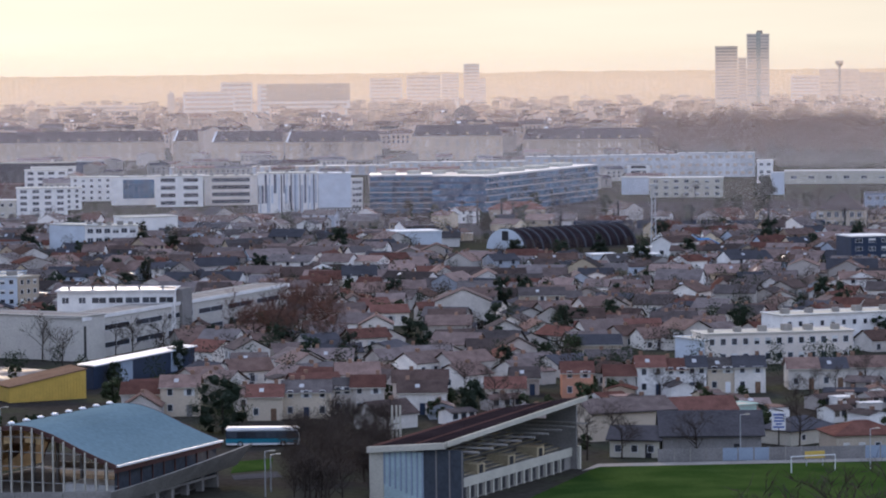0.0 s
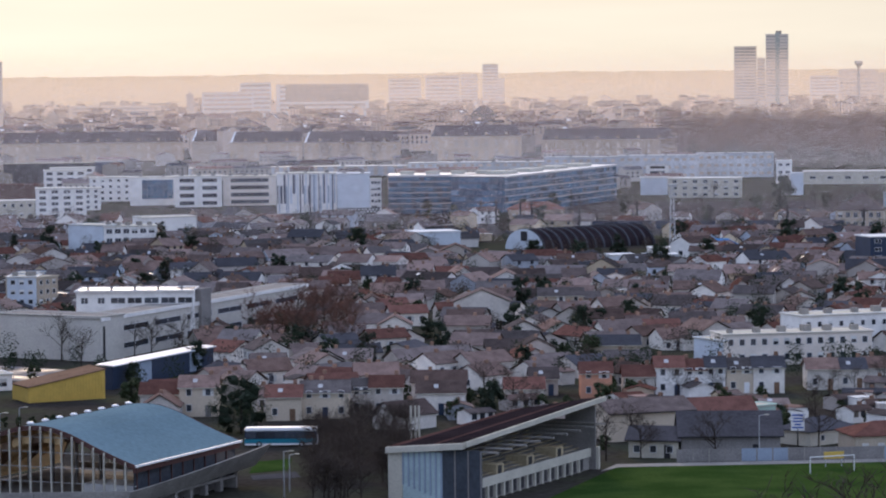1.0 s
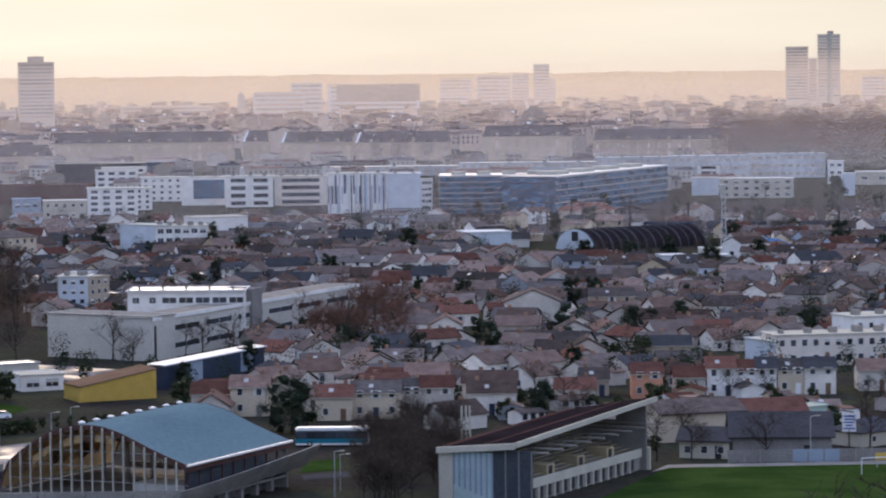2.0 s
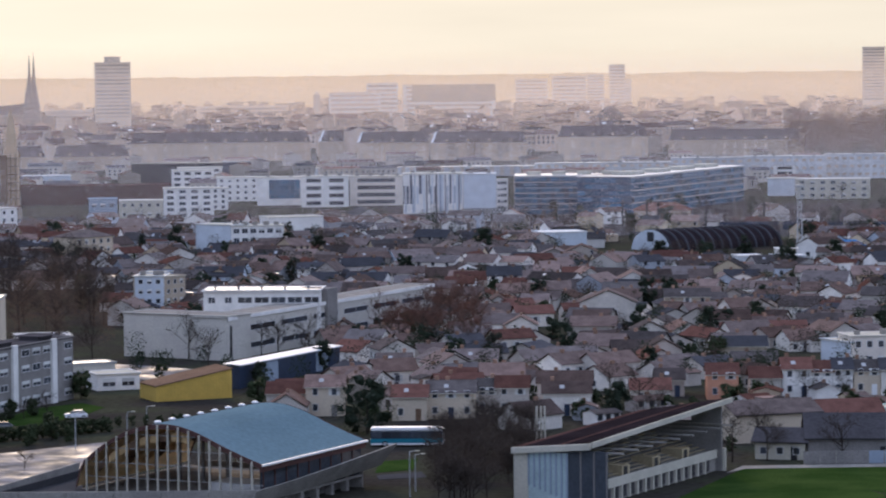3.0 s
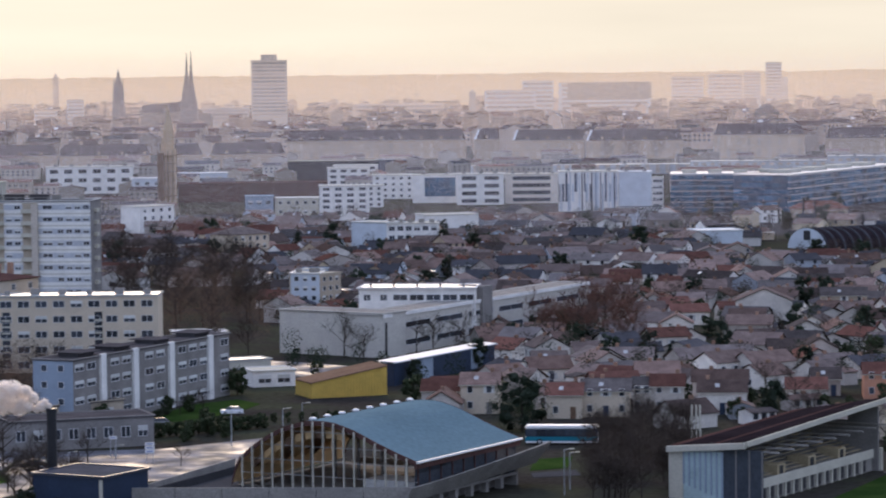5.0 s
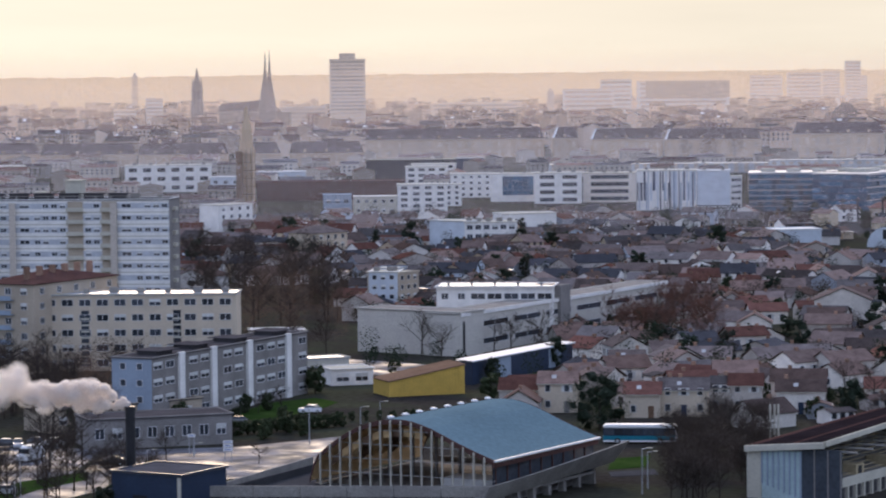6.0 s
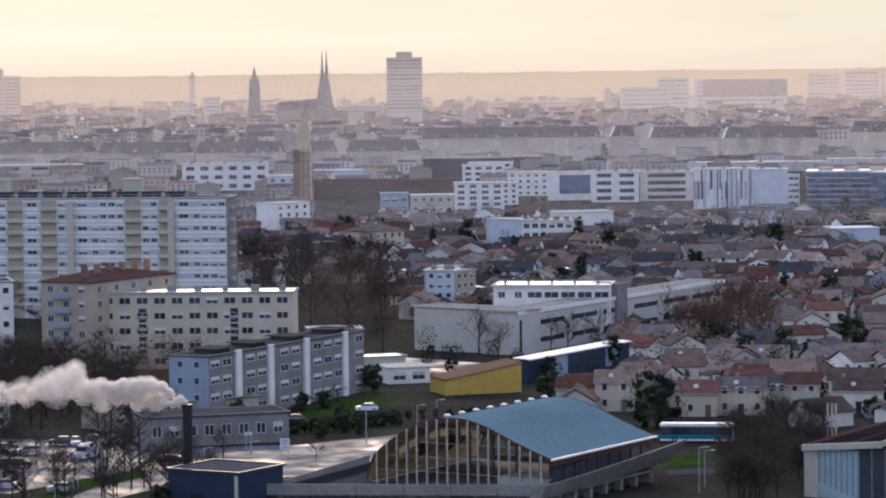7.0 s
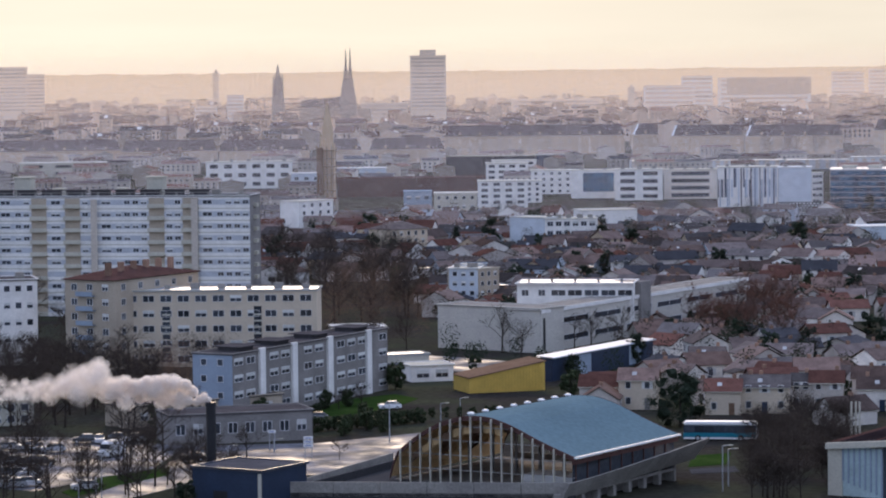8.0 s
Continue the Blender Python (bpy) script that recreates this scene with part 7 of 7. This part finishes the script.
def stand_pole(x, y, h):
    ob = thing("floodlight_pole", pose(x, y, 0), "pale slim pole behind the grandstand", "pole", "poles behind the grandstand")
    bm = bmesh.new()
    tube(bm, (0, 0, 0), (0, 0, h), 0.2, 0.16, 8)
    part("pole", bm, PALE_CONCRETE, ob)
    return ob


def board_fence(a, b, h):
    m, L = run(a, b)
    ob = thing("board_fence", m, "grey-blue concrete slab fence behind the pitch", "fence")
    n = int(L / 2.5)
    for k in range(n):
        part("panel", boxes((k * 2.5 + 0.1, k * 2.5 + 2.4, 0, 0.08, 0.02, h)), BLUE_GREY if k in (4, 5, 6, 13, 14) else GREY, ob)
        part("post", boxes((k * 2.5 - 0.1, k * 2.5 + 0.1, -0.04, 0.12, 0, h + 0.1)), CONCRETE, ob)
    return ob


def steam_plume(x, y, z):
    """Steam that drifts away from the stack's mouth: many small white flecks, dense near the mouth and torn further off."""
    rs = np.random.RandomState(8)
    n = 230000
    u = rs.uniform(0, 1, n) ** 0.75 * 34.0
    lumps = np.array([[s, rs.uniform(-1, 1), rs.uniform(-1, 1), rs.uniform(0.5, 1.0)] for s in np.linspace(0.3, 34, 95)])
    pick = np.clip((u / 34 * 94).astype(int) + rs.randint(-2, 3, n), 0, 94)
    s = lumps[pick, 0]
    puff = np.exp(-((s - 17.5) / 2.6) ** 2)
    wide = 0.5 + 1.6 * np.clip(s / 4, 0, 1) + 1.5 * puff
    rise = 1.6 * np.clip(s / 4, 0, 1) + 2.4 * puff + 1.0 * np.exp(-((s - 27) / 2.0) ** 2)
    rad = wide * lumps[pick, 3] * 0.55
    v = rs.normal(0, 1, (n, 3))
    v /= np.linalg.norm(v, axis=1)[:, None]
    v *= (rs.uniform(0, 1, n) ** 0.8 * 1.35)[:, None]
    c = np.stack([x - s + v[:, 0] * rad, y + lumps[pick, 1] * wide * 0.5 + v[:, 1] * rad, z + rise + lumps[pick, 2] * wide * 0.7 + v[:, 2] * rad], 1)
    keep = rs.uniform(0, 1, n) < np.clip(1.15 - s / 32, 0.3, 1)
    ob = flecks("steam_plume", c[keep], (0.09 - 0.0021 * s)[keep], 3.0, STEAM, 9)
    return tagged(ob, "white steam plume drifting from the chimney mouth", "steam", kind="stuff")


STEAM = drifting("steam", (0.98, 0.92, 0.86), 0.6)

car(-115.3, 501.6, 20)
car(-113.1, 502.5, 10)
car(-110.5, 500.4, 100)
car(-108.6, 502.8, -170)
car(-106.0, 503.0, 100)
car(-103.9, 501.7, 100)
car(-101.1, 500.3, 15)
car(-112.0, 485.0, 10)
car(-109.8, 485.2, 10)
car(-107.1, 486.7, 20)
car(-104.8, 484.8, 10)
car(-101.9, 484.3, 15)
car(-99.6, 484.4, -170)
car(-108.4, 470.8, 10)
car(-105.8, 468.3, 10)
car(-103.3, 470.5, 15)
car(-101.4, 470.0, 20)
car(-98.6, 469.5, 20)
car(-106.5, 459.9, 10)
car(-103.8, 458.8, 100)
car(-101.0, 460.2, 10)
car(-98.6, 457.9, 15)
car(-96.3, 459.3, -170)
car(-98.3, 512.8, 10)
car(-95.7, 512.2, 100)
car(-92.8, 514.8, -170)
car(-90.3, 514.2, 10)
car(-76.5, 487.8, 15)
car(-74.9, 492.0, 80)
car(-87.4, 455.2, 12)
car(-52.1, 562.2, 10)
car(-62.9, 586.6, 170)
car(-63.4, 544.6, 5)
van(-90.6, 495.1, 70)
van(218.6, 1146.2, 5)
advert_board(90.5, 475.5)
bus(0.5, 515.6, -4)
goal(85.5, 468.2)
billboard(89.6, 501.7)
rail_mast(106.5, 1188.6, 11.4)
rail_mast(110.7, 1187.5, 10.7)
rail_mast(128.3, 1182.8, 11.3)
rail_mast(149.5, 1177.1, 10.6)
rail_mast(173.3, 1150.2, 10.0)
rail_mast(200.6, 1142.9, 10.0)
rail_mast(227.5, 1135.8, 8.7)
rail_mast(99.2, 1212.0, 10.5)
rail_mast(95.1, 1235.4, 8.9)
for k in range(4):
    carriage(142 + k * 23.2, 1163 - k * 4.9, -12)
for k in range(2):
    carriage(186 + k * 23.2, 1120 - k * 4.9, -12)
lattice_mast(142.8, 1032.0, 21.5)
lattice_mast(-103.5, 3163.9, 34.9)
lattice_mast(-148.9, 3689.7, 26.4)
street_lamp(-65.2, 500.6, 2.0)
street_lamp(-47.9, 515.5, 6.1)
street_lamp(-83.5, 447.9, 6.6)
street_lamp(-84.9, 450.9, 2.9)
street_lamp(-84.1, 433.5, 4.4)
street_lamp(6.0, 453.3, 6.6)
street_lamp(6.9, 459.2, 5.4)
street_lamp(-41.6, 544.1, 3.0)
street_lamp(-38.8, 552.8, 3.0)
street_lamp(-70.6, 486.4, 2.7)
street_lamp(80.5, 484.7, 7.1)
street_lamp(98.3, 471.6, 6.1)
road_sign(-58.6, 491.8, True)
road_sign(-65.5, 500.6, False)
stand_pole(27.6, 511.4, 6.7)
stand_pole(28.3, 511.3, 6.7)
stand_pole(28.9, 511.2, 6.7)
board_fence((67.6, 484.6), (124.3, 484.5), 2.0)
steam_plume(-67.4, 447.8, 13.7)
